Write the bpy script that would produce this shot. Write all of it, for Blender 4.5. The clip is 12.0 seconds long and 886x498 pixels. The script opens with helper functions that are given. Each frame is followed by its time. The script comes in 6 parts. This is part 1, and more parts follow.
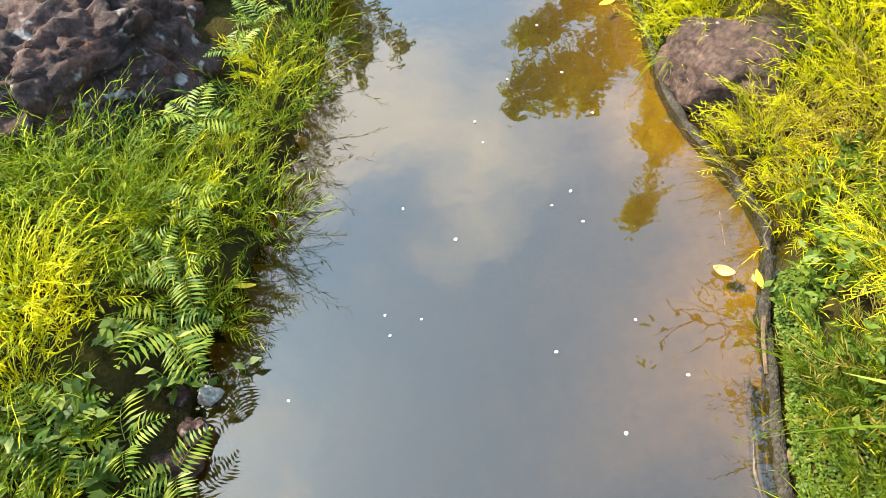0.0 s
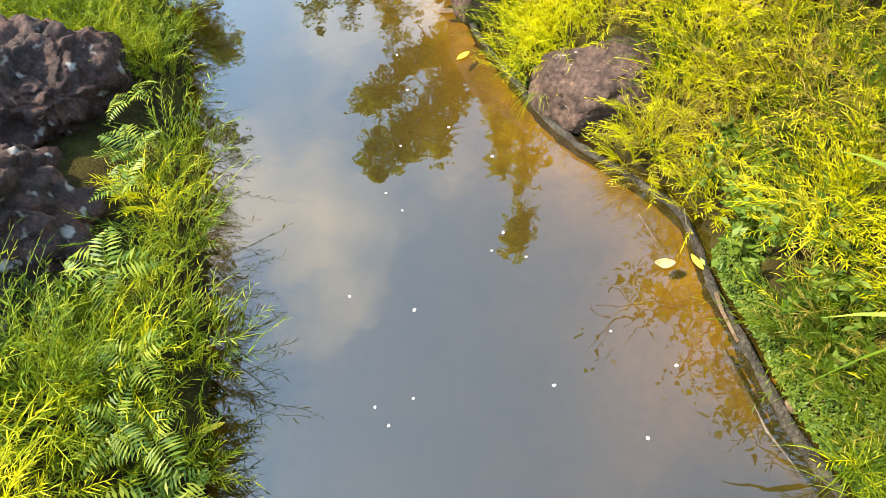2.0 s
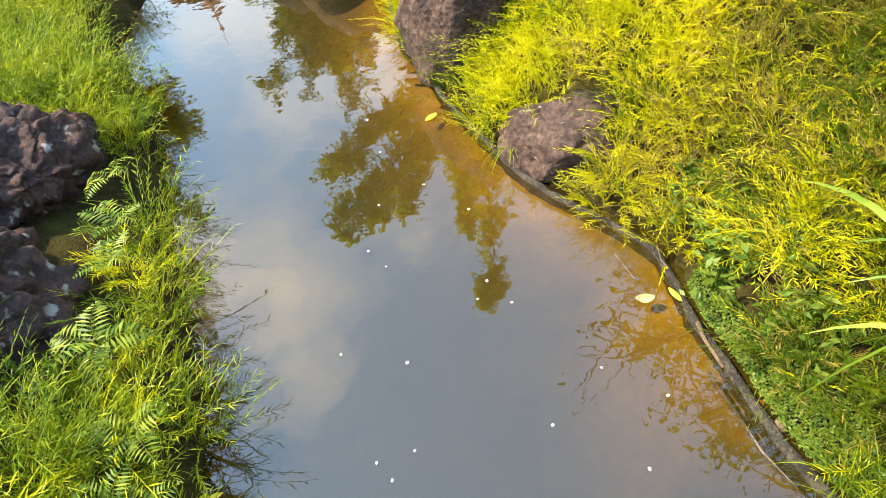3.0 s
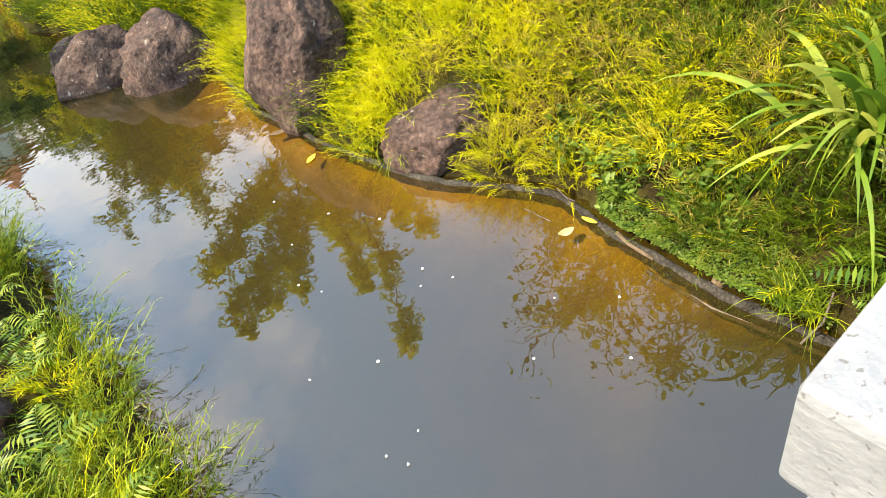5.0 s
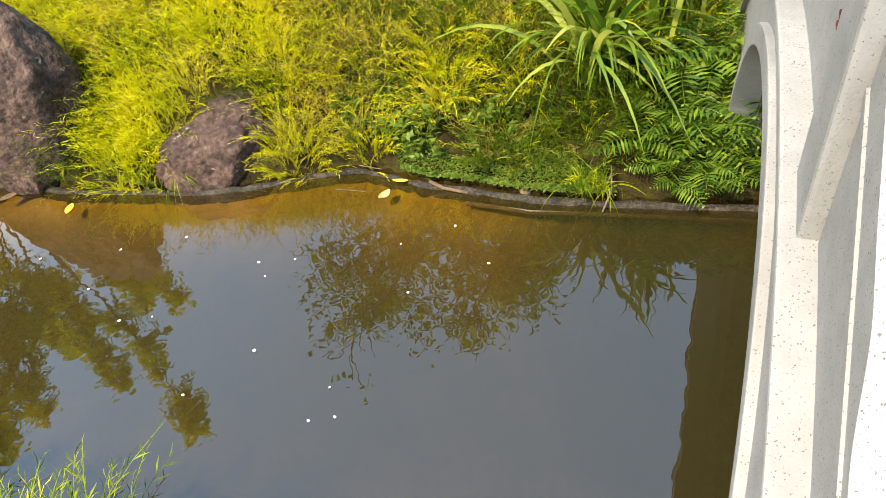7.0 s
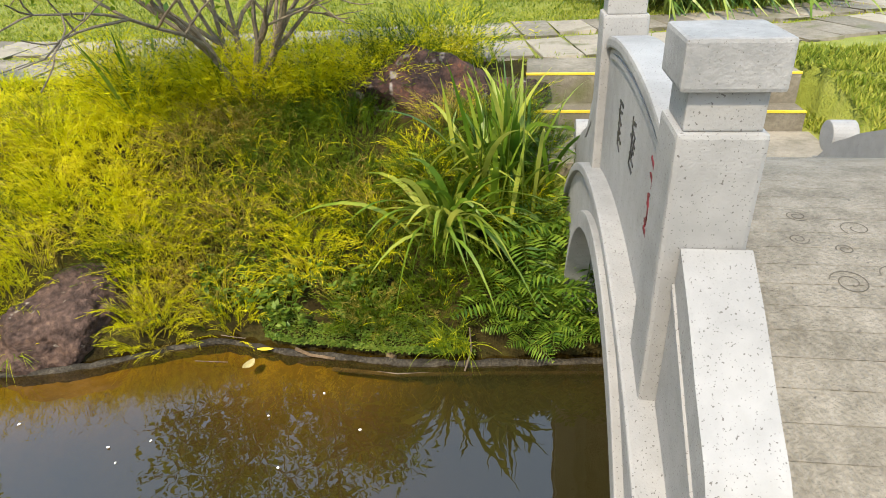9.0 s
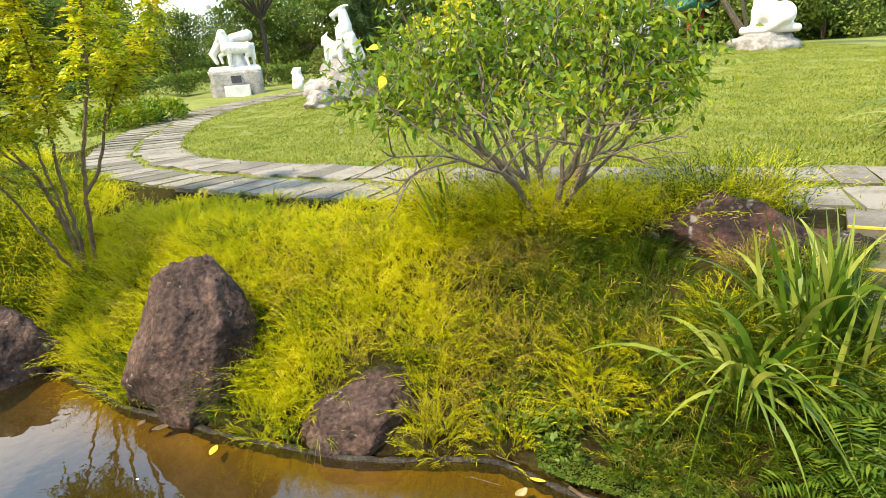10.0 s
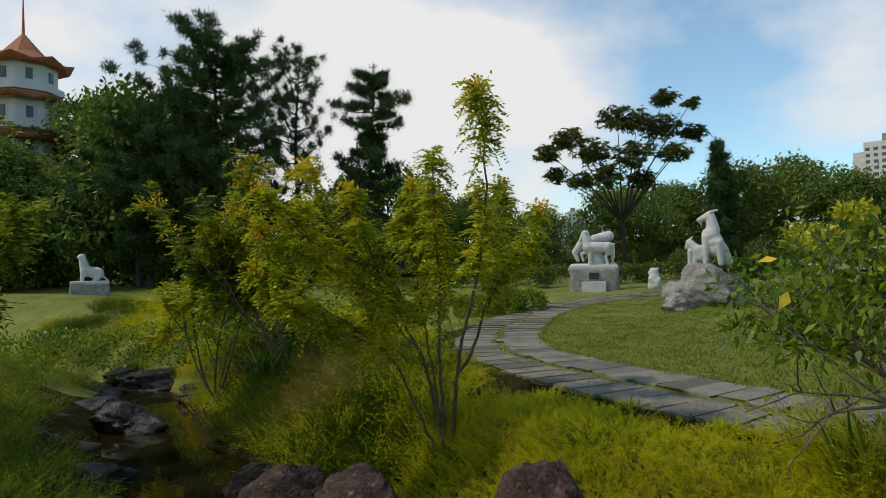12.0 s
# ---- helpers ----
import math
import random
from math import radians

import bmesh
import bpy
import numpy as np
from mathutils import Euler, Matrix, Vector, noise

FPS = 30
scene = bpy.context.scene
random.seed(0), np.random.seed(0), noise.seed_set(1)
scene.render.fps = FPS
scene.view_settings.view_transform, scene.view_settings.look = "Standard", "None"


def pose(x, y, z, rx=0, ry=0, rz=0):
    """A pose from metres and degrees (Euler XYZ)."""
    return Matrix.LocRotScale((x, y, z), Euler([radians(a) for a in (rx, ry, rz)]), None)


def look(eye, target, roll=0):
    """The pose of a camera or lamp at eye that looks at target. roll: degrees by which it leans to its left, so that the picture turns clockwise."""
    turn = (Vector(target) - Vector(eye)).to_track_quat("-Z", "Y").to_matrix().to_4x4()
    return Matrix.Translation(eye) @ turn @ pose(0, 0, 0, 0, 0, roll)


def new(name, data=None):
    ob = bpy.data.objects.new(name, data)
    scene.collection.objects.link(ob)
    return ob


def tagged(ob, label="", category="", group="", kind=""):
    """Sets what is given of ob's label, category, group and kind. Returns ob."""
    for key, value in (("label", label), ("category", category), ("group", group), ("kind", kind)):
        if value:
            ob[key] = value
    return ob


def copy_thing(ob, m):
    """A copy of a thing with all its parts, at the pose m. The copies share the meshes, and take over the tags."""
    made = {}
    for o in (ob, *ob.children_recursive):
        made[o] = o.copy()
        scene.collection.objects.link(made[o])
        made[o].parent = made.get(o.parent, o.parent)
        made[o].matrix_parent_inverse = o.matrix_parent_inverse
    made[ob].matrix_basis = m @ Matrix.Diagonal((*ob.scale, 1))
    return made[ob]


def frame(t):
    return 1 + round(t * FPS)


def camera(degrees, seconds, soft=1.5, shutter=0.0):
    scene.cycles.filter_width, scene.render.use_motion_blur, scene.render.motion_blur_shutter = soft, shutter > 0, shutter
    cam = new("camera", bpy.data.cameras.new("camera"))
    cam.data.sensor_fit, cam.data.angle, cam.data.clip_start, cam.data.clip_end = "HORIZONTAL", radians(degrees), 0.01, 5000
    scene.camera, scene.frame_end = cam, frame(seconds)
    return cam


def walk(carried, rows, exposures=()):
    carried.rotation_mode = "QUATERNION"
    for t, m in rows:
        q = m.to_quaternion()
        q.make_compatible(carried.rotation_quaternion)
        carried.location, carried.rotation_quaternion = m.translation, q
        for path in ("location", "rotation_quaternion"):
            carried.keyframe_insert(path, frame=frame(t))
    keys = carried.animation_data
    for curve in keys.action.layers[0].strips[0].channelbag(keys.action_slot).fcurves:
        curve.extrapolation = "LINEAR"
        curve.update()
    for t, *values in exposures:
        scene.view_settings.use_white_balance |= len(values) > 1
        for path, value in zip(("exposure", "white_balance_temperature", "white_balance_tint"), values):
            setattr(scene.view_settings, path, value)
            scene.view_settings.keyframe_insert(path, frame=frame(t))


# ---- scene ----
cam = camera(69.89, 12.0, soft=0.55)
PATH = [
    (0.0, look((1.283, 1.789, 2.935), (0.128, 2.136, 1.340), -13.63)),
    (0.5, look((1.209, 1.726, 2.977), (0.060, 2.279, 1.436), -10.52)),
    (1.0, look((1.191, 1.530, 3.032), (0.114, 2.306, 1.536), -13.16)),
    (1.5, look((1.044, 1.428, 3.060), (0.042, 2.276, 1.551), -12.05)),
    (2.0, look((0.927, 1.402, 3.044), (-0.063, 2.194, 1.497), -13.23)),
    (2.5, look((0.890, 1.318, 3.060), (-0.125, 2.227, 1.597), -11.50)),
    (2.7, look((0.900, 1.289, 3.094), (-0.094, 2.258, 1.655), -10.72)),
    (4.3, look((0.826, 0.899, 3.026), (-0.029, 1.992, 1.586), -21.78)),
    (4.5, look((0.827, 0.846, 2.986), (0.066, 2.004, 1.543), -20.53)),
    (5.0, look((0.752, 0.601, 2.858), (0.078, 1.933, 1.527), -18.53)),
    (5.5, look((0.491, 0.487, 2.683), (0.152, 2.010, 1.432), -15.72)),
    (6.0, look((0.220, 0.274, 2.608), (-0.040, 1.799, 1.341), -17.08)),
    (6.5, look((-0.000, -0.000, 2.588), (-0.000, 1.535, 1.306), -14.58)),
    (6.7, look((-0.048, -0.027, 2.581), (0.056, 1.487, 1.279), -12.83)),
    (8.3, look((-0.340, -0.083, 2.659), (0.315, 1.299, 1.369), -3.96)),
    (8.5, look((-0.305, -0.129, 2.684), (0.423, 1.278, 1.463), -3.12)),
    (9.0, look((-0.239, -0.106, 2.770), (0.558, 1.454, 1.805), -2.32)),
    (9.5, look((-0.365, -0.066, 2.852), (0.233, 1.685, 2.091), -2.93)),
    (10.0, look((-0.582, -0.022, 2.944), (-0.434, 1.884, 2.353), -4.04)),
    (10.5, look((-0.725, 0.120, 2.994), (-0.844, 2.083, 2.632), -3.23)),
    (11.0, look((-0.729, 0.224, 3.042), (-1.027, 2.196, 2.888), -1.52)),
    (11.5, look((-0.759, 0.217, 3.057), (-1.150, 2.179, 3.038), -0.37)),
    (12.0, look((-0.842, 0.231, 3.044), (-1.682, 2.045, 3.097), -1.28)),
]
walk(cam, PATH, [(0.0, 1.42, 7100, 10), (5.0, 1.35, 7300, 13), (6.5, 1.25, 7300, 13), (8.5, 0.65, 7000, 12), (9.0, 0.65, 7100, 13), (9.8, 0.75, 7200, 13), (10.5, 0.75, 7100, 12), (11.0, -0.05, 6800, 10), (11.3, -0.85, 6550, 10), (12.0, -1.25, 6500, 10)])

# ---- light ----
SUN_AZ, SUN_EL = radians(213), radians(54)   # azimuth from +x, anticlockwise; high in the west
sun_dir = Vector((math.cos(SUN_AZ) * math.cos(SUN_EL), math.sin(SUN_AZ) * math.cos(SUN_EL), math.sin(SUN_EL)))
sun = new("sun", bpy.data.lights.new("sun", "SUN"))
sun.data.energy, sun.data.angle, sun.data.color = 5.0, radians(3.0), (1.0, 0.90, 0.72)
sun.matrix_world = look(sun_dir * 40, (0, 0, 0))

world = bpy.data.worlds.new("sky")
scene.world = world
world.use_nodes = True
wn, wl = world.node_tree.nodes, world.node_tree.links
wn.clear()
w_out, w_bg, w_sky, w_mix = (wn.new(k) for k in ("ShaderNodeOutputWorld", "ShaderNodeBackground", "ShaderNodeTexSky", "ShaderNodeMix"))
w_sky.sky_type, w_sky.sun_disc = "NISHITA", False
w_sky.sun_elevation, w_sky.sun_rotation = SUN_EL, radians(90) - SUN_AZ
w_sky.air_density, w_sky.dust_density, w_sky.ozone_density = 1.0, 0.3, 1.6
w_mix.data_type = "RGBA"
w_co, w_map, w_noise, w_ramp = (wn.new(k) for k in ("ShaderNodeTexCoord", "ShaderNodeMapping", "ShaderNodeTexNoise", "ShaderNodeValToRGB"))
w_map.inputs["Scale"].default_value = (1.0, 1.0, 1.7)
w_map.inputs["Location"].default_value = (0.35, 0.1, 0.0)
w_noise.inputs["Scale"].default_value, w_noise.inputs["Detail"].default_value, w_noise.inputs["Roughness"].default_value = 1.5, 6.0, 0.5
w_ramp.color_ramp.elements[0].position, w_ramp.color_ramp.elements[1].position = 0.49, 0.60
wl.new(w_co.outputs["Generated"], w_map.inputs["Vector"])
wl.new(w_map.outputs["Vector"], w_noise.inputs["Vector"])
w_dot, w_add = wn.new("ShaderNodeVectorMath"), wn.new("ShaderNodeMath")
w_dot.operation, w_dot.inputs[1].default_value = "DOT_PRODUCT", (-0.30, -0.05, -0.22)      # the bank of cloud stands to the west
w_add.operation = "ADD"
wl.new(w_co.outputs["Generated"], w_dot.inputs[0])
wl.new(w_dot.outputs["Value"], w_add.inputs[0])
wl.new(w_noise.outputs["Fac"], w_add.inputs[1])
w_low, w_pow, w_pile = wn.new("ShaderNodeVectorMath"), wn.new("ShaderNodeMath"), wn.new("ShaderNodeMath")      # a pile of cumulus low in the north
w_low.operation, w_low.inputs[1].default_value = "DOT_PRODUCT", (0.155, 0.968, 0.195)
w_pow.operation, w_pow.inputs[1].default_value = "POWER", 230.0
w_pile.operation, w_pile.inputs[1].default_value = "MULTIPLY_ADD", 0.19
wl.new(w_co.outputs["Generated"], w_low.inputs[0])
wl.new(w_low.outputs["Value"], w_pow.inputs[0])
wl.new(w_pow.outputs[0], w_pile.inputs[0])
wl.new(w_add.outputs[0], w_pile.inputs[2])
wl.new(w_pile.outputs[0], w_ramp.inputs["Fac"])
wl.new(w_ramp.outputs["Color"], w_mix.inputs[0])
w_gain = wn.new("ShaderNodeVectorMath")
w_gain.operation, w_gain.inputs[1].default_value = "MULTIPLY", (2.15, 2.7, 2.62)
wl.new(w_sky.outputs["Color"], w_gain.inputs[0])
wl.new(w_gain.outputs["Vector"], w_mix.inputs[6])
w_mix.inputs[7].default_value = (13.0, 13.0, 13.0, 1)
w_ramp.color_ramp.elements[0].color = (0.10, 0.10, 0.10, 1)      # thin haze everywhere
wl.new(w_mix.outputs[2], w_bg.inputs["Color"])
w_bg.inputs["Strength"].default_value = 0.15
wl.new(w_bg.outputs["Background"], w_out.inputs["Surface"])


# ---- materials ----
def material(name, stops, rough=0.8, scale=6.0, detail=6.0, bump=0.0, bump_scale=40.0, island=0.0, per_object=0.0, translucent=0.0, fine=0.0, speck=None, spec=0.3, coat_scale=None, shift=(0, 0, 0)):
    """A surface whose colour runs over stops by noise at two scales, with random shift per island or per object."""
    m = bpy.data.materials.new(name)
    m.use_nodes = True
    n, l = m.node_tree.nodes, m.node_tree.links
    n.clear()
    out, bsdf, ramp, co, tex = (n.new(k) for k in ("ShaderNodeOutputMaterial", "ShaderNodeBsdfPrincipled", "ShaderNodeValToRGB", "ShaderNodeTexCoord", "ShaderNodeTexNoise"))
    tex.inputs["Scale"].default_value, tex.inputs["Detail"].default_value, tex.inputs["Roughness"].default_value = scale, detail, 0.6
    geo = n.new("ShaderNodeNewGeometry")
    mp = n.new("ShaderNodeMapping")
    mp.inputs["Location"].default_value = shift
    l.new(geo.outputs["Position"], mp.inputs["Vector"])
    l.new(mp.outputs["Vector"], tex.inputs["Vector"])
    value = tex.outputs["Fac"]

    def add(source, amount):
        a = n.new("ShaderNodeMath")
        a.operation = "MULTIPLY_ADD"
        a.inputs[1].default_value = amount
        l.new(source, a.inputs[0])
        b = n.new("ShaderNodeMath")
        b.operation = "SUBTRACT"
        b.inputs[1].default_value = amount / 2
        l.new(value, a.inputs[2])
        l.new(a.outputs[0], b.inputs[0])
        return b.outputs[0]

    if fine:
        t2 = n.new("ShaderNodeTexNoise")
        t2.inputs["Scale"].default_value, t2.inputs["Detail"].default_value = scale * 9, 4
        l.new(geo.outputs["Position"], t2.inputs["Vector"])
        value = add(t2.outputs["Fac"], fine)
    if island:
        value = add(geo.outputs["Random Per Island"], island)
    if per_object:
        info = n.new("ShaderNodeObjectInfo")
        value = add(info.outputs["Random"], per_object)
    cr = ramp.color_ramp
    while len(cr.elements) < len(stops):
        cr.elements.new(0.5)
    for e, (p, c) in zip(cr.elements, stops):
        e.position, e.color = p, (*c, 1)
    l.new(value, ramp.inputs["Fac"])
    colour = ramp.outputs["Color"]
    if speck:
        size, lo, hi, sc = speck
        t3 = n.new("ShaderNodeTexNoise")
        t3.inputs["Scale"].default_value, t3.inputs["Detail"].default_value = size, 2
        l.new(geo.outputs["Position"], t3.inputs["Vector"])
        r3 = n.new("ShaderNodeMapRange")
        r3.inputs[1].default_value, r3.inputs[2].default_value = lo, hi
        l.new(t3.outputs["Fac"], r3.inputs[0])
        mx = n.new("ShaderNodeMix")
        mx.data_type = "RGBA"
        l.new(r3.outputs[0], mx.inputs[0])
        l.new(colour, mx.inputs[6])
        mx.inputs[7].default_value = (*sc, 1)
        colour = mx.outputs[2]
    l.new(colour, bsdf.inputs["Base Color"])
    bsdf.inputs["Roughness"].default_value = rough
    bsdf.inputs["Specular IOR Level"].default_value = spec
    if bump:
        bt, bn = n.new("ShaderNodeTexNoise"), n.new("ShaderNodeBump")
        bt.inputs["Scale"].default_value, bt.inputs["Detail"].default_value = bump_scale, 8
        l.new(geo.outputs["Position"], bt.inputs["Vector"])
        l.new(bt.outputs["Fac"], bn.inputs["Height"])
        bn.inputs["Strength"].default_value, bn.inputs["Distance"].default_value = min(bump, 1.0), 0.03
        l.new(bn.outputs["Normal"], bsdf.inputs["Normal"])
    if translucent:
        tr, ms = n.new("ShaderNodeBsdfTranslucent"), n.new("ShaderNodeMixShader")
        l.new(colour, tr.inputs["Color"])
        ms.inputs[0].default_value = translucent
        l.new(bsdf.outputs[0], ms.inputs[1])
        l.new(tr.outputs[0], ms.inputs[2])
        l.new(ms.outputs[0], out.inputs["Surface"])
    else:
        l.new(bsdf.outputs[0], out.inputs["Surface"])
    return m


M_SOIL = material("soil", [(0.3, (0.012, 0.009, 0.004)), (0.48, (0.026, 0.021, 0.007)), (0.7, (0.045, 0.040, 0.010))], scale=3, bump=0.8, fine=0.3, spec=0.05, rough=1.0)
M_LAWN = material("lawn", [(0.3, (0.11, 0.13, 0.013)), (0.5, (0.155, 0.18, 0.024)), (0.7, (0.21, 0.22, 0.042))], scale=0.8, bump=1.0, bump_scale=45, fine=0.5)
M_GRASS = material("feathery_grass", [(0.15, (0.18, 0.23, 0.004)), (0.38, (0.40, 0.42, 0.007)), (0.58, (0.59, 0.55, 0.010)), (0.85, (0.64, 0.53, 0.06))], scale=2.2, detail=3, island=0.18, translucent=0.46, rough=0.5, spec=0.15)
M_GRASS_L = material("bank_grass", [(0.15, (0.020, 0.050, 0.003)), (0.40, (0.095, 0.155, 0.006)), (0.58, (0.22, 0.265, 0.009)), (0.85, (0.42, 0.41, 0.016))], scale=2.4, detail=3, island=0.35, translucent=0.30, rough=0.5, spec=0.15, shift=(3, 1, 0))
M_GRASS_GREEN = material("green_grass", [(0.15, (0.014, 0.040, 0.003)), (0.45, (0.058, 0.105, 0.004)), (0.65, (0.13, 0.17, 0.007)), (0.9, (0.26, 0.25, 0.012))], scale=2.2, detail=3, island=0.20, translucent=0.38, rough=0.5, spec=0.15)
M_GRASS_DRY = material("dry_grass", [(0.2, (0.12, 0.12, 0.012)), (0.5, (0.24, 0.20, 0.03)), (0.8, (0.38, 0.27, 0.08))], scale=2.2, detail=2, island=0.35, translucent=0.38, rough=0.6, spec=0.15)
M_TURF = material("turf_blade", [(0.2, (0.10, 0.15, 0.014)), (0.5, (0.235, 0.275, 0.032)), (0.8, (0.36, 0.36, 0.065))], scale=1.5, island=0.6, translucent=0.42, rough=0.5, spec=0.2)
M_BLADE = material("strap_leaf", [(0.2, (0.045, 0.105, 0.008)), (0.5, (0.115, 0.190, 0.014)), (0.85, (0.33, 0.35, 0.06))], scale=3, per_object=0.6, translucent=0.35, rough=0.4)
M_LILY = material("dark_strap_leaf", [(0.2, (0.040, 0.096, 0.012)), (0.5, (0.096, 0.176, 0.020)), (0.8, (0.224, 0.272, 0.056))], scale=3, per_object=0.6, translucent=0.25, rough=0.35)
# fern green darkened to carry the bridge's shade in its colour
M_FERN_SHADED = material("shaded_fern_leaf", [(0.2, (0.028, 0.077, 0.007)), (0.5, (0.070, 0.140, 0.010)), (0.8, (0.154, 0.224, 0.021))], scale=4, island=0.6, translucent=0.3, rough=0.5)
M_FERN = material("fern_leaf", [(0.2, (0.043, 0.099, 0.006)), (0.5, (0.112, 0.180, 0.010)), (0.8, (0.223, 0.254, 0.019))], scale=4, island=0.6, translucent=0.3, rough=0.5)
M_HERB = material("herb_leaf", [(0.2, (0.040, 0.088, 0.009)), (0.5, (0.088, 0.150, 0.015)), (0.8, (0.158, 0.202, 0.031))], scale=4, island=0.6, translucent=0.3, rough=0.5)
M_SHRUB = material("shrub_leaf", [(0.15, (0.036, 0.095, 0.007)), (0.45, (0.125, 0.215, 0.011)), (0.75, (0.25, 0.305, 0.016)), (0.95, (0.37, 0.36, 0.02))], scale=1.2, island=0.65, translucent=0.46, rough=0.4)
M_CASSIA = material("cassia_leaf", [(0.15, (0.17, 0.25, 0.009)), (0.50, (0.43, 0.46, 0.016)), (0.75, (0.60, 0.52, 0.016)), (0.95, (0.66, 0.44, 0.016))], scale=1.2, island=0.6, translucent=0.5, rough=0.45)
M_CASSIA_GREEN = material("cassia_green_leaf", [(0.2, (0.072, 0.136, 0.010)), (0.5, (0.200, 0.272, 0.016)), (0.8, (0.416, 0.400, 0.024))], scale=1.2, island=0.6, translucent=0.45, rough=0.45)
M_FLOWER = material("cassia_flower", [(0.3, (0.720, 0.378, 0.009)), (0.7, (0.810, 0.558, 0.018))], scale=20, island=0.5, translucent=0.3)
M_PINE = material("pine_needles", [(0.3, (0.022, 0.050, 0.014)), (0.6, (0.055, 0.105, 0.026)), (0.8, (0.10, 0.15, 0.045))], scale=0.7, island=0.5, translucent=0.15)
M_FOREST = material("broad_leaf", [(0.25, (0.050, 0.092, 0.013)), (0.5, (0.115, 0.180, 0.025)), (0.75, (0.210, 0.255, 0.045))], scale=0.25, island=0.4, translucent=0.25)
M_OPEN_LEAF = material("olive_leaf", [(0.25, (0.045, 0.050, 0.014)), (0.5, (0.085, 0.120, 0.022)), (0.75, (0.170, 0.190, 0.036))], scale=0.5, island=0.5, translucent=0.3)
M_YELLOW = material("yellow_leaf", [(0.3, (0.34, 0.36, 0.021)), (0.7, (0.58, 0.52, 0.028))], scale=2, island=0.5, translucent=0.3)
M_BARK = material("bark", [(0.3, (0.07, 0.05, 0.035)), (0.7, (0.19, 0.15, 0.11))], scale=14, bump=0.8, bump_scale=60)
M_BARK_PALE = material("pale_bark", [(0.3, (0.07, 0.045, 0.025)), (0.7, (0.18, 0.125, 0.075))], scale=14, bump=0.6, bump_scale=80)
M_BARK_DARK = material("dark_bark", [(0.3, (0.018, 0.014, 0.011)), (0.7, (0.055, 0.043, 0.034))], scale=9, bump=0.7, bump_scale=30)
M_BARK_GREY = material("grey_bark", [(0.3, (0.085, 0.066, 0.046)), (0.7, (0.20, 0.165, 0.12))], scale=14, bump=0.6, bump_scale=80)
M_ROCK = material("reddish_rock", [(0.26, (0.010, 0.005, 0.004)), (0.42, (0.032, 0.018, 0.013)), (0.56, (0.066, 0.039, 0.029)), (0.70, (0.11, 0.068, 0.049)), (0.86, (0.21, 0.085, 0.026))], scale=2.6, detail=12, fine=0.75, bump=1.0, bump_scale=22, speck=(12, 0.68, 0.75, (0.22, 0.19, 0.155)))
M_ROCK_DARK = material("dark_lava_rock", [(0.30, (0.007, 0.004, 0.004)), (0.50, (0.032, 0.016, 0.013)), (0.66, (0.075, 0.034, 0.024)), (0.82, (0.17, 0.062, 0.028))], scale=4, detail=10, fine=0.6, bump=1.0, bump_scale=14, speck=(9, 0.62, 0.72, (0.20, 0.18, 0.165)))
M_ROCK_WET = material("wet_black_rock", [(0.3, (0.008, 0.007, 0.006)), (0.7, (0.04, 0.032, 0.026))], scale=5, detail=8, fine=0.6, bump=1.0, bump_scale=20, rough=0.45)
M_GRANITE = material("pale_granite", [(0.3, (0.170, 0.172, 0.171)), (0.7, (0.248, 0.250, 0.247))], scale=1.6, rough=0.75, fine=0.4, speck=(150, 0.64, 0.70, (0.085, 0.081, 0.076)), bump=0.15, bump_scale=120)
M_GRANITE_TOP = material("weathered_granite", [(0.3, (0.150, 0.154, 0.155)), (0.7, (0.235, 0.237, 0.236))], scale=5, rough=0.8, fine=0.4, speck=(170, 0.66, 0.72, (0.10, 0.096, 0.09)), bump=0.2, bump_scale=120)
M_DECK = material("worn_concrete", [(0.3, (0.115, 0.104, 0.082)), (0.7, (0.215, 0.198, 0.165))], scale=7, rough=0.9, fine=0.6, bump=0.6, bump_scale=90, speck=(40, 0.66, 0.74, (0.092, 0.086, 0.073)))
M_DARK_STONE = material("grimy_groove", [(0.3, (0.05, 0.045, 0.036)), (0.7, (0.10, 0.09, 0.072))], scale=20, rough=0.9)
M_YELLOW_PAINT = material("yellow_paint", [(0.3, (0.350, 0.182, 0.006)), (0.7, (0.434, 0.252, 0.008))], scale=8, rough=0.6, fine=0.3)
M_FADED_PAINT = material("faded_yellow_paint", [(0.3, (0.40, 0.29, 0.02)), (0.7, (0.52, 0.40, 0.04))], scale=8, rough=0.6, fine=0.3)
M_RED_PAINT = material("red_paint", [(0.3, (0.16, 0.008, 0.018)), (0.6, (0.07, 0.012, 0.015))], scale=30, rough=0.7)
M_KERB = material("kerb_concrete", [(0.25, (0.012, 0.010, 0.007)), (0.5, (0.032, 0.027, 0.019)), (0.78, (0.085, 0.073, 0.055))], scale=5, fine=0.8, bump=0.9, bump_scale=70)
M_SLAB = material("paving_slab", [(0.3, (0.118, 0.104, 0.078)), (0.7, (0.235, 0.208, 0.162))], scale=2.5, fine=0.5, per_object=0.5, bump=0.4, bump_scale=60, speck=(3, 0.58, 0.75, (0.090, 0.090, 0.039)))
M_STATUE = material("white_stone", [(0.3, (0.432, 0.425, 0.396)), (0.7, (0.576, 0.569, 0.540))], scale=4, fine=0.3, rough=0.7, bump=0.2)
M_PLINTH = material("plinth_stone", [(0.3, (0.15, 0.135, 0.115)), (0.7, (0.34, 0.325, 0.29))], scale=5, fine=0.6, bump=0.9, bump_scale=16)
M_DARK = material("dark_metal", [(0.3, (0.02, 0.02, 0.022)), (0.7, (0.04, 0.04, 0.045))], scale=9, rough=0.5)
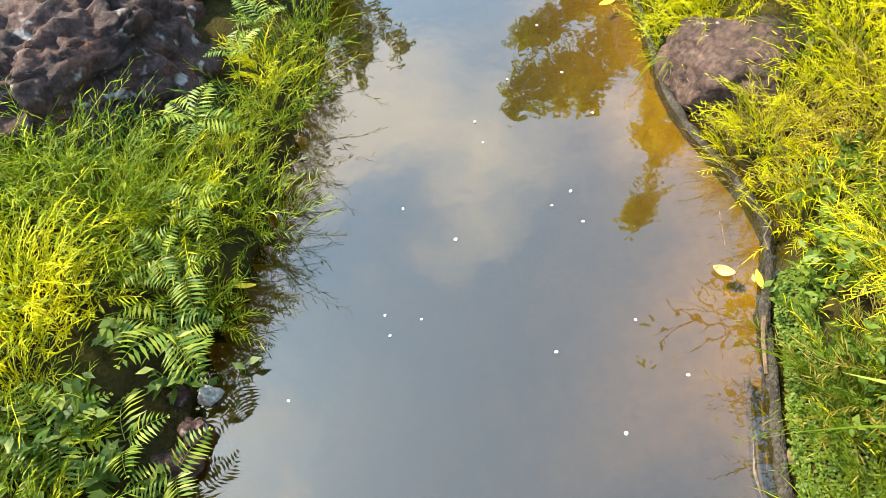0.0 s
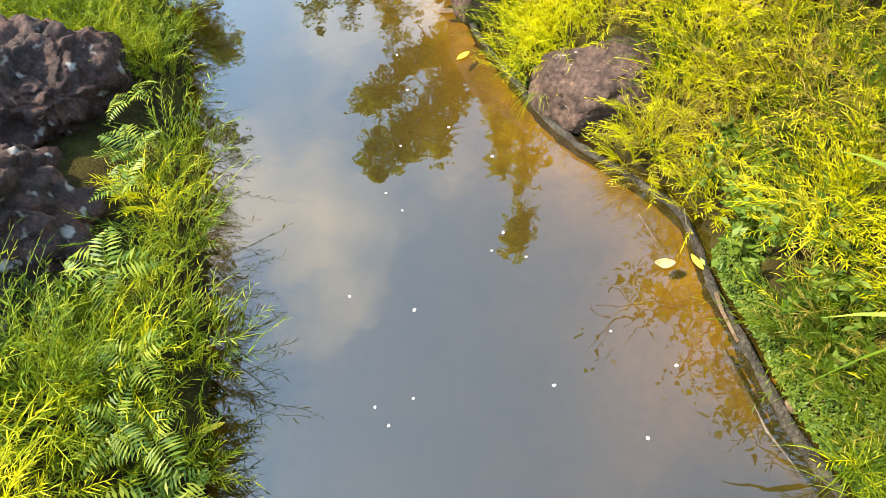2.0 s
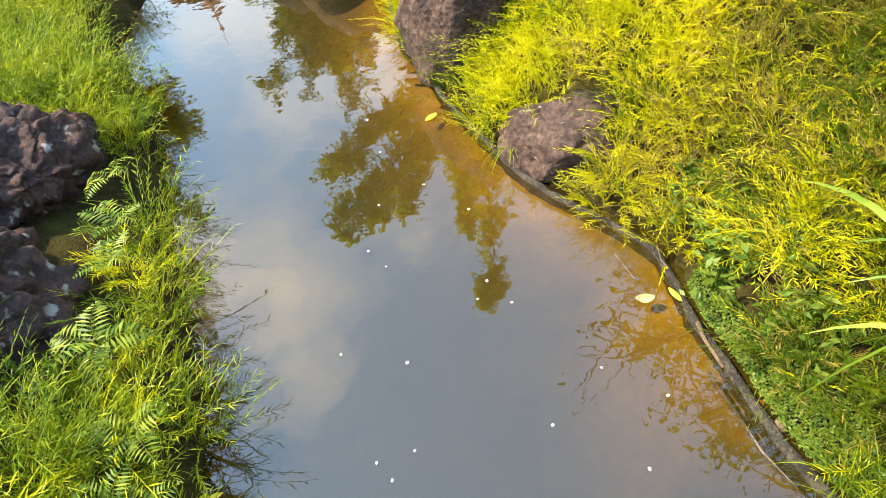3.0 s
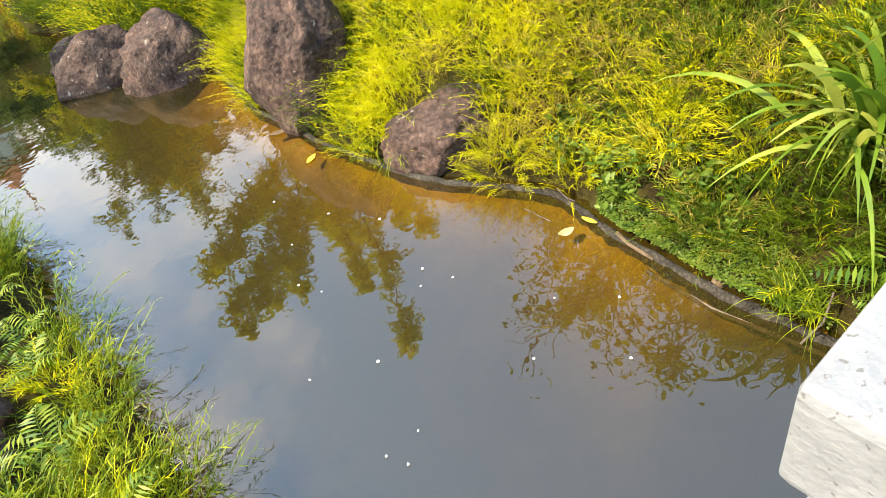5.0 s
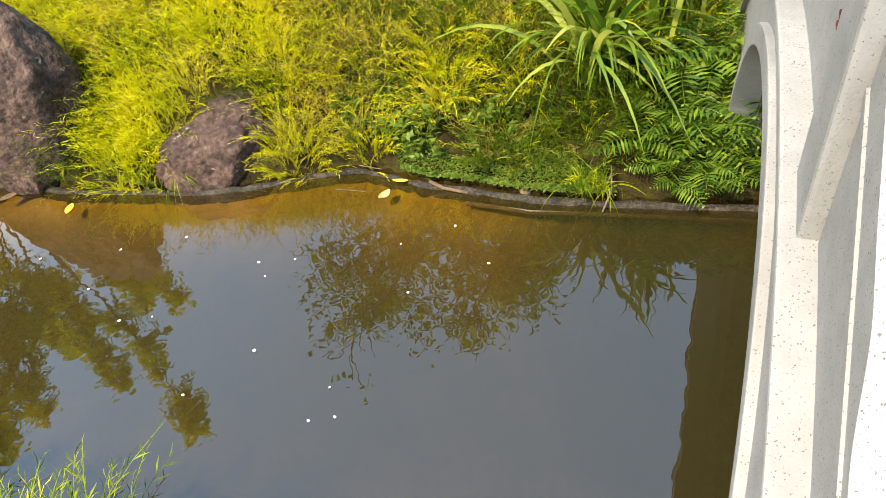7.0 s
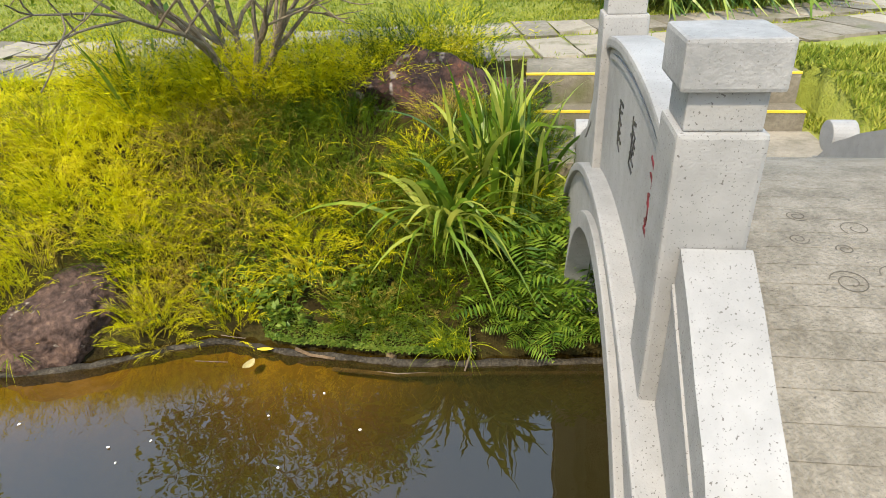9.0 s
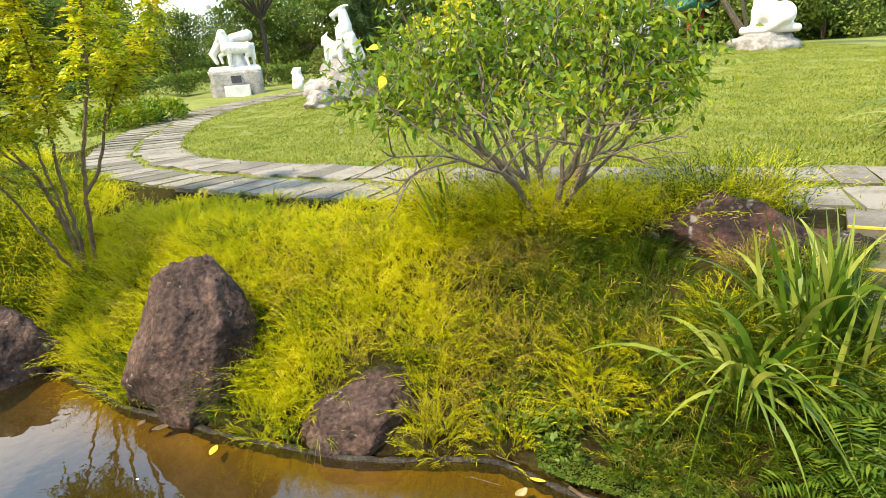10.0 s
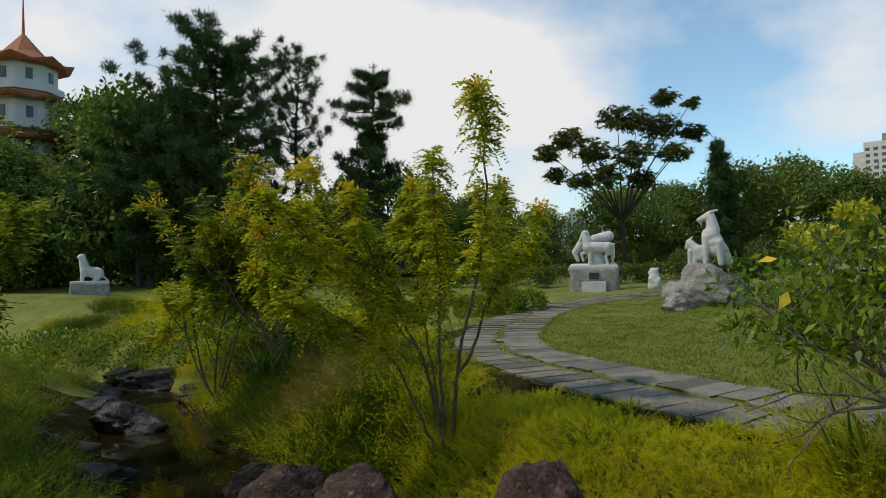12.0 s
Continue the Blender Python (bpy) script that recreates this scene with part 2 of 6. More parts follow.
M_TILE_RED = material("orange_roof_tile", [(0.3, (0.30, 0.10, 0.05)), (0.7, (0.45, 0.17, 0.08))], scale=3)
M_WHITE = material("white_render", [(0.3, (0.46, 0.46, 0.45)), (0.7, (0.6, 0.59, 0.57))], scale=0.5)
M_WINDOW = material("dark_window", [(0.3, (0.05, 0.06, 0.08)), (0.7, (0.12, 0.14, 0.17))], scale=0.3, rough=0.2)
M_RED = material("red_timber", [(0.3, (0.30, 0.03, 0.02)), (0.7, (0.42, 0.05, 0.03))], scale=3)
M_TEAL = material("teal_tile", [(0.3, (0.02, 0.10, 0.09)), (0.7, (0.05, 0.18, 0.15))], scale=3)
M_PETAL = material("petal", [(0.3, (0.637, 0.629, 0.595)), (0.7, (0.722, 0.714, 0.680))], scale=30)
M_LEAF_PALE = material("fallen_pale_leaf", [(0.3, (0.20, 0.16, 0.05)), (0.7, (0.36, 0.32, 0.16))], scale=25)
M_LEAF_YELLOW = material("fallen_yellow_leaf", [(0.3, (0.62, 0.40, 0.02)), (0.7, (0.75, 0.58, 0.05))], scale=25)
M_SHELL = material("shell", [(0.3, (0.05, 0.035, 0.02)), (0.7, (0.16, 0.11, 0.06))], scale=40)
M_BED = material("stream_bed", [(0.3, (0.115, 0.074, 0.005)), (0.55, (0.180, 0.116, 0.007)), (0.75, (0.235, 0.158, 0.015))], scale=2.2, fine=0.4, bump=0.4, bump_scale=30)

m = bpy.data.materials.new("pond_water")
m.use_nodes = True
n, l = m.node_tree.nodes, m.node_tree.links
n.clear()
o_, dif, trn, mx1, mx2, gls, fre, bmp, nz = (n.new(k) for k in ("ShaderNodeOutputMaterial", "ShaderNodeBsdfDiffuse", "ShaderNodeBsdfTransparent", "ShaderNodeMixShader", "ShaderNodeMixShader", "ShaderNodeBsdfGlossy", "ShaderNodeFresnel", "ShaderNodeBump", "ShaderNodeTexNoise"))
dif.inputs["Color"].default_value = (0.0165, 0.0140, 0.0048, 1)
trn.inputs["Color"].default_value = (0.85, 0.68, 0.34, 1)
att, mul, ex, inv = (n.new(k) for k in ("ShaderNodeAttribute", "ShaderNodeMath", "ShaderNodeMath", "ShaderNodeMath"))
att.attribute_name = "depth"
mul.operation, mul.inputs[1].default_value = "MULTIPLY", -5.6      # murk per metre of depth
ex.operation = "EXPONENT"
inv.operation, inv.inputs[0].default_value = "SUBTRACT", 1.0
l.new(att.outputs["Fac"], mul.inputs[0])
l.new(mul.outputs[0], ex.inputs[0])
l.new(ex.outputs[0], inv.inputs[1])
l.new(inv.outputs[0], mx1.inputs[0])
gls.inputs["Roughness"].default_value = 0.015
fre.inputs["IOR"].default_value = 1.9
nz.inputs["Scale"].default_value, nz.inputs["Detail"].default_value = 5.0, 2
wgeo = n.new("ShaderNodeNewGeometry")
l.new(wgeo.outputs["Position"], nz.inputs["Vector"])
l.new(nz.outputs["Fac"], bmp.inputs["Height"])
bmp.inputs["Strength"].default_value, bmp.inputs["Distance"].default_value = 0.18, 0.01
l.new(bmp.outputs["Normal"], gls.inputs["Normal"])
l.new(trn.outputs[0], mx1.inputs[1])
l.new(dif.outputs[0], mx1.inputs[2])
l.new(fre.outputs[0], mx2.inputs[0])
l.new(mx1.outputs[0], mx2.inputs[1])
l.new(gls.outputs[0], mx2.inputs[2])
l.new(mx2.outputs[0], o_.inputs["Surface"])
M_WATER = m


# ---- mesh helpers ----
def as_mesh(name, verts, faces, mats, smooth=False, index=None):
    me = bpy.data.meshes.new(name)
    me.from_pydata([tuple(v) for v in verts], [], [tuple(f) for f in faces])
    for mt in mats if isinstance(mats, (list, tuple)) else [mats]:
        me.materials.append(mt)
    if index is not None:
        me.polygons.foreach_set("material_index", np.asarray(index, np.int32))
    if smooth:
        me.polygons.foreach_set("use_smooth", np.ones(len(me.polygons), bool))
    me.update()
    return me


def quads(name, verts, mat):
    """A mesh of separate quads from an array of shape (count, 4, 3)."""
    k = len(verts)
    me = bpy.data.meshes.new(name)
    me.vertices.add(4 * k)
    me.vertices.foreach_set("co", np.ascontiguousarray(verts, np.float32).ravel())
    me.loops.add(4 * k)
    me.loops.foreach_set("vertex_index", np.arange(4 * k, dtype=np.int32))
    me.polygons.add(k)
    me.polygons.foreach_set("loop_start", np.arange(0, 4 * k, 4, dtype=np.int32))
    me.materials.append(mat)
    me.update(calc_edges=True)
    return me


def part(name, bm, mat, parent=None, label="", smooth=False, bevel=0.0):
    me = bpy.data.meshes.new(name)
    if bevel:
        bmesh.ops.bevel(bm, geom=[e for e in bm.edges if e.calc_face_angle(0) > 0.5], offset=bevel, segments=2, affect="EDGES", profile=0.6)
    bm.to_mesh(me)
    bm.free()
    me.materials.append(mat)
    if smooth:
        me.polygons.foreach_set("use_smooth", np.ones(len(me.polygons), bool))
    ob = new(name, me)
    if parent is not None:
        ob.parent = parent
    if label:
        ob["label"] = label
    return ob


def box(x0, y0, z0, x1, y1, z1):
    bm = bmesh.new()
    bmesh.ops.create_cube(bm, size=1, matrix=Matrix.Translation(((x0 + x1) / 2, (y0 + y1) / 2, (z0 + z1) / 2)) @ Matrix.Diagonal((x1 - x0, y1 - y0, z1 - z0, 1)))
    return bm


def prism(outline, v0, v1):
    """A solid with an outline in (u, z), from v0 to v1 along y."""
    bm = bmesh.new()
    front = [bm.verts.new((u, v0, z)) for u, z in outline]
    back = [bm.verts.new((u, v1, z)) for u, z in outline]
    bm.faces.new(front)
    bm.faces.new(back[::-1])
    for i in range(len(outline)):
        j = (i + 1) % len(outline)
        bm.faces.new((front[j], front[i], back[i], back[j]))
    bmesh.ops.recalc_face_normals(bm, faces=bm.faces)
    return bm


def empty(name, m=None):
    ob = new(name)
    ob.empty_display_size = 0.1
    if m is not None:
        ob.matrix_world = m
    return ob


def unit(a):
    return a / np.maximum(np.linalg.norm(a, axis=-1, keepdims=True), 1e-9)


def leaf_quads(base, along, length, width, rng, flat=0.6):
    """Pointed leaves as bent diamonds: base points, directions, lengths and widths."""
    k = len(base)
    up = np.tile([0, 0, 1.0], (k, 1)) * flat + rng.normal(0, 0.5, (k, 3))
    side = unit(np.cross(along, up))
    nrm = unit(np.cross(side, along))
    mid = base + along * (length * 0.45)[:, None] + nrm * (length * 0.06)[:, None]
    s = side * (width / 2)[:, None]
    tip = base + along * length[:, None] - nrm * (length * 0.08)[:, None]
    return np.stack([base, mid - s, tip, mid + s], 1)


def ribbons(base, direction, length, width, droop, rng, steps=5):
    """Arching strap blades: one strip of quads each, tapering to the tip; direction holds the sideways lean."""
    k = len(base)
    t = np.linspace(0, 1, steps + 1)
    lean = direction[:, None, :] * (t[None, :, None] ** 1.4) * (length * 1.0)[:, None, None]
    rise = (t[None, :] - droop[:, None] * t[None, :] ** 2.3) * length[:, None]
    pos = base[:, None, :] + lean
    pos[..., 2] += rise
    side = unit(np.stack([-direction[:, 1], direction[:, 0], np.zeros(k)], -1) + rng.normal(0, 0.35, (k, 3)))
    w = (width[:, None] / 2) * np.clip(np.minimum(0.55 + t * 1.2, 1) * (1 - t ** 3), 0.04, 1)[None, :]
    left, right = pos - side[:, None, :] * w[..., None], pos + side[:, None, :] * w[..., None]
    verts = np.stack([left, right], 2).reshape(-1, 3)
    idx = np.arange(k * (steps + 1) * 2).reshape(k, steps + 1, 2)
    f = np.stack([idx[:, :-1, 0], idx[:, :-1, 1], idx[:, 1:, 1], idx[:, 1:, 0]], -1).reshape(-1, 4)
    return verts, f


def poly_mesh(name, verts, f, mat, smooth=False):
    """A quad mesh from shared vertices, fast."""
    me = bpy.data.meshes.new(name)
    me.vertices.add(len(verts))
    me.vertices.foreach_set("co", np.ascontiguousarray(verts, np.float32).ravel())
    me.loops.add(f.size)
    me.loops.foreach_set("vertex_index", np.ascontiguousarray(f, np.int32).ravel())
    me.polygons.add(len(f))
    me.polygons.foreach_set("loop_start", np.arange(0, f.size, 4, dtype=np.int32))
    me.materials.append(mat)
    if smooth:
        me.polygons.foreach_set("use_smooth", np.ones(len(f), bool))
    me.update(calc_edges=True)
    return me


# ---- plan ----
RIGHT_SHORE = np.array([(60.0, -38.0), (9.0, -2.3), (3.6, 1.5), (2.9, 1.95), (2.26, 2.39), (1.69, 2.70), (1.25, 2.95), (0.98, 3.12), (0.6, 3.45), (0.42, 3.57), (0.22, 3.79), (0.02, 4.00), (-0.45, 4.11), (-0.81, 4.15), (-1.25, 4.30), (-1.8, 4.60), (-2.3, 4.85), (-2.6, 5.10), (-3.2, 5.42), (-3.7, 5.90), (-4.3, 6.45), (-4.97, 7.05), (-5.73, 6.95), (-6.4, 7.0), (-7.0, 7.2), (-7.65, 7.85), (-8.3, 8.2), (-9.4, 8.5), (-10.5, 9.35), (-11.6, 10.2), (-13.2, 11.7), (-14.5, 12.2), (-16.5, 12.7), (-22, 13.6), (-40, 16.0)])
LEFT_SHORE = np.array([(58.0, -40.6), (7.0, -4.55), (1.6, -0.75), (0.8, -0.1), (-0.2, 0.76), (-0.36, 0.92), (-0.77, 1.13), (-1.04, 1.28), (-1.44, 1.69), (-2.05, 2.1), (-2.7, 2.48), (-3.65, 3.0), (-4.6, 3.65), (-5.5, 4.0), (-6.4, 4.4), (-7.5, 5.5), (-8.4, 6.3), (-9.6, 6.8), (-10.9, 7.6), (-12.4, 8.9), (-14.0, 10.4), (-16.3, 11.6), (-22, 12.6), (-40, 15.3)])
LEFT_SHORE[4:15] -= (0.06, 0.17)      # the water's edge lies under the overhanging grass
PATH_LINE = np.array([(10.5, 4.3), (8.0, 4.6), (6.0, 5.0), (4.2, 5.75), (2.0, 6.75), (-0.5, 7.95), (-1.3, 8.45), (-2.3, 9.2), (-3.45, 10.15), (-4.7, 11.35), (-5.6, 13.0), (-6.2, 15.7), (-6.45, 18.5), (-6.0, 21.5), (-4.4, 24.0), (-2.0, 25.5)])


def along_line(line, x, y):
    """Distance from a polyline and the side: positive to the right of its run."""
    best, side = np.full(np.shape(x), 1e9), np.zeros(np.shape(x))
    for (ax, ay), (bx, by) in zip(line[:-1], line[1:]):
        dx, dy = bx - ax, by - ay
        t = np.clip(((x - ax) * dx + (y - ay) * dy) / (dx * dx + dy * dy), 0, 1)
        d = np.hypot(x - ax - t * dx, y - ay - t * dy)
        s = np.where((x - ax) * dy - (y - ay) * dx > 0, 1.0, -1.0)
        near = d < best
        best, side = np.where(near, d, best), np.where(near, s, side)
    return best, side


def smooth01(t):
    t = np.clip(t, 0, 1)
    return t * t * (3 - 2 * t)


def land(x, y):
    r = np.hypot(x + 1, y - 2)
    return 1.28 + 0.85 * smooth01((r - 10) / 38) + 0.95 * np.exp(-((x - 9) ** 2 + (y - 24) ** 2) / 162)


def wobble(x, y):
    return 0.035 * np.sin(3.1 * x + 1.7 * y) * np.sin(2.3 * y - 1.1 * x) + 0.02 * np.sin(7.3 * x) * np.sin(6.1 * y + 1)


def ground_z(x, y):
    """Height of the ground: stream bed between the shores, banks, and the land behind them."""
    x, y = np.asarray(x, float), np.asarray(y, float)
    dr, sr = along_line(RIGHT_SHORE, x, y)
    dl, sl = along_line(LEFT_SHORE, x, y)
    top = land(x, y)
    right = np.where(sr > 0, dr, -dr)      # positive on land
    left = np.where(sl < 0, dl, -dl)
    zr = np.interp(right, [-1.5, -0.7, -0.1, 0.0, 0.05, 0.13, 0.3, 0.8, 1.5, 2.4], [-0.6, -0.3, -0.07, -0.09, -0.08, 0.07, 0.17, 0.62, 1.08, 1.28])
    zl = np.interp(left, [-1.0, -0.2, 0.0, 0.25, 0.7, 1.4, 2.6], [-0.5, -0.3, -0.02, 0.22, 0.42, 0.62, 0.95])
    wet = (right < 0) & (left < 0)
    z = np.where(right >= 0, np.minimum(zr, top) + np.where(right > 2.4, top - 1.28, 0), np.where(left >= 0, zl + np.where(left > 2.6, smooth01((left - 2.6) / 25) * (top - 0.95), 0), np.maximum(zr, zl)))
    z = np.where(wet, z - 0.5 * smooth01((x - 0.5) / 1.1) * smooth01(np.minimum(-right, -left) / 0.18), z)      # deeper under the bridge
    z = np.where(wet, z - 0.45 * smooth01((-5.5 - x) / 2.0) * smooth01(np.minimum(-right, -left) / 0.25), z)      # the dark pool upstream
    dp, _ = along_line(PATH_LINE, x, y)
    # grassy hummocks upstream
    z = z + 0.16 * np.sin(1.5 * x + 0.7 * y) * np.sin(1.3 * y - 0.6 * x + 1) * smooth01((-6 - x) / 3) * smooth01((np.maximum(right, left) - 0.5) / 1.2) * smooth01((dp - 1.2) / 1.2)
    bumpy = np.where(wet, 0.3, 1.0) * smooth01((dp - 0.9) / 0.8)
    u, v = (x - 0.82) * 0.575 + (y - 0.84) * 0.818, (x - 0.82) * 0.818 - (y - 0.84) * 0.575
    z = np.where((v > -0.3) & (v < 2.3) & (u > 2.2) & (u < 4.85), np.minimum(z, 0.9), z)      # landing at the bridge's foot
    return z + wobble(x, y) * bumpy * np.where((right > 0) | (left > 0), smooth01(np.maximum(right, left) / 0.3), 1)


def spread(lo, hi, step, far, grow=1.35):
    core = list(np.arange(lo, hi + 1e-6, step))
    d, a, b = step, lo, hi
    while a > -far or b < far:
        d *= grow
        a, b = a - d, b + d
        core = [a] + core + [b]
    return np.array(core)


gx, gy = spread(-11, 8.5, 0.1, 1500), spread(-4.5, 13, 0.1, 1500)
GX, GY = np.meshgrid(gx, gy)
GZ_ = ground_z(GX, GY)
nx, ny = len(gx), len(gy)
gv = np.stack([GX, GY, GZ_], -1).reshape(-1, 3)
gi = np.arange(nx * ny).reshape(ny, nx)
gf = np.stack([gi[:-1, :-1], gi[:-1, 1:], gi[1:, 1:], gi[1:, :-1]], -1).reshape(-1, 4)
cx, cy = (GX[:-1, :-1] + GX[1:, 1:]).ravel() / 2, (GY[:-1, :-1] + GY[1:, 1:]).ravel() / 2
dr, sr = along_line(RIGHT_SHORE, cx, cy)
dl, sl = along_line(LEFT_SHORE, cx, cy)
dp, sp = along_line(PATH_LINE, cx, cy)
wet = ((sr < 0) | (dr < 0.02)) & (sl > 0)
cu, cv = (cx - 0.82) * 0.575 + (cy - 0.84) * 0.818, (cx - 0.82) * 0.818 - (cy - 0.84) * 0.575
lawn = ((sp > 0) | (dp < 0.8)) & (sr > 0) | (np.hypot(cx, cy) > 17) | ((cv > -0.3) & (cu > 2.4))
me = poly_mesh("ground", gv, gf, M_SOIL, True)
me.materials.append(M_LAWN)
me.materials.append(M_BED)
me.polygons.foreach_set("material_index", np.where(wet & (np.hypot(cx, cy) < 20), 2, np.where(lawn, 1, 0)).astype(np.int32))
tagged(new("ground", me), "earth banks and lawn round the stream", "ground", kind="structure")

wx, wy = np.arange(-16, 16.01, 0.15), np.arange(-11, 12.01, 0.15)
WX, WY = np.meshgrid(wx, wy)
wi = np.arange(WX.size).reshape(WX.shape)
water = poly_mesh("water", np.stack([WX, WY, 0 * WX], -1).reshape(-1, 3), np.stack([wi[:-1, :-1], wi[:-1, 1:], wi[1:, 1:], wi[1:, :-1]], -1).reshape(-1, 4), M_WATER)
dep = water.attributes.new("depth", "FLOAT", "POINT")
dep.data.foreach_set("value", np.clip(-ground_z(WX, WY), 0, 1).ravel().astype(np.float32))
water = tagged(new("water", water), "still murky brown stream water reflecting sky and trees", "water", kind="structure")
water.visible_shadow = False


def strip(line, offsets, heights):
    """A band swept along a line: cross-section of sideways offsets and heights."""
    d = unit(np.gradient(line, axis=0))
    nrm = np.stack([d[:, 1], -d[:, 0]], -1)
    k = len(offsets)
    v = np.concatenate([np.concatenate([line + nrm * o, np.full((len(line), 1), h)], 1)[:, None] for o, h in zip(offsets, heights)], 1).reshape(-1, 3)
    i = np.arange(len(line) * k).reshape(len(line), k)
    return v, np.stack([i[:-1, :-1], i[1:, :-1], i[1:, 1:], i[:-1, 1:]], -1).reshape(-1, 4)


def resample(line, step):
    seg = np.hypot(*np.diff(line, axis=0).T)
    s = np.concatenate([[0], np.cumsum(seg)])
    t = np.arange(0, s[-1], step)
    out = np.stack([np.interp(t, s, line[:, k]) for k in (0, 1)], -1)
    for _ in range(3):
        out[1:-1] = (out[:-2] + 2 * out[1:-1] + out[2:]) / 4
    return out


shore = resample(RIGHT_SHORE[2:23], 0.08)
rngk = np.random.default_rng(5)
v, f = strip(shore, [-0.026, -0.018, -0.006, 0.012, 0.03, 0.05], [-0.2, 0.002, 0.014, 0.019, 0.015, -0.05])
v = v + rngk.normal(0, 0.005, v.shape)
v[:, 2] += 0.010 * np.sin(v[:, 0] * 5.1) * np.sin(v[:, 1] * 7.7)
tagged(new("kerb", poly_mesh("kerb", v, f, M_KERB, True)), "worn grey concrete edging along the stream bank", "kerb", kind="structure")

# ---- bridge ----
BRIDGE = Matrix.Translation((0.82, 0.84, 0)) @ Matrix.Rotation(math.atan2(0.818, 0.575), 4, "Z") @ Matrix.Diagonal((1, -1, 1, 1))
U_MID = 0.91


def arc_z(u, crown, radius):
    return crown - radius + math.sqrt(max(radius ** 2 - (u - U_MID) ** 2, 0.0))


def bridge_part(name, bm, mat, parent, label="", smooth=False, bevel=0.0):
    """A part given in the bridge's own axes: u along it, v across it to the far side, z up."""
    bmesh.ops.transform(bm, matrix=BRIDGE, verts=bm.verts)
    bmesh.ops.recalc_face_normals(bm, faces=bm.faces)
    return part(name, bm, mat, parent, label, smooth, bevel)


def curve_band(lower, upper, u0, u1, v0, v1, steps=40):
    us = [u0 + (u1 - u0) * i / steps for i in range(steps + 1)]
    return prism([(u, lower(u)) for u in us] + [(u, upper(u)) for u in reversed(us)], v0, v1)


bridge = empty("arched_footbridge")
tagged(bridge, "small arched footbridge of pale speckled granite over the stream", "bridge")


def soffit(u):
    return arc_z(u, 1.42, 1.56) if abs(u - U_MID) < 1.55 else -0.3


def string(u):
    return arc_z(u, 1.67, 3.0)


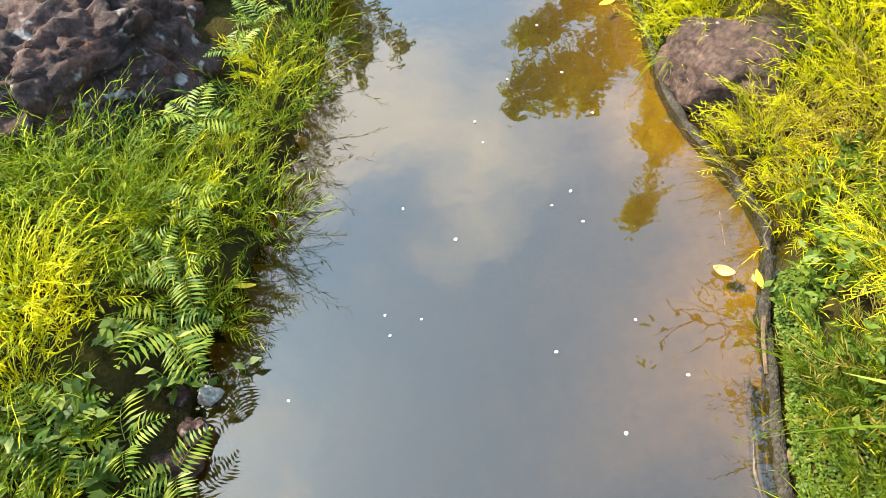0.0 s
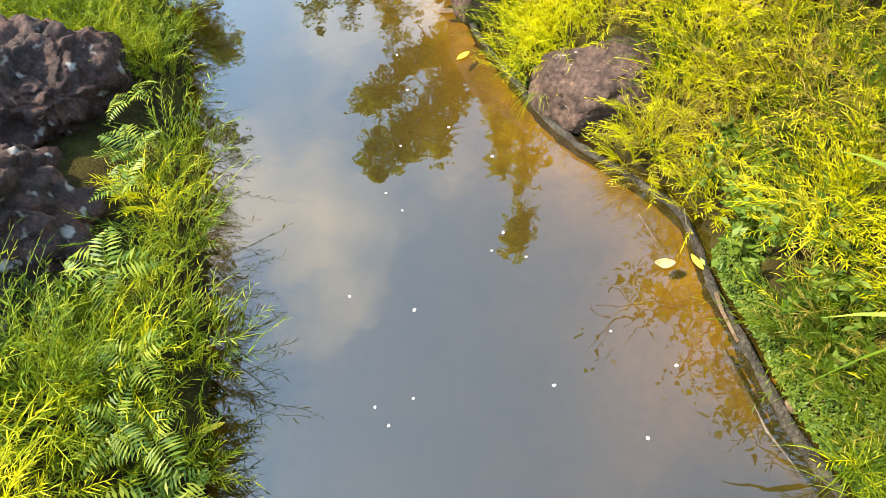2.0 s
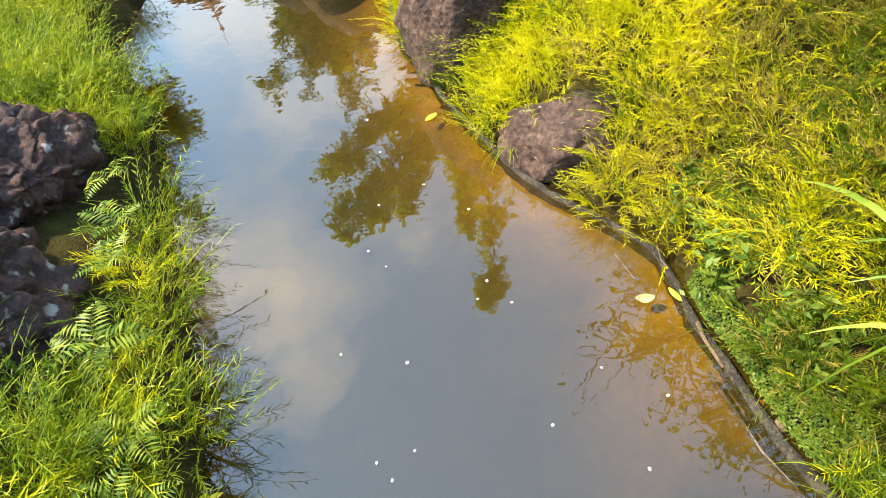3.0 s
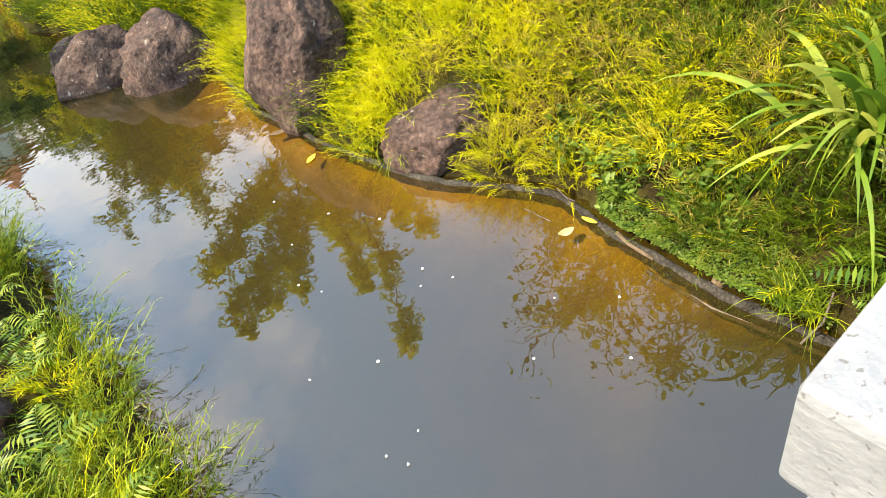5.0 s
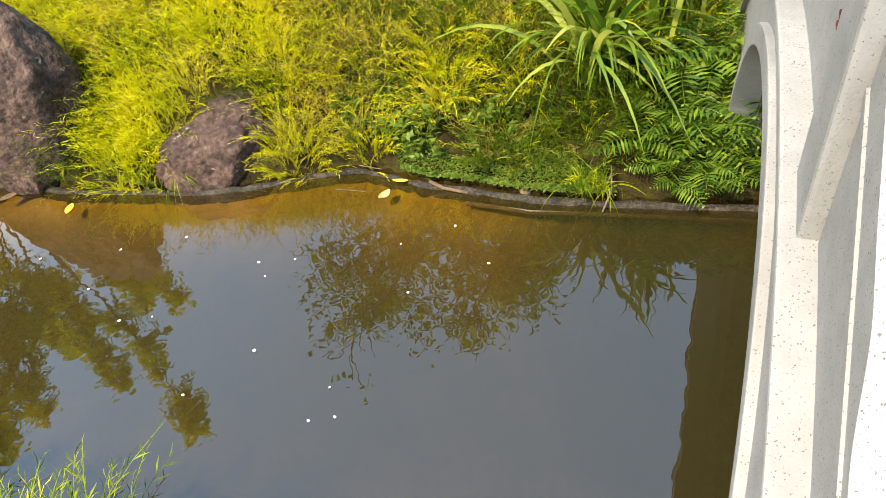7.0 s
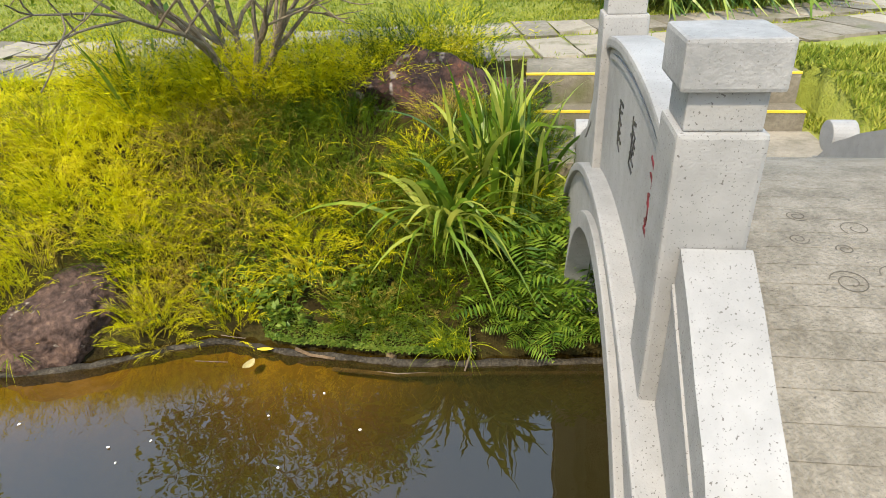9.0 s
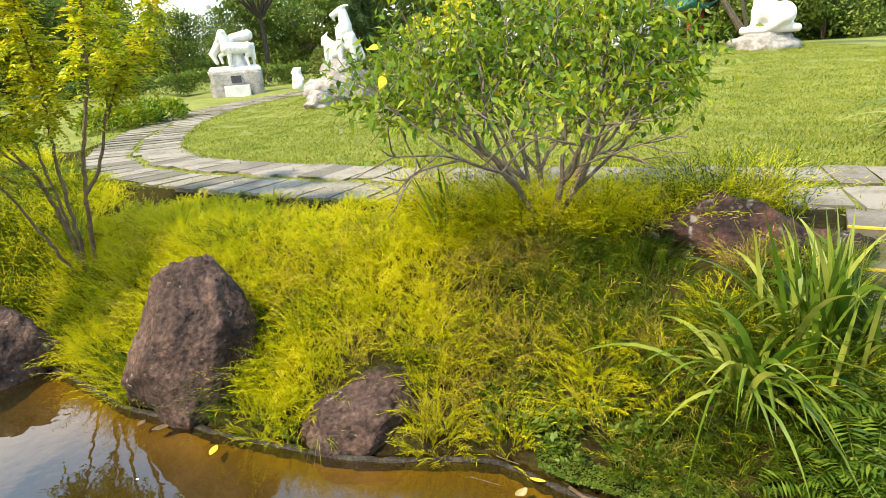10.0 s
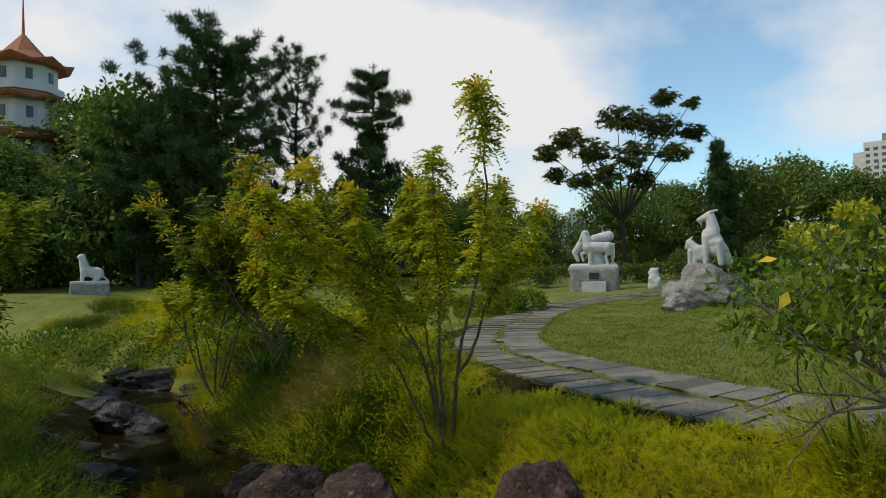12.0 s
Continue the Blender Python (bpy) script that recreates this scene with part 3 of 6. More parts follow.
for side_v, sgn in ((0.0, 1), (2.0, -1)):
    def vv(a, b):
        return (side_v + sgn * a, side_v + sgn * b) if sgn > 0 else (side_v + sgn * b, side_v + sgn * a)
    bridge_part("arch_ring", curve_band(soffit, lambda u: soffit(u) + 0.10 if abs(u - U_MID) < 1.5 else 0.0, U_MID - 1.55, U_MID + 1.55, *vv(-0.03, 0.12), 60), M_GRANITE, bridge, bevel=0.008)
    bridge_part("spandrel", curve_band(lambda u: (soffit(u) + 0.10) if abs(u - U_MID) < 1.5 else -0.3, lambda u: string(u) - 0.05, U_MID - 2.2, U_MID + 2.2, *vv(0.0, 0.2), 88), M_GRANITE, bridge)
    bridge_part("string_course", curve_band(lambda u: string(u) - 0.05, string, U_MID - 2.2, U_MID + 2.2, *vv(-0.03, 0.2), 60), M_GRANITE, bridge, bevel=0.01)
    # hump panel with a raised arched border
    hump = lambda u: 2.17 + 0.11 * math.sqrt(max(1 - ((u - U_MID) / 0.72) ** 2, 0))
    bridge_part("hump_panel", curve_band(string, lambda u: hump(u) - 0.05, 0.21, 1.61, *vv(0.05, 0.17), 30), M_GRANITE, bridge)
    bridge_part("hump_coping", curve_band(lambda u: hump(u) - 0.05, hump, 0.21, 1.61, *vv(0.03, 0.19), 30), M_GRANITE, bridge, bevel=0.012)
    bridge_part("panel_border", curve_band(lambda u: hump(u) - 0.095, lambda u: hump(u) - 0.075, 0.30, 1.52, *vv(0.042, 0.05), 30), M_GRANITE, bridge)
    for u0 in (0.0, 1.60):
        post = bridge_part("post", box(u0 + 0.01, vv(0.01, 0.21)[0], string(u0) - 0.02, u0 + 0.21, vv(0.01, 0.21)[1], 2.30), M_GRANITE, bridge, "speckled granite post", bevel=0.012)
        bridge_part("neck", box(u0 + 0.025, vv(0.025, 0.195)[0], 2.30, u0 + 0.195, vv(0.025, 0.195)[1], 2.392), M_GRANITE, post, bevel=0.006)
        bridge_part("cap", box(u0, vv(0, 0.22)[0], 2.392, u0 + 0.22, vv(0, 0.22)[1], 2.505), M_GRANITE_TOP, post, "weathered grey cap", bevel=0.01)
    for end in (-1, 1):
        def mirror(u, end=end):
            return u if end < 0 else 2 * U_MID - u
        def fall(s):
            return float(np.mean(np.interp(np.array((-0.045, -0.03, -0.015, 0, 0.015, 0.03, 0.045)) * min(1, s / 0.05) + s, (0, 0.15, 0.3, 0.44, 0.475, 0.50, 0.55, 0.60, 0.66, 0.76, 0.95, 1.1, 1.25, 1.45), (2.02, 1.935, 1.825, 1.74, 1.712, 1.66, 1.585, 1.54, 1.505, 1.462, 1.38, 1.29, 1.22, 1.02))))
        us = [1.45 * i / 58 for i in range(59)]
        low = lambda s: min(string(-s), fall(s) - 0.02)
        outline = [(mirror(-s), fall(s)) for s in us] + [(mirror(-s), low(s)) for s in reversed(us)]
        bridge_part("end_panel", prism(outline, *vv(0.055, 0.22)), M_GRANITE, bridge)
        rib = [(mirror(-s), fall(0) - 0.70 * s - 0.10) for s in us[:26]] + [(mirror(-s), fall(0) - 0.70 * s - 0.125) for s in reversed(us[:26])]
        bridge_part("scroll_moulding", prism(rib, *vv(0.048, 0.055)), M_GRANITE, bridge)
        drum = bmesh.new()
        bmesh.ops.create_cone(drum, cap_ends=True, segments=28, radius1=0.11, radius2=0.11, depth=0.17, matrix=Matrix.Translation((mirror(-1.38), sum(vv(0.05, 0.21)) / 2, 1.22)) @ Matrix.Rotation(radians(90), 4, "X"))
        bridge_part("scroll_drum", drum, M_GRANITE, bridge, bevel=0.01)

deck_top = lambda u: arc_z(u, 1.70, 3.1)
bridge_part("deck", curve_band(lambda u: soffit(u) + 0.1 if abs(u - U_MID) < 1.5 else -0.3, deck_top, -0.52, 2.35, 0.2, 1.8, 60), M_DECK, bridge, "worn ribbed concrete deck")
for k in range(3):
    for end in (-1, 1):
        zt = deck_top(-0.52) - 0.13 * (k + 1)
        u1 = -0.52 - 0.32 * k
        a, b = (u1 - 0.32, u1) if end < 0 else (2 * U_MID - u1, 2 * U_MID - u1 + 0.32)
        st = bridge_part("step", box(a, 0.2, -0.3, b, 1.8, zt), M_DECK, bridge, bevel=0.008)
for end in (-1, 1):
    a, b = (-0.52, -0.42) if end < 0 else (2.24, 2.34)
    bridge_part("nosing", curve_band(lambda u: deck_top(u) - 0.02, lambda u: deck_top(u) + 0.004, a - 0.004 if end < 0 else a, b if end < 0 else b + 0.004, 0.22, 1.78, 4), M_YELLOW_PAINT, bridge, "yellow painted step edge")
for i in range(26):
    u = -0.36 + i * 0.1
    bridge_part("deck_rib", curve_band(lambda t: deck_top(t) - 0.01, lambda t: deck_top(t) + 0.003, u, u + 0.0965, 0.23, 1.77, 2), M_DECK, bridge)
# curls cut into the deck
rsw = random.Random(6)
for cu, cv, r in ((0.45, 0.71, 0.062), (0.69, 0.63, 0.035), (0.77, 0.85, 0.055), (0.63, 0.76, 0.03), (0.50, 0.86, 0.045), (0.33, 0.92, 0.05), (0.86, 0.68, 0.04)):
    bm = bmesh.new()
    n_ = 30
    turns, a0 = rsw.uniform(1.3, 1.9), rsw.uniform(0, 6)
    rows = []
    for i in range(n_):
        a, rr = a0 + turns * 2 * math.pi * i / n_, r * (1 - 0.75 * i / n_)
        u, v = cu + rr * math.cos(a), cv + rr * math.sin(a)
        rows.append([bm.verts.new((u + k * math.cos(a), v + k * math.sin(a), deck_top(u) + 0.0045)) for k in (-0.0022, 0.0022)])
    for a, b in zip(rows[:-1], rows[1:]):
        bm.faces.new((a[0], b[0], b[1], a[1]))
    bridge_part("carved_curl", bm, M_DARK_STONE, bridge, "shallow curl carved into the deck")
# three columns of brush strokes cut into the panel and painted dark red
rs = random.Random(4)
for cu, cz, hh, mat in ((1.10, 1.97, 0.17, M_DARK), (0.775, 2.0, 0.16, M_DARK), (0.38, 1.965, 0.22, M_RED_PAINT)):
    bm = bmesh.new()
    for k in range(6):      # cross strokes
        z0 = cz + hh * (k / 5 - 0.5)
        bmesh.ops.create_cube(bm, size=1, matrix=Matrix.Translation((cu + rs.uniform(-0.012, 0.012), 0.049, z0)) @ Matrix.Rotation(rs.uniform(-0.35, 0.25), 4, "Y") @ Matrix.Diagonal((rs.uniform(0.05, 0.11), 0.004, rs.uniform(0.008, 0.014), 1)))
    for k in range(4):      # down strokes
        bmesh.ops.create_cube(bm, size=1, matrix=Matrix.Translation((cu + rs.uniform(-0.03, 0.03), 0.0488, cz + hh * rs.uniform(-0.35, 0.35))) @ Matrix.Rotation(rs.uniform(-0.4, 0.4), 4, "Y") @ Matrix.Diagonal((0.011, 0.004, rs.uniform(0.05, 0.09), 1)))
    bridge_part("inscription", bm, mat, bridge, "incised painted brush strokes")


# ---- rocks ----
def rock(name, x, y, z, sx, sy, sz, seed, mat, label, turn=0.0, rough=0.22, cut=0.35, taper=0.0, lean=(0.0, 0.0), pits=0.0):
    """A boulder with broken faces; taper narrows it to the top, lean shifts the top, pits eat hollows into it."""
    bm = bmesh.new()
    bmesh.ops.create_icosphere(bm, subdivisions=6 if pits else 5, radius=1)
    off = Vector((seed * 3.7, seed * 1.9, seed * 5.3))
    rng = random.Random(seed)
    planes = [(Vector((rng.gauss(0, 1), rng.gauss(0, 1), rng.gauss(0.2, 0.8))).normalized(), rng.uniform(0.60, 0.92)) for _ in range(15)]
    turned = Matrix.Rotation(radians(-turn), 3, "Z") @ Vector((*lean, 0))
    for v in bm.verts:
        p = v.co.copy()
        p = Vector([math.copysign(abs(c) ** 0.78, c) for c in p]) * 0.95
        for nrm, d in planes:
            over = p.dot(nrm) - d
            if over > 0:
                p -= nrm * over * 0.92
        p *= 1 + rough * noise.fractal(p * 1.3 + off, 1.0, 2.0, 4) + 0.07 * noise.turbulence(p * 4 + off, 4, True) + 0.05 * noise.fractal(p * 7 + off, 0.8, 2.0, 4)
        if pits:
            cells = noise.voronoi(p * 2.6 + off)[0]
            p *= 1 - pits * max(0.0, 0.42 - cells[0]) - pits * 0.5 * max(0.0, 0.10 - (cells[1] - cells[0])) * 4
        p.z = max(p.z, -cut)
        h = max((p.z + cut) / (1 + cut), 0.0)
        v.co = (p.x * sx * (1 - taper * h ** 1.6) + turned.x * h, p.y * sy * (1 - taper * h ** 1.6) + turned.y * h, h * sz)
    ob = part(name, bm, mat, smooth=True)
    ob.matrix_world = pose(x, y, z, 0, 0, turn)
    return tagged(ob, label, "rock")


rock("boulder", -0.95, 4.52, -0.03, 0.60, 0.36, 0.54, 37, M_ROCK, "weathered reddish flat-faced boulder at the water's edge", 20, 0.18, taper=0.22, lean=(0.10, 0.08))
rock("boulder", -2.66, 5.34, -0.05, 0.74, 0.52, 1.50, 41, M_ROCK, "tall purple-brown boulder standing in the bank", -30, 0.18, 0.6, taper=0.36, lean=(0.18, 0.06))
rock("boulder", -4.85, 6.5, -0.05, 0.78, 0.52, 0.82, 5, M_ROCK, "rounded brown boulder at the water's edge", 10, 0.18, taper=0.2)
rock("boulder", -6.0, 6.6, -0.05, 0.72, 0.5, 0.72, 11, M_ROCK, "low reddish boulder beside the stream", 40, taper=0.2)
rock("boulder", -7.0, 7.2, -0.05, 0.6, 0.45, 0.42, 12, M_ROCK, "low reddish boulder beside the stream", 70)
rock("boulder", 2.3, 4.85, 0.95, 1.0, 0.42, 0.72, 14, M_ROCK_DARK, "dark red rock half buried in tall grass", -25)
rock("boulder", -3.2, 1.0, 0.25, 0.78, 1.05, 1.02, 21, M_ROCK_DARK, "large dark red lava boulder behind ferns", 15, 0.34, pits=0.5)
rock("boulder", -4.2, 2.02, 0.3, 0.58, 0.66, 0.9, 22, M_ROCK_DARK, "dark lava boulder on the grassy bank", 50, 0.34, pits=0.5)
rock("boulder", -2.62, 0.86, 0.3, 0.42, 0.5, 0.62, 23, M_ROCK_DARK, "broken dark lava boulder among the ferns", 80, 0.3, pits=0.5)
rock("boulder", -8.8, 12.0, 1.15, 0.9, 0.6, 0.5, 25, M_ROCK, "low brown rock on the grassy rise", 30)
for k, (x, y, a, b, h) in enumerate(((-11.8, 8.95, 0.95, 0.6, 0.6), (-9.7, 6.15, 1.0, 0.7, 0.45), (-11.4, 6.6, 1.2, 0.9, 0.6), (-12.6, 7.9, 0.9, 0.7, 0.55), (-13.6, 9.4, 1.0, 0.7, 0.5), (-8.6, 5.6, 0.6, 0.5, 0.4), (-14.9, 12.6, 1.2, 0.7, 0.55), (-12.6, 11.7, 0.9, 0.5, 0.4), (-16.8, 13.2, 1.4, 0.6, 0.5), (-15.6, 10.8, 0.9, 0.7, 0.5))):
    rock("boulder", x, y, -0.05, a, b, h, 70 + k, M_ROCK_WET, "dark wet boulder by the narrow stream", 37 * k, 0.3)


for k, (x, y, sz) in enumerate(((-0.5, 0.84, 0.1), (-0.38, 0.72, 0.12), (-0.68, 0.95, 0.07), (-0.74, 0.8, 0.09))):
    rock("bank_stone", x, y, 0.0, sz, sz * 0.8, sz * 1.3, 50 + k, (M_PLINTH if k == 2 else M_ROCK_DARK), ("small pale grey stone at the near bank's edge" if k == 2 else "small dark muddy stone at the near bank's edge"), 40 * k, 0.3)


# ---- paving ----
stone_line = resample(PATH_LINE, 0.44)
pav = empty("stone_path")
tagged(pav, "winding footpath of pale stone slabs with grass joints", "path", kind="structure")
rp = random.Random(9)
tan = unit(np.gradient(stone_line, axis=0))
for i in range(2, len(stone_line) - 1):
    c, d = stone_line[i], tan[i]
    nrm = np.array([d[1], -d[0]])
    width = 1.75
    seam = rp.uniform(-0.08, 0.08)
    for a, b in ((-width / 2 - rp.uniform(0, 0.12), seam - 0.05), (seam + 0.06, width / 2 + rp.uniform(0, 0.12))):
        mid = c + nrm * (a + b) / 2
        bm = bmesh.new()
        w, h = (b - a) - rp.uniform(0.0, 0.06), 0.44 - rp.uniform(0.015, 0.06)
        r = bmesh.ops.create_cube(bm, size=1, matrix=Matrix.Diagonal((h, w, 0.06, 1)))
        for v in bm.verts:
            v.co.x += rp.uniform(-0.025, 0.025)
            v.co.y += rp.uniform(-0.03, 0.03)
        ob = part("slab", bm, M_SLAB, pav)
        z = float(ground_z(mid[0], mid[1]))
        ob.matrix_world = Matrix.Translation((mid[0], mid[1], z - 0.005)) @ Matrix.Rotation(math.atan2(d[1], d[0]) + rp.uniform(-0.03, 0.03), 4, "Z") @ pose(0, 0, 0, rp.uniform(-1, 1), rp.uniform(-1, 1), 0)

landing = bridge_part("landing", box(3.3, -0.3, 0.5, 4.094, 2.05, 0.955), M_SLAB, None, bevel=0.012)
tagged(landing, "worn stone landing at the foot of the bridge", "paving", kind="structure")
# steps from the bridge's far end up to the path
for k, (u0, u2, z1) in enumerate(((4.1, 4.36, 1.12), (4.36, 5.0, 1.383))):
    st = empty("garden_step")
    tagged(st, "stone garden step with a yellow painted edge", "step", "steps up to the path")
    bridge_part("tread", box(u0, -0.32, 0.5, u2 - 0.004, 2.0, z1), M_SLAB, st, bevel=0.01)
    bridge_part("nosing", box(u0 - 0.004, -0.324, z1 - 0.012, u0 + 0.035, 2.0, z1 + 0.004), M_FADED_PAINT, st, "yellow painted edge")


# ---- grass ----
def sprigs(rng, px, py, length, mat, name, label, leaves=13, leaf=0.062, wide=0.006, out=None, base_z=None, lean=0.72):
    """Feathery grass: arching stems set with narrow leaflets, as one mesh."""
    k = len(px)
    pz = ground_z(px, py) if base_z is None else base_z
    base = np.stack([px, py, pz - 0.01], -1)
    az = rng.uniform(0, 2 * math.pi, k)
    side = np.stack([np.cos(az), np.sin(az), np.zeros(k)], -1)
    if out is not None:
        side = unit(side + out)
    ln = length * rng.uniform(0.6, 1.25, k)
    ln_lean = lean * rng.uniform(0.4, 1.5, k)
    t = np.linspace(0.12, 1.0, leaves)[None, :]
    pos = base[:, None, :] + side[:, None, :] * (ln * ln_lean)[:, None, None] * (t ** 1.5)[..., None]
    pos[..., 2] += ln[:, None] * (t - 0.40 * ln_lean[:, None] * t ** 2.2)
    tang = np.gradient(pos, axis=1)
    tang = unit(tang)
    p = pos.reshape(-1, 3)
    rank = np.where(np.arange(leaves) % 2 == 0, 1.0, -1.0)[None, :, None] * np.cross(tang, unit(np.array([0, 0, 1.0]) + rng.normal(0, 0.5, (k, 1, 3))))
    d = unit(tang.reshape(-1, 3) + rank.reshape(-1, 3) * 0.75 + rng.normal(0, 0.10, (k * leaves, 3)))
    lq = leaf_quads(p, d, leaf * rng.uniform(0.6, 1.4, k * leaves), wide * rng.uniform(0.7, 1.4, k * leaves), rng)
    # stems
    w = 0.0016
    s2 = np.cross(side, [0, 0, 1.0])[:, None, :] * w
    sel = pos[:, ::4]
    st = np.stack([sel[:, :-1] - s2, sel[:, :-1] + s2, sel[:, 1:] + s2, sel[:, 1:] - s2], 2).reshape(-1, 4, 3)
    ob = new(name, quads(name, np.concatenate([lq, st]), mat))
    return tagged(ob, label, "grass", kind="stuff")


def scatter(rng, count, x0, x1, y0, y1, keep):
    x, y = rng.uniform(x0, x1, count), rng.uniform(y0, y1, count)
    ok = keep(x, y)
    return x[ok], y[ok]


def inland(line, x, y, sign):
    d, s = along_line(line, x, y)
    return np.where(s * sign > 0, d, -d)


def off_path(x, y):
    return along_line(PATH_LINE, x, y)[0]


rg = np.random.default_rng(11)


def bank_keep(x, y):
    d = inland(RIGHT_SHORE, x, y, 1)
    uu = (x - 0.82) * 0.575 + (y - 0.84) * 0.818
    v = (x - 0.82) * 0.818 - (y - 0.84) * 0.575
    clear = (np.hypot((x - 2.3) / 0.8, (y - 4.68) / 0.36) > 1) & (np.hypot((x + 0.93) / 1.15, y - 4.42) > 0.42) & (np.hypot(x + 2.72, y - 5.22) > 0.42) & (np.hypot(x + 4.75, y - 6.35) > 0.5)
    bare = (d < 0.45) & (x > 0.1)
    return (d > np.where(x > 0.15, 0.22 + 0.12 * np.sin(5 * x), 0.05)) & (d < 3.2) & (off_path(x, y) > 1.15) & ((v < -0.1) | (uu > 5.5)) & ((v < -0.38) | (uu < 3.9)) & clear & ~(bare & (rg.random(len(x)) < 0.25))


def clumps(rng, x, y, per, radius):
    """Clump centres become many stem places, with the way each leans out of its clump."""
    k = len(x)
    a, r = rng.uniform(0, 2 * math.pi, (k, per)), radius * np.sqrt(rng.random((k, per)))
    out = np.stack([np.cos(a), np.sin(a), 0 * a], -1) * (r / radius)[..., None]
    return (x[:, None] + r * np.cos(a)).ravel(), (y[:, None] + r * np.sin(a)).ravel(), out.reshape(-1, 3)


def mounds(rng, spacing, x0, x1, y0, y1, keep):
    """Places of separate grass mounds, about evenly spaced."""
    gx_, gy_ = np.meshgrid(np.arange(x0, x1, spacing), np.arange(y0, y1, spacing * 0.87))
    gx_ = gx_ + np.where(np.arange(len(gx_)) % 2, spacing / 2, 0)[:, None]
    x, y = (gx_ + rng.normal(0, spacing * 0.22, gx_.shape)).ravel(), (gy_ + rng.normal(0, spacing * 0.22, gx_.shape)).ravel()
    ok = keep(x, y)
    return x[ok], y[ok]


def downhill(x, y, k=5.0):
    return np.stack([ground_z(x - 0.05, y) - ground_z(x + 0.05, y), ground_z(x, y - 0.05) - ground_z(x, y + 0.05), np.zeros(len(x))], -1) * k


cx_, cy_ = mounds(rg, 0.27, -4.6, 3.2, 2.4, 8.5, bank_keep)
PER = 76
x, y, out = clumps(rg, cx_, cy_, PER, 0.19)
height = (rg.uniform(0.7, 1.2, len(cx_)) * (0.45 + 0.55 * smooth01((off_path(cx_, cy_) - 1.1) / 0.9))).repeat(PER)
size = 0.40 * height * (1.15 - 0.5 * np.linalg.norm(out, axis=-1))
patch = np.sin(1.7 * cx_ + 2.0) * np.sin(1.9 * cy_ + 0.4)
gr = rg.random(len(cx_)) < 0.05 + 0.88 * smooth01((cx_ - 0.15 + 0.4 * patch) / 1.0) + 0.3 * (inland(RIGHT_SHORE, cx_, cy_, 1) < 0.45)
green = np.where(rg.random(len(x)) < 0.06, ~gr.repeat(PER), gr.repeat(PER))
dr_ = rg.random(len(cx_)) < 0.06 + 0.6 * np.exp(-((cx_ - 0.5) ** 2 + (cy_ - 5.0) ** 2) / 0.9) + 0.4 * np.exp(-((cx_ + 2.0) ** 2 + (cy_ - 5.9) ** 2) / 0.25)
dry = np.where(rg.random(len(x)) < 0.3, False, dr_.repeat(PER)) | (rg.random(len(x)) < 0.02)
green &= ~dry
ok = inland(RIGHT_SHORE, x, y, 1) > np.where(x > 0.2, 0.12, 0.03)
lean_out = downhill(x, y) + out * 2.0
for sel, mt, nm, lb in ((~green & ~dry & ok, M_GRASS, "feathery_grass", "soft yellow-green feathery grass covering the far bank"), (green & ok, M_GRASS_GREEN, "feathery_grass", "green feathery grass near the bridge"), (dry & ok, M_GRASS_DRY, "dry_grass", "straw-coloured dry grass among the green")):
    sprigs(rg, x[sel], y[sel], size[sel], mt, nm, lb, out=lean_out[sel], leaves=19, leaf=0.052, wide=0.0047)
x, y = scatter(rg, 420, -0.4, 3.3, 5.0, 7.0, lambda x, y: (inland(RIGHT_SHORE, x, y, 1) > 1.3) & (off_path(x, y) > 1.12) & (y > 5.9 - 0.45 * x) & ((x - 0.82) * 0.818 - (y - 0.84) * 0.575 < -0.45))
x, y, out = clumps(rg, x, y, 26, 0.14)
# one grass in sunlit and shaded colours, mixed at random, more shaded to the right
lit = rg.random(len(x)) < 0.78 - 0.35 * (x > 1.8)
for sel, mt, lb in ((lit, M_GRASS, "tall soft yellow-green grass behind the shrub, coloured as sunlit"), (~lit, M_GRASS_GREEN, "tall soft grass behind the shrub, coloured darker green as shaded")):
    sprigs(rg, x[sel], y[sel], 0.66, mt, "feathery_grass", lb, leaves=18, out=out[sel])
def hollows(x, y):
    return np.sin(1.5 * x + 0.7 * y) * np.sin(1.3 * y - 0.6 * x + 1)


x, y = scatter(rg, 6500, -24, -4.4, 6.0, 19, lambda x, y: (inland(RIGHT_SHORE, x, y, 1) > 0.25) & (inland(RIGHT_SHORE, x, y, 1) < 5 + 4 * (x < -11)) & (off_path(x, y) > 1.2) & (inland(PATH_LINE, x, y, 1) < 0) & (hollows(x, y) > -0.25 - 0.3 * rg.random(len(x)) - 0.7 * (x > -6.5)))
x, y, out = clumps(rg, x, y, 18, 0.17)
tone = np.sin(0.9 * x + 2.1) * np.sin(1.1 * y + 0.3) + rg.normal(0, 0.25, len(x)) + 0.8 * (x > -5.4)
brown = np.exp(-((x + 7.5) ** 2 + (y - 10.0) ** 2) / 0.9) + 0.8 * np.exp(-((x + 11.5) ** 2 + (y - 13.5) ** 2) / 1.5) > 0.4 + rg.normal(0, 0.15, len(x))
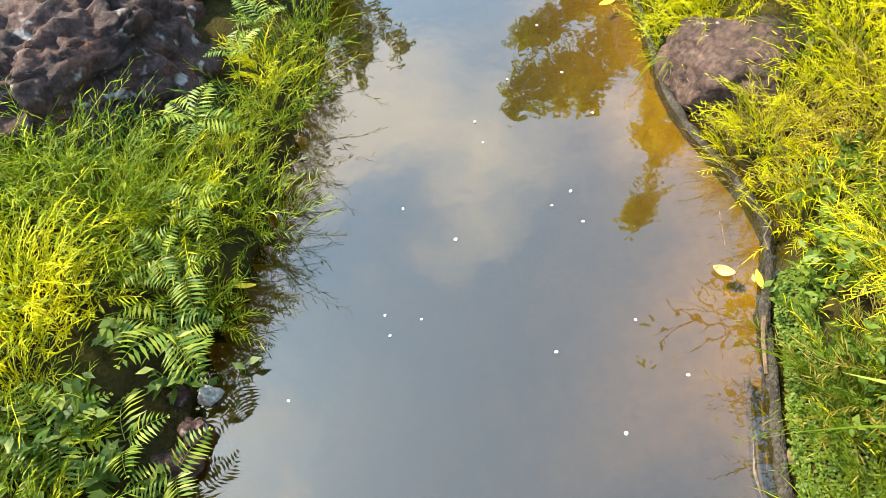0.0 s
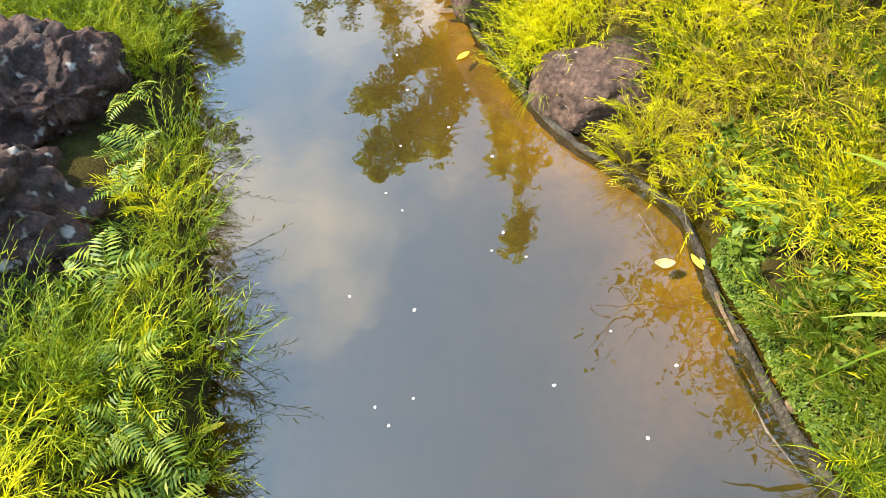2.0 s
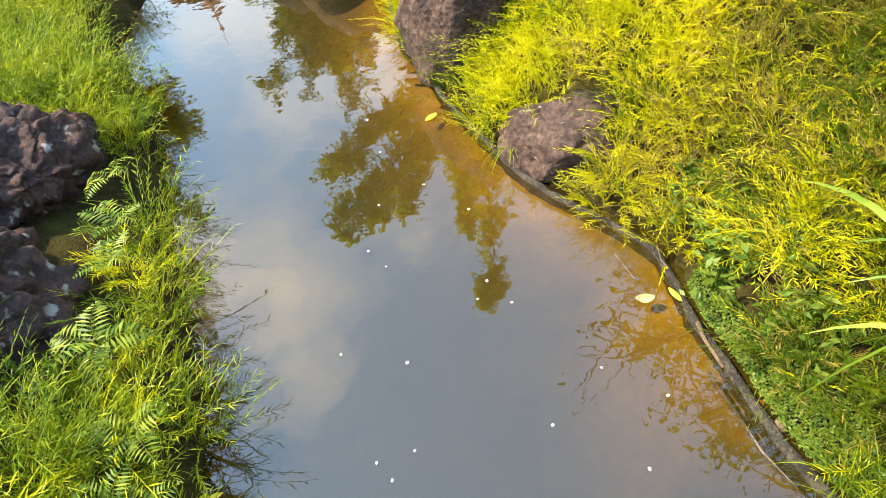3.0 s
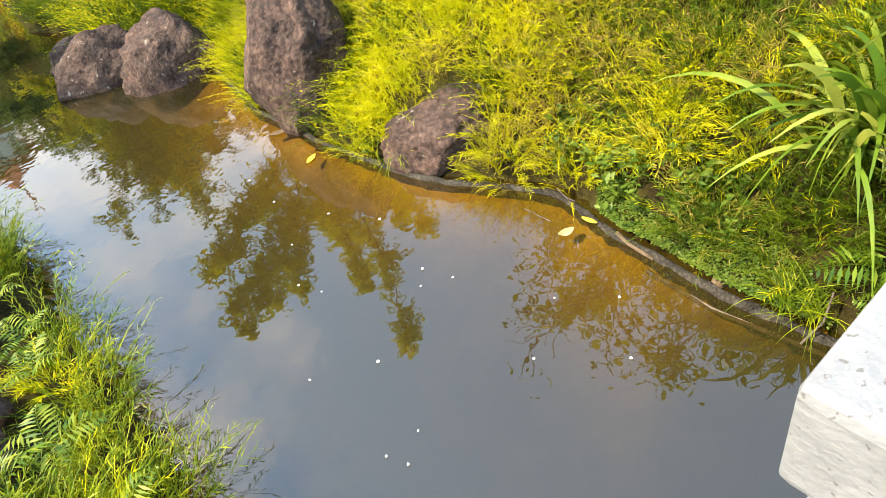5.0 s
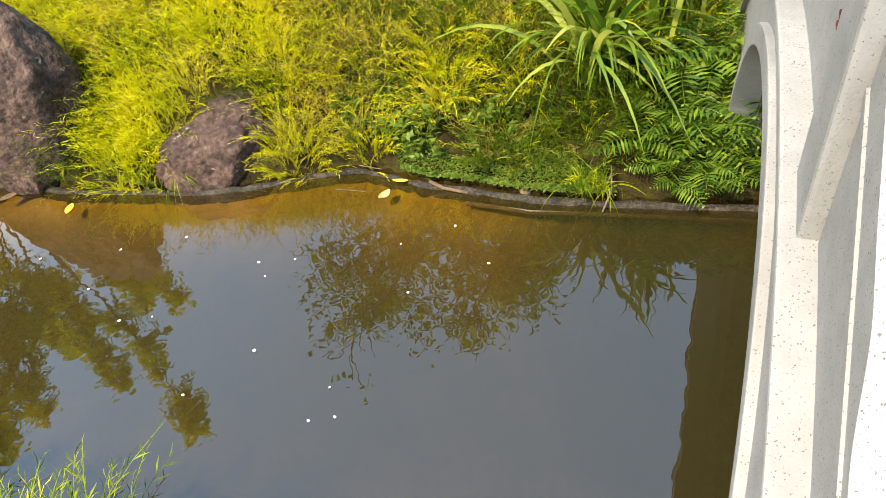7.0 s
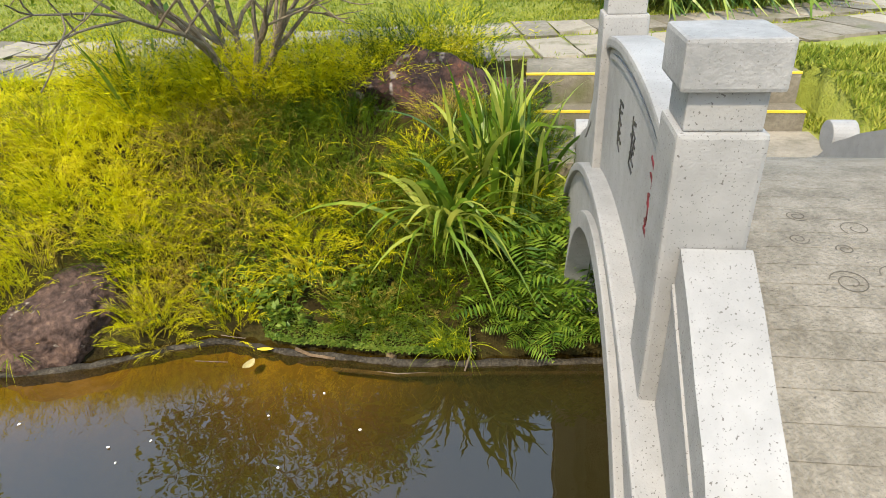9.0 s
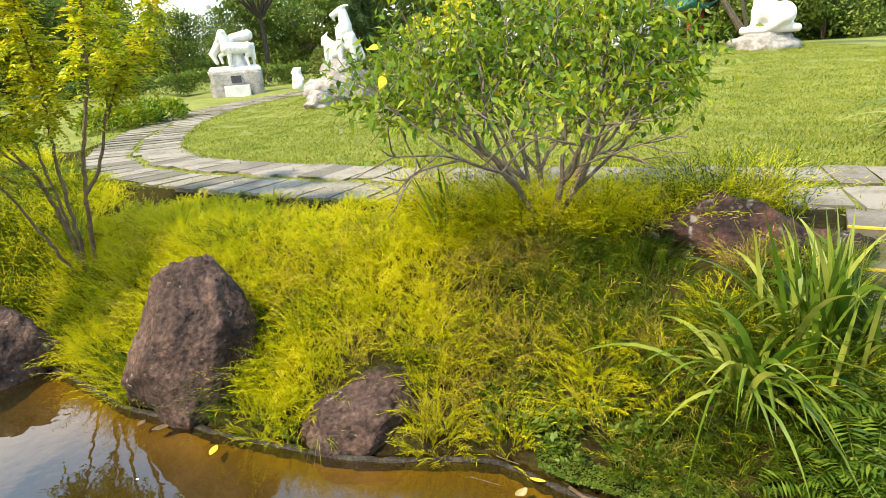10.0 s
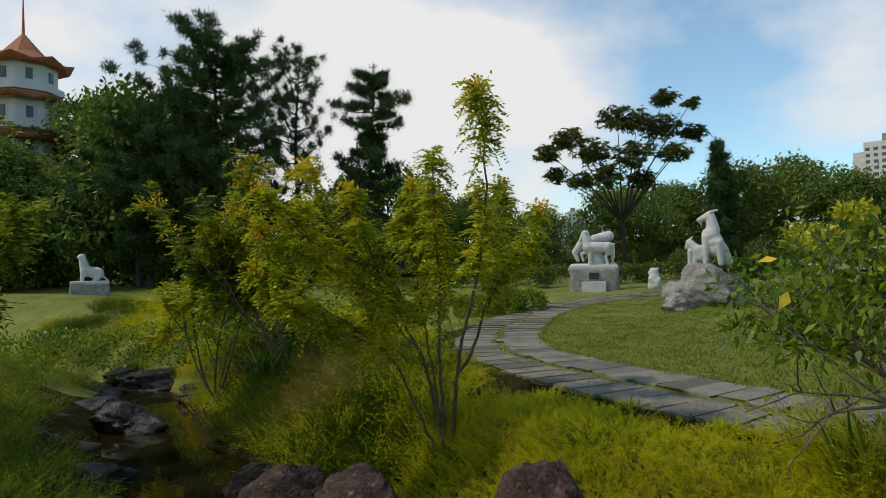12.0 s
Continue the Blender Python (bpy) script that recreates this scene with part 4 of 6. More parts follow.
for sel, mt, nm, lb in ((~brown & (tone > 0.15), M_GRASS, "feathery_grass", "yellow feathery grass mounds beyond the boulders"), (~brown & (tone <= 0.15), M_GRASS_GREEN, "feathery_grass", "green feathery grass mounds beyond the boulders"), (brown, M_GRASS_DRY, "dry_grass", "brown-olive dry grass mound")):
    sprigs(rg, x[sel], y[sel], 0.45 * (0.5 + 0.5 * smooth01((off_path(x[sel], y[sel]) - 1.1) / 1.2)), mt, nm, lb, leaves=9, leaf=0.07, wide=0.008, out=downhill(x[sel], y[sel], 3) + out[sel] * 1.5)
# soft mounds between the boulders and the cassia trees
x, y = mounds(rg, 0.24, -9.5, -4.9, 6.6, 10.6, lambda x, y: (inland(RIGHT_SHORE, x, y, 1) > 0.2) & (off_path(x, y) > 1.3) & (inland(PATH_LINE, x, y, 1) < 0))
x, y, out = clumps(rg, x, y, 42, 0.17)
brown = np.exp(-((x + 6.9) ** 2 + (y - 9.0) ** 2) / 1.1) > 0.5 + rg.normal(0, 0.12, len(x))
for sel, mt, nm, lb in ((~brown, M_GRASS_GREEN, "feathery_grass", "soft green grass behind the low boulders"), (brown, M_GRASS_DRY, "dry_grass", "soft brown-olive grass mound behind the low boulders")):
    sprigs(rg, x[sel], y[sel], 0.46 if nm == "dry_grass" else 0.30, mt, nm, lb, leaves=13, leaf=0.06, wide=0.006, out=downhill(x[sel], y[sel], 3) + out[sel] * 1.5)
x, y = mounds(rg, 0.26, -6.2, 0.6, 0.0, 3.6, lambda x, y: (inland(LEFT_SHORE, x, y, -1) > 0.02) & (inland(LEFT_SHORE, x, y, -1) < np.where(x < -2.2, 2.6, 1.5)) & ~((np.hypot(x + 0.55, y - 0.72) < 0.62) & (rg.random(len(x)) < 0.88)) & (np.hypot((x + 3.15) / 0.8, (y - 1.1) / 1.1) > 1) & (np.hypot(x + 4.0, y - 2.1) > 0.72))
x, y, out = clumps(rg, x, y, 40, 0.15)
long = 0.46 * (0.7 + 0.5 * (np.sin(4.3 * x + 0.6 * y) * np.sin(3.9 * y - x) > -0.1)) * (1.15 - 0.45 * np.linalg.norm(out, axis=-1))
pale = (rg.random(len(x) // 40).repeat(40) < 0.05 + 0.35 * np.exp(-((x + 1.05) ** 2 + (y - 0.3) ** 2) / 0.25)) & (rg.random(len(x)) < 0.8)
for sel, mt, lb in ((~pale, M_GRASS_L, "bright green feathery grass on the near bank"), (pale, M_GRASS, "yellowing feathery grass on the near bank")):
    sprigs(rg, x[sel], y[sel], long[sel], mt, "bank_grass", lb, leaves=17, leaf=0.066, wide=0.0062, out=downhill(x[sel], y[sel]) + out[sel] * 1.5)
x, y = scatter(rg, 4400, -22, -5.0, 1.0, 13, lambda x, y: (inland(LEFT_SHORE, x, y, -1) > 0.3 + 0.7 * ((x < -8.3) & (np.sin(3.1 * x) * np.sin(2.7 * y) > -0.25))) & (inland(LEFT_SHORE, x, y, -1) < 4.0) & (hollows(x, y) > -0.35))
x, y, out = clumps(rg, x, y, 18, 0.16)
sprigs(rg, x, y, 0.42, M_GRASS_L, "bank_grass", "green feathery grass along the stream", leaves=9, leaf=0.07, wide=0.008, out=downhill(x, y) + out * 1.5)


# ---- plants ----
def tube_quads(segs, sides=6):
    """Tapered tubes for branch segments (p0, p1, r0, r1)."""
    out = []
    a = np.linspace(0, 2 * math.pi, sides + 1)
    p0, p1 = np.array([s[0] for s in segs]), np.array([s[1] for s in segs])
    r0, r1 = np.array([s[2] for s in segs]), np.array([s[3] for s in segs])
    d = unit(p1 - p0)
    e = unit(np.cross(d, np.where(np.abs(d[:, 2:3]) > 0.9, [[1.0, 0, 0]], [[0, 0, 1.0]])))
    g = np.cross(d, e)
    for i in range(sides):
        c0, s0, c1, s1 = math.cos(a[i]), math.sin(a[i]), math.cos(a[i + 1]), math.sin(a[i + 1])
        o0, o1 = e * c0 + g * s0, e * c1 + g * s1
        out.append(np.stack([p0 + o0 * r0[:, None], p0 + o1 * r0[:, None], p1 + o1 * r1[:, None], p1 + o0 * r1[:, None]], 1))
    return np.concatenate(out)


def grow(rng, p, d, length, r, levels, segs, tips, up=0.25, spread=0.7, kids=(2, 4), bend=0.25, shrink=0.68):
    """Recursive branching: fills segs with limbs and tips with the ends (place, direction, level)."""
    steps = 4
    q, dd = np.array(p, float), unit(np.array(d, float))
    for i in range(steps):
        dd = unit(dd + rng.normal(0, bend, 3) * 0.5 + np.array([0, 0, up * 0.3]))
        nq = q + dd * length / steps
        ra, rb = r * (1 - 0.4 * i / steps), r * (1 - 0.4 * (i + 1) / steps)
        segs.append((q, nq, ra, rb))
        if levels == 0 or (levels == 1 and i > 1):
            tips.append((nq, dd))
        q = nq
        if levels > 0 and i >= 1:
            for _ in range(int(rng.integers(kids[0], kids[1])) if i == steps - 1 else int(rng.integers(0, 2))):
                nd = unit(dd + rng.normal(0, spread, 3) * np.array([1, 1, 0.6]))
                grow(rng, q, nd, length * shrink * rng.uniform(0.7, 1.15), r * 0.55, levels - 1, segs, tips, up, spread, kids, bend, shrink)


def plant_thing(name, label, category, place, segs, quads_list, bark, leaf_mats, group="", leaf_names=("leaves",)):
    ob = empty(name, Matrix.Translation(place))
    tagged(ob, label, category, group)
    st = new("branchwork", quads("branchwork", tube_quads(segs), bark))
    st.parent = ob
    for nm, q, mt in zip(leaf_names, quads_list, leaf_mats):
        lf = new(nm, quads(nm, q, mt))
        lf.parent = ob
    return ob


def leaves_at(rng, tips, per, length, width, scatter_r, droop=0.4, flat=0.6):
    p = np.array([t[0] for t in tips]).repeat(per, 0)
    d = np.array([t[1] for t in tips]).repeat(per, 0)
    p = p + rng.normal(0, scatter_r, p.shape)
    a = unit(d * 0.5 + rng.normal(0, 0.7, p.shape) + np.array([0, 0, -droop]))
    return leaf_quads(p, a, length * rng.uniform(0.6, 1.25, len(p)), width * rng.uniform(0.7, 1.2, len(p)), rng, flat)


def pinnate(rng, tips, per, rachis, pairs, leaf, wide, droop=0.3):
    """Feathered leaves: paired leaflets along arching stalks."""
    p = np.array([t[0] for t in tips]).repeat(per, 0)
    d = unit(np.array([t[1] for t in tips]).repeat(per, 0) * 0.5 + rng.normal(0, 0.6, (len(p), 3)))
    side = unit(np.cross(d, [0, 0, 1.0]) + 1e-6)
    t = np.linspace(0.2, 1, pairs)
    ln = rachis * rng.uniform(0.7, 1.2, len(p))
    pos = p[:, None] + d[:, None] * (ln[:, None] * t)[..., None]
    pos[..., 2] -= (ln[:, None] * t ** 2) * droop
    qs = []
    for s in (-1, 1):
        dirs = unit(side[:, None] * s + d[:, None] * 0.55 + rng.normal(0, 0.12, pos.shape) + np.array([0, 0, -0.15]))
        b = pos.reshape(-1, 3)
        qs.append(leaf_quads(b, dirs.reshape(-1, 3), leaf * rng.uniform(0.75, 1.2, len(b)), wide * rng.uniform(0.8, 1.2, len(b)), rng, 1.2))
    return np.concatenate(qs)


def shrub(x, y, seed):
    """Short stems that fork low, wide slanting limbs, and leaves on the outer shell of a flat dome."""
    rng = np.random.default_rng(seed)
    segs, tips = [], []
    for k in range(7):
        az = k * 2 * math.pi / 7 + rng.uniform(-0.3, 0.3) + 0.3
        c, s_ = math.cos(az), math.sin(az)
        p = np.array([0.05 * c, 0.05 * s_, -0.08])
        q = p + np.array([0.07 * c, 0.07 * s_, 0.34])
        f_ = q + np.array([0.17 * c, 0.17 * s_, 0.26 + 0.10 * (k % 2)])
        segs += [(p, q, 0.040, 0.034), (q, f_, 0.034, 0.028)]
        for j in range(3):
            a2 = az + (j - 1) * 0.65 + rng.uniform(-0.2, 0.2)
            steep = (0.75, 1.1, 1.9)[(j + k) % 3]
            grow(rng, f_, (math.cos(a2), math.sin(a2), steep), 0.88 * rng.uniform(0.85, 1.15), 0.021, 2, segs, tips, up=0.12, spread=0.75, bend=0.32, shrink=0.68, kids=(3, 5))
    low = lambda p: 1.22 + 0.06 * min(math.hypot(p[0], p[1]), 1.4)
    tips = [t for t in tips if t[0][2] > low(t[0])]
    lv = leaves_at(rng, tips, 6, 0.094, 0.040, 0.11, 0.85)
    top = [t for t in tips if t[0][2] > 1.75]
    fl = leaves_at(rng, top[::16], 9, 0.045, 0.022, 0.03, -0.3)
    old = leaves_at(rng, tips[::90], 1, 0.15, 0.075, 0.05, 1.2)
    return plant_thing("shrub", "spreading many-stemmed shrub with glossy green leaves", "shrub", (x, y, float(ground_z(x, y))), segs, [lv, fl, old], M_BARK_GREY, [M_SHRUB, M_PETAL, M_LEAF_YELLOW], leaf_names=("leaves", "blossom", "yellowed_leaves"))


def slender_cassia(x, y, seed, right, stems, label):
    """A thin many-stemmed tree: each stem is a bent line of (sideways, height) with its depth, the height where leaves begin, and how far its leafy twigs reach."""
    rng = np.random.default_rng(seed)
    rt, fw = np.array([right[0], right[1], 0.0]), np.array([-right[1], right[0], 0.0])
    segs, tips, heads = [], [], []
    for nodes, depth, start, reach, r0 in stems:
        pts = np.array(nodes, float)
        cum = np.concatenate([[0], np.cumsum(np.hypot(*np.diff(pts, axis=0).T))])
        n_ = int(cum[-1] / 0.09) + 2
        t = np.linspace(0, cum[-1], n_)
        a, h = np.interp(t, cum, pts[:, 0]), np.interp(t, cum, pts[:, 1])
        for _ in range(3):
            a[1:-1], h[1:-1] = (a[:-2] + 2 * a[1:-1] + a[2:]) / 4, (h[:-2] + 2 * h[1:-1] + h[2:]) / 4
        line = rt * a[:, None] + fw * (np.array(depth[0]) + (depth[1] - depth[0]) * t / cum[-1])[:, None] + np.array([0, 0, 1.0]) * h[:, None] + rng.normal(0, 0.008, (n_, 3))
        rad = r0 * (1 - 0.8 * t / cum[-1])
        segs += [(line[i], line[i + 1], rad[i], rad[i + 1]) for i in range(n_ - 1)]
        for i in range(1, n_):
            u = t[i] / cum[-1]
            if h[i] < start:
                continue
            d = unit(line[i] - line[i - 1])
            for _ in range(2 if u < 0.93 else 6):
                tips.append((line[i], unit(d * 0.4 + rng.normal(0, 0.8, 3) * [1, 1, 0.4])))
            if rng.random() < 0.7:      # leafy twig
                way = unit(d * 0.8 + rng.normal(0, 0.75, 3) + [0, 0, 0.25])
                ln = reach * rng.uniform(0.4, 1.1) * (1.15 - u)
                q = line[i]
                for j in range(4):
                    nq = q + unit(way + rng.normal(0, 0.2, 3)) * ln / 4
                    segs.append((q, nq, 0.006 * (1 - j / 5), 0.006 * (1 - (j + 1) / 5)))
                    q = nq
                    tips += [(q, unit(way + rng.normal(0, 0.6, 3))) for _ in range(3)]
        if rng.random() < 0.8:
            heads += [(line[-1], np.array([0, 0, 1.0]))] + [tips[-k] for k in (3, 9)]
    lv = pinnate(rng, tips, 1, 0.24, 8, 0.066, 0.030, 0.5)
    fl = leaves_at(rng, heads, 30, 0.05, 0.04, 0.05, -0.5)
    return plant_thing("cassia_tree", label, "tree", (x, y, float(ground_z(x, y))), segs, [lv, fl], M_BARK_PALE, [M_CASSIA, M_FLOWER], leaf_names=("leaves", "blossom"))


def cassia(x, y, seed, size=1.0, columns=(), stems=5, label="slender yellow-flowering cassia tree with feathered leaves", mat=M_CASSIA, per=4, levels=2, side=None):
    rng = np.random.default_rng(seed)
    segs, tips, dense = [], [], []
    for k in range(stems):
        az = k * 2 * math.pi / stems + rng.uniform(-0.4, 0.4)
        if side is not None:
            az = radians(side) + rng.uniform(-1.1, 1.1)
        grow(rng, (0.06 * math.cos(az), 0.06 * math.sin(az), -0.05), (math.cos(az) * 0.65, math.sin(az) * 0.65, 1.0), 1.45 * size * rng.uniform(0.75, 1.15), 0.019 * size, levels, segs, tips, up=0.3, spread=0.6, bend=0.16, shrink=0.62, kids=(2, 4))
    for dx, dy, h in columns:
        q = np.array([0.0, 0, -0.05])
        n_ = 26
        for i in range(n_):
            t = (i + 1) / n_
            nq = np.array([dx * t ** 0.8, dy * t ** 0.8, h * t]) + rng.normal(0, 0.012, 3)
            segs.append((q, nq, 0.026 * (1 - 0.85 * i / n_), 0.026 * (1 - 0.85 * t)))
            if t > 0.42:
                for _ in range(int(6 - 2.5 * t)):
                    dense.append((nq, unit(np.array([*rng.normal(0, 1, 2), 0.5])), 0.10 + 0.20 * (1 - t)))
            q = nq
    lv = pinnate(rng, tips, per, 0.22 * size, 6, 0.078 * size, 0.034 * size)
    for lo, hi in ((0, 0.14), (0.14, 0.18), (0.18, 1)):
        some = [d_ for d_ in dense if lo < d_[2] <= hi]
        if some:
            lv = np.concatenate([lv, pinnate(rng, some, 3, (max(lo, 0.1) + min(hi, 0.22)) / 2 + 0.05, 7, 0.085, 0.038, 0.45)])
    high = sorted(tips, key=lambda t: -t[0][2])[: len(tips) // 4]
    heads = [t for t in high if rng.random() < 0.4] + [d_[:2] for d_ in dense if rng.random() < 0.05]
    fl = leaves_at(rng, heads, 34, 0.06, 0.05, 0.06 * size, -0.5)
    return plant_thing("cassia_tree", label, "tree", (x, y, float(ground_z(x, y))), segs, [lv, fl], M_BARK_PALE, [mat, M_FLOWER], leaf_names=("leaves", "blossom"))


shrub(0.85, 5.65, 2)
slender_cassia(-4.3, 7.65, 3, (0.906, 0.42), (
    ([(0.0, -0.1), (-0.2, 1.09), (-0.52, 1.8), (-0.75, 2.32), (-0.92, 2.77), (-1.03, 3.21)], (0, -0.9), 1.55, 0.8, 0.03),
    ([(-0.75, 2.32), (-1.3, 2.55), (-1.71, 2.89), (-1.88, 3.14)], (-0.6, -1.5), 2.25, 0.8, 0.014),
    ([(-0.58, 1.88), (-1.31, 2.39), (-1.88, 2.72)], (-0.3, -1.5), 1.85, 0.8, 0.014),
    ([(0.0, -0.1), (-0.06, 1.36), (-0.04, 1.81), (-0.02, 2.35), (-0.07, 2.82), (-0.08, 3.7)], (0, -0.7), 1.65, 0.5, 0.026),
    ([(0.06, -0.1), (0.15, 0.98), (0.2, 1.4), (0.4, 2.2), (0.5, 3.05), (0.47, 3.51), (0.42, 4.1)], (0, -1.9), 2.25, 0.45, 0.03),
    ([(0.16, 0.94), (0.32, 1.11), (0.51, 1.74), (0.82, 2.39), (1.13, 2.65), (1.21, 3.03)], (0, -0.6), 1.95, 0.7, 0.022),
    ([(0.51, 1.74), (0.74, 2.58), (0.84, 3.4)], (-0.2, 0.3), 1.95, 0.65, 0.014),
    ([(-0.09, -0.1), (-0.58, 1.19), (-1.12, 1.7), (-1.67, 2.06), (-2.1, 2.31)], (0, -1.0), 1.35, 0.8, 0.022),
    ([(-0.2, 1.06), (-0.62, 1.31), (-1.25, 1.64), (-1.73, 1.95)], (0, -1.2), 1.35, 0.7, 0.016),
    ([(0.0, 0.0), (-0.28, 1.83), (-0.4, 2.68), (-0.39, 3.41)], (0, 0.4), 1.55, 0.7, 0.02),
    ([(-0.37, 1.65), (-0.14, 2.3), (-0.59, 2.99)], (0.1, 0.5), 1.55, 0.7, 0.014),
    ([(-0.53, 1.79), (-1.04, 2.48), (-1.53, 3.16), (-1.6, 3.57)], (-0.3, -0.7), 1.85, 0.8, 0.016),
    ([(-0.27, 1.26), (-0.94, 1.93), (-1.43, 2.3)], (-0.1, 0.3), 1.55, 0.8, 0.014)), "slender yellow-flowering cassia tree with feathered leaves")
cassia(-8.9, 10.3, 4, 1.3, (), 8, "bushy cassia tree with yellow flower heads", M_CASSIA_GREEN, 4, side=185)
cassia(-10.9, 10.4, 15, 1.3, (), 6, "bushy cassia tree with yellow flower heads", M_CASSIA, 4)
cassia(-11.2, 4.6, 5, 1.5, ((0.3, 0.2, 3.6),), 8, "leafy cassia tree on the near bank", M_CASSIA_GREEN, 5)


def blade_mesh(seed, mat, droop, lean):
    rng = np.random.default_rng(seed)
    v, f = ribbons(np.zeros((1, 3)), np.array([[lean, 0, 0]]), np.array([1.0]), np.array([0.042]), np.array([droop]), rng, 8)
    return poly_mesh("leaf", v, f, mat, True)


BLADES = {}


def blades(name, label, x, y, count, length, width, seed, mat=M_BLADE, droop=(0.3, 0.9), lean=(0.25, 0.8), radius=0.12, z=None, category="plant", group=""):
    """A clump of strap leaves, each leaf a part."""
    rng = random.Random(seed)
    key = (mat.name, droop, lean)
    if key not in BLADES:
        BLADES[key] = [blade_mesh(500 + k, mat, droop[0] + (droop[1] - droop[0]) * k / 5, lean[0] + (lean[1] - lean[0]) * ((k * 2) % 6) / 5) for k in range(6)]
    ob = empty(name, Matrix.Translation((x, y, float(ground_z(x, y)) if z is None else z)))
    for k in range(count):
        o = new("leaf", BLADES[key][k % 6])
        o.parent = ob
        s = length * rng.uniform(0.6, 1.15)
        o.matrix_local = pose(rng.gauss(0, radius * 0.6), rng.gauss(0, radius * 0.6), -0.03, rng.uniform(-8, 8), rng.uniform(-8, 8), rng.uniform(0, 360)) @ Matrix.Diagonal((s, width / 0.042 * rng.uniform(0.8, 1.2), s, 1))
    return tagged(ob, label, category, group)


def tuft(label, x, y, count, length, seed):
    rng = np.random.default_rng(seed)
    az = rng.uniform(0, 2 * math.pi, count)
    direction = np.stack([np.cos(az), np.sin(az), 0 * az], -1) * rng.uniform(0.3, 1.1, count)[:, None]
    v, f = ribbons(rng.normal(0, 0.03, (count, 3)) * [1, 1, 0], direction, length * rng.uniform(0.6, 1.15, count), np.full(count, 0.006), rng.uniform(0.4, 1.1, count), rng, 5)
    ob = new("grass_tuft", poly_mesh("grass_tuft", v, f, M_GRASS_L, True))
    ob.location = (x, y, 0.05)
    return tagged(ob, label, "grass", "edge tufts", kind="stuff")


blades("iris_clump", "arching strap-leaved clump at the foot of the bank", 1.68, 3.55, 110, 1.15, 0.044, 1, droop=(0.55, 1.05), lean=(0.35, 0.95), group="strap-leaved clumps")
blades("iris_clump", "upright strap-leaved clump beside the bridge", 2.2, 3.62, 140, 1.25, 0.046, 2, radius=0.22, droop=(0.15, 0.75), lean=(0.1, 0.6), group="strap-leaved clumps")
blades("iris_clump", "upright strap-leaved clump beside the shrub", -0.05, 5.95, 44, 0.95, 0.04, 3, droop=(0.1, 0.5), lean=(0.1, 0.5), group="strap-leaved clumps")
blades("iris_clump", "strap-leaved clump under the cassia tree", -4.5, 7.9, 44, 0.75, 0.032, 4, droop=(0.1, 0.5), lean=(0.1, 0.5), group="strap-leaved clumps")
blades("iris_clump", "dark strap-leaved clump under the cassia tree", -9.1, 9.7, 60, 1.1, 0.045, 5, M_LILY, droop=(0.2, 0.7), lean=(0.2, 0.7), group="strap-leaved clumps")
for k, (x, y) in enumerate(((6.0, 6.6), (6.6, 6.1), (7.2, 6.5), (7.4, 5.9), (6.5, 7.2), (8.1, 6.4), (8.3, 5.7), (7.5, 7.3))):
    blades("border_lily", "dense dark green strap-leaved border plant beside the path", x, y, 80, 1.5, 0.065, 20 + k, M_LILY, droop=(0.55, 1.05), lean=(0.4, 1.0), radius=0.25, group="border plants")
for k, (x, y) in enumerate(((1.42, 2.92), (-1.3, 4.42), (-1.65, 4.62), (-3.2, 5.5), (1.3, 3.02))):
    tuft("loose tuft of thin grass at the water's edge", x, y, 60, 0.30, 40 + k)


def frond_mesh(seed, length=0.42, pairs=11, mat=M_FERN):
    rng = np.random.default_rng(seed)
    t = np.linspace(0.12, 1, pairs)
    pos = np.stack([length * t, np.zeros(pairs), length * (0.75 * t - 0.75 * t ** 2.2)], -1)
    tang = unit(np.gradient(pos, axis=0))
    size = length * 0.40 * np.sin(np.clip(t * 2.6 + 0.45, 0, 3.05)) + 0.01
    qs = []
    for s in (-1, 1):
        d = unit(np.array([0, s, 0]) + tang * 0.35 + np.array([0, 0, -0.12]) + rng.normal(0, 0.05, (pairs, 3)))
        qs.append(leaf_quads(pos, d, size * rng.uniform(0.9, 1.1, pairs), np.full(pairs, length * 0.062), rng, 3.0))
    st = tube_quads([(pos[i], pos[i + 1], 0.0025, 0.002) for i in range(pairs - 1)], 3)
    return quads("frond", np.concatenate(qs + [st]), mat)


FRONDS = [frond_mesh(60 + k) for k in range(4)]
SHADED_FRONDS = [frond_mesh(60 + k, mat=M_FERN_SHADED) for k in range(4)]
rf = random.Random(3)


def fern(x, y, z, scale, count, label="bright green fern with toothed fronds", meshes=FRONDS):
    ob = empty("fern", Matrix.Translation((x, y, z)))
    tagged(ob, label, "fern", "ferns on the banks")
    for k in range(count):
        fr = new("frond", meshes[k % 4])
        fr.parent = ob
        fr.matrix_local = pose(0, 0, 0, rf.uniform(-15, 15), rf.uniform(-35, 12), k * 360 / count + rf.uniform(-30, 30)) @ Matrix.Scale(scale * rf.uniform(0.75, 1.15), 4)
    return ob


for x, y, z, s, c in ((-1.52, 1.31, 0.45, 0.55, 4), (-1.31, 1.04, 0.45, 0.5, 4), (-1.18, 1.12, 0.38, 0.55, 4), (-0.93, 0.95, 0.3, 0.7, 5), (-0.62, 0.38, 0.36, 0.8, 4), (-0.46, 0.60, 0.24, 0.7, 4), (-0.30, 0.74, 0.12, 0.55, 3), (-0.85, 1.05, 0.2, 0.55, 3), (-2.04, 1.5, 0.6, 0.7, 5), (-2.85, 2.15, 0.55, 0.6, 5), (-2.5, 1.9, 0.6, 0.55, 4), (-3.3, 2.4, 0.6, 0.55, 4)):
    fern(x, y, z, s, c)
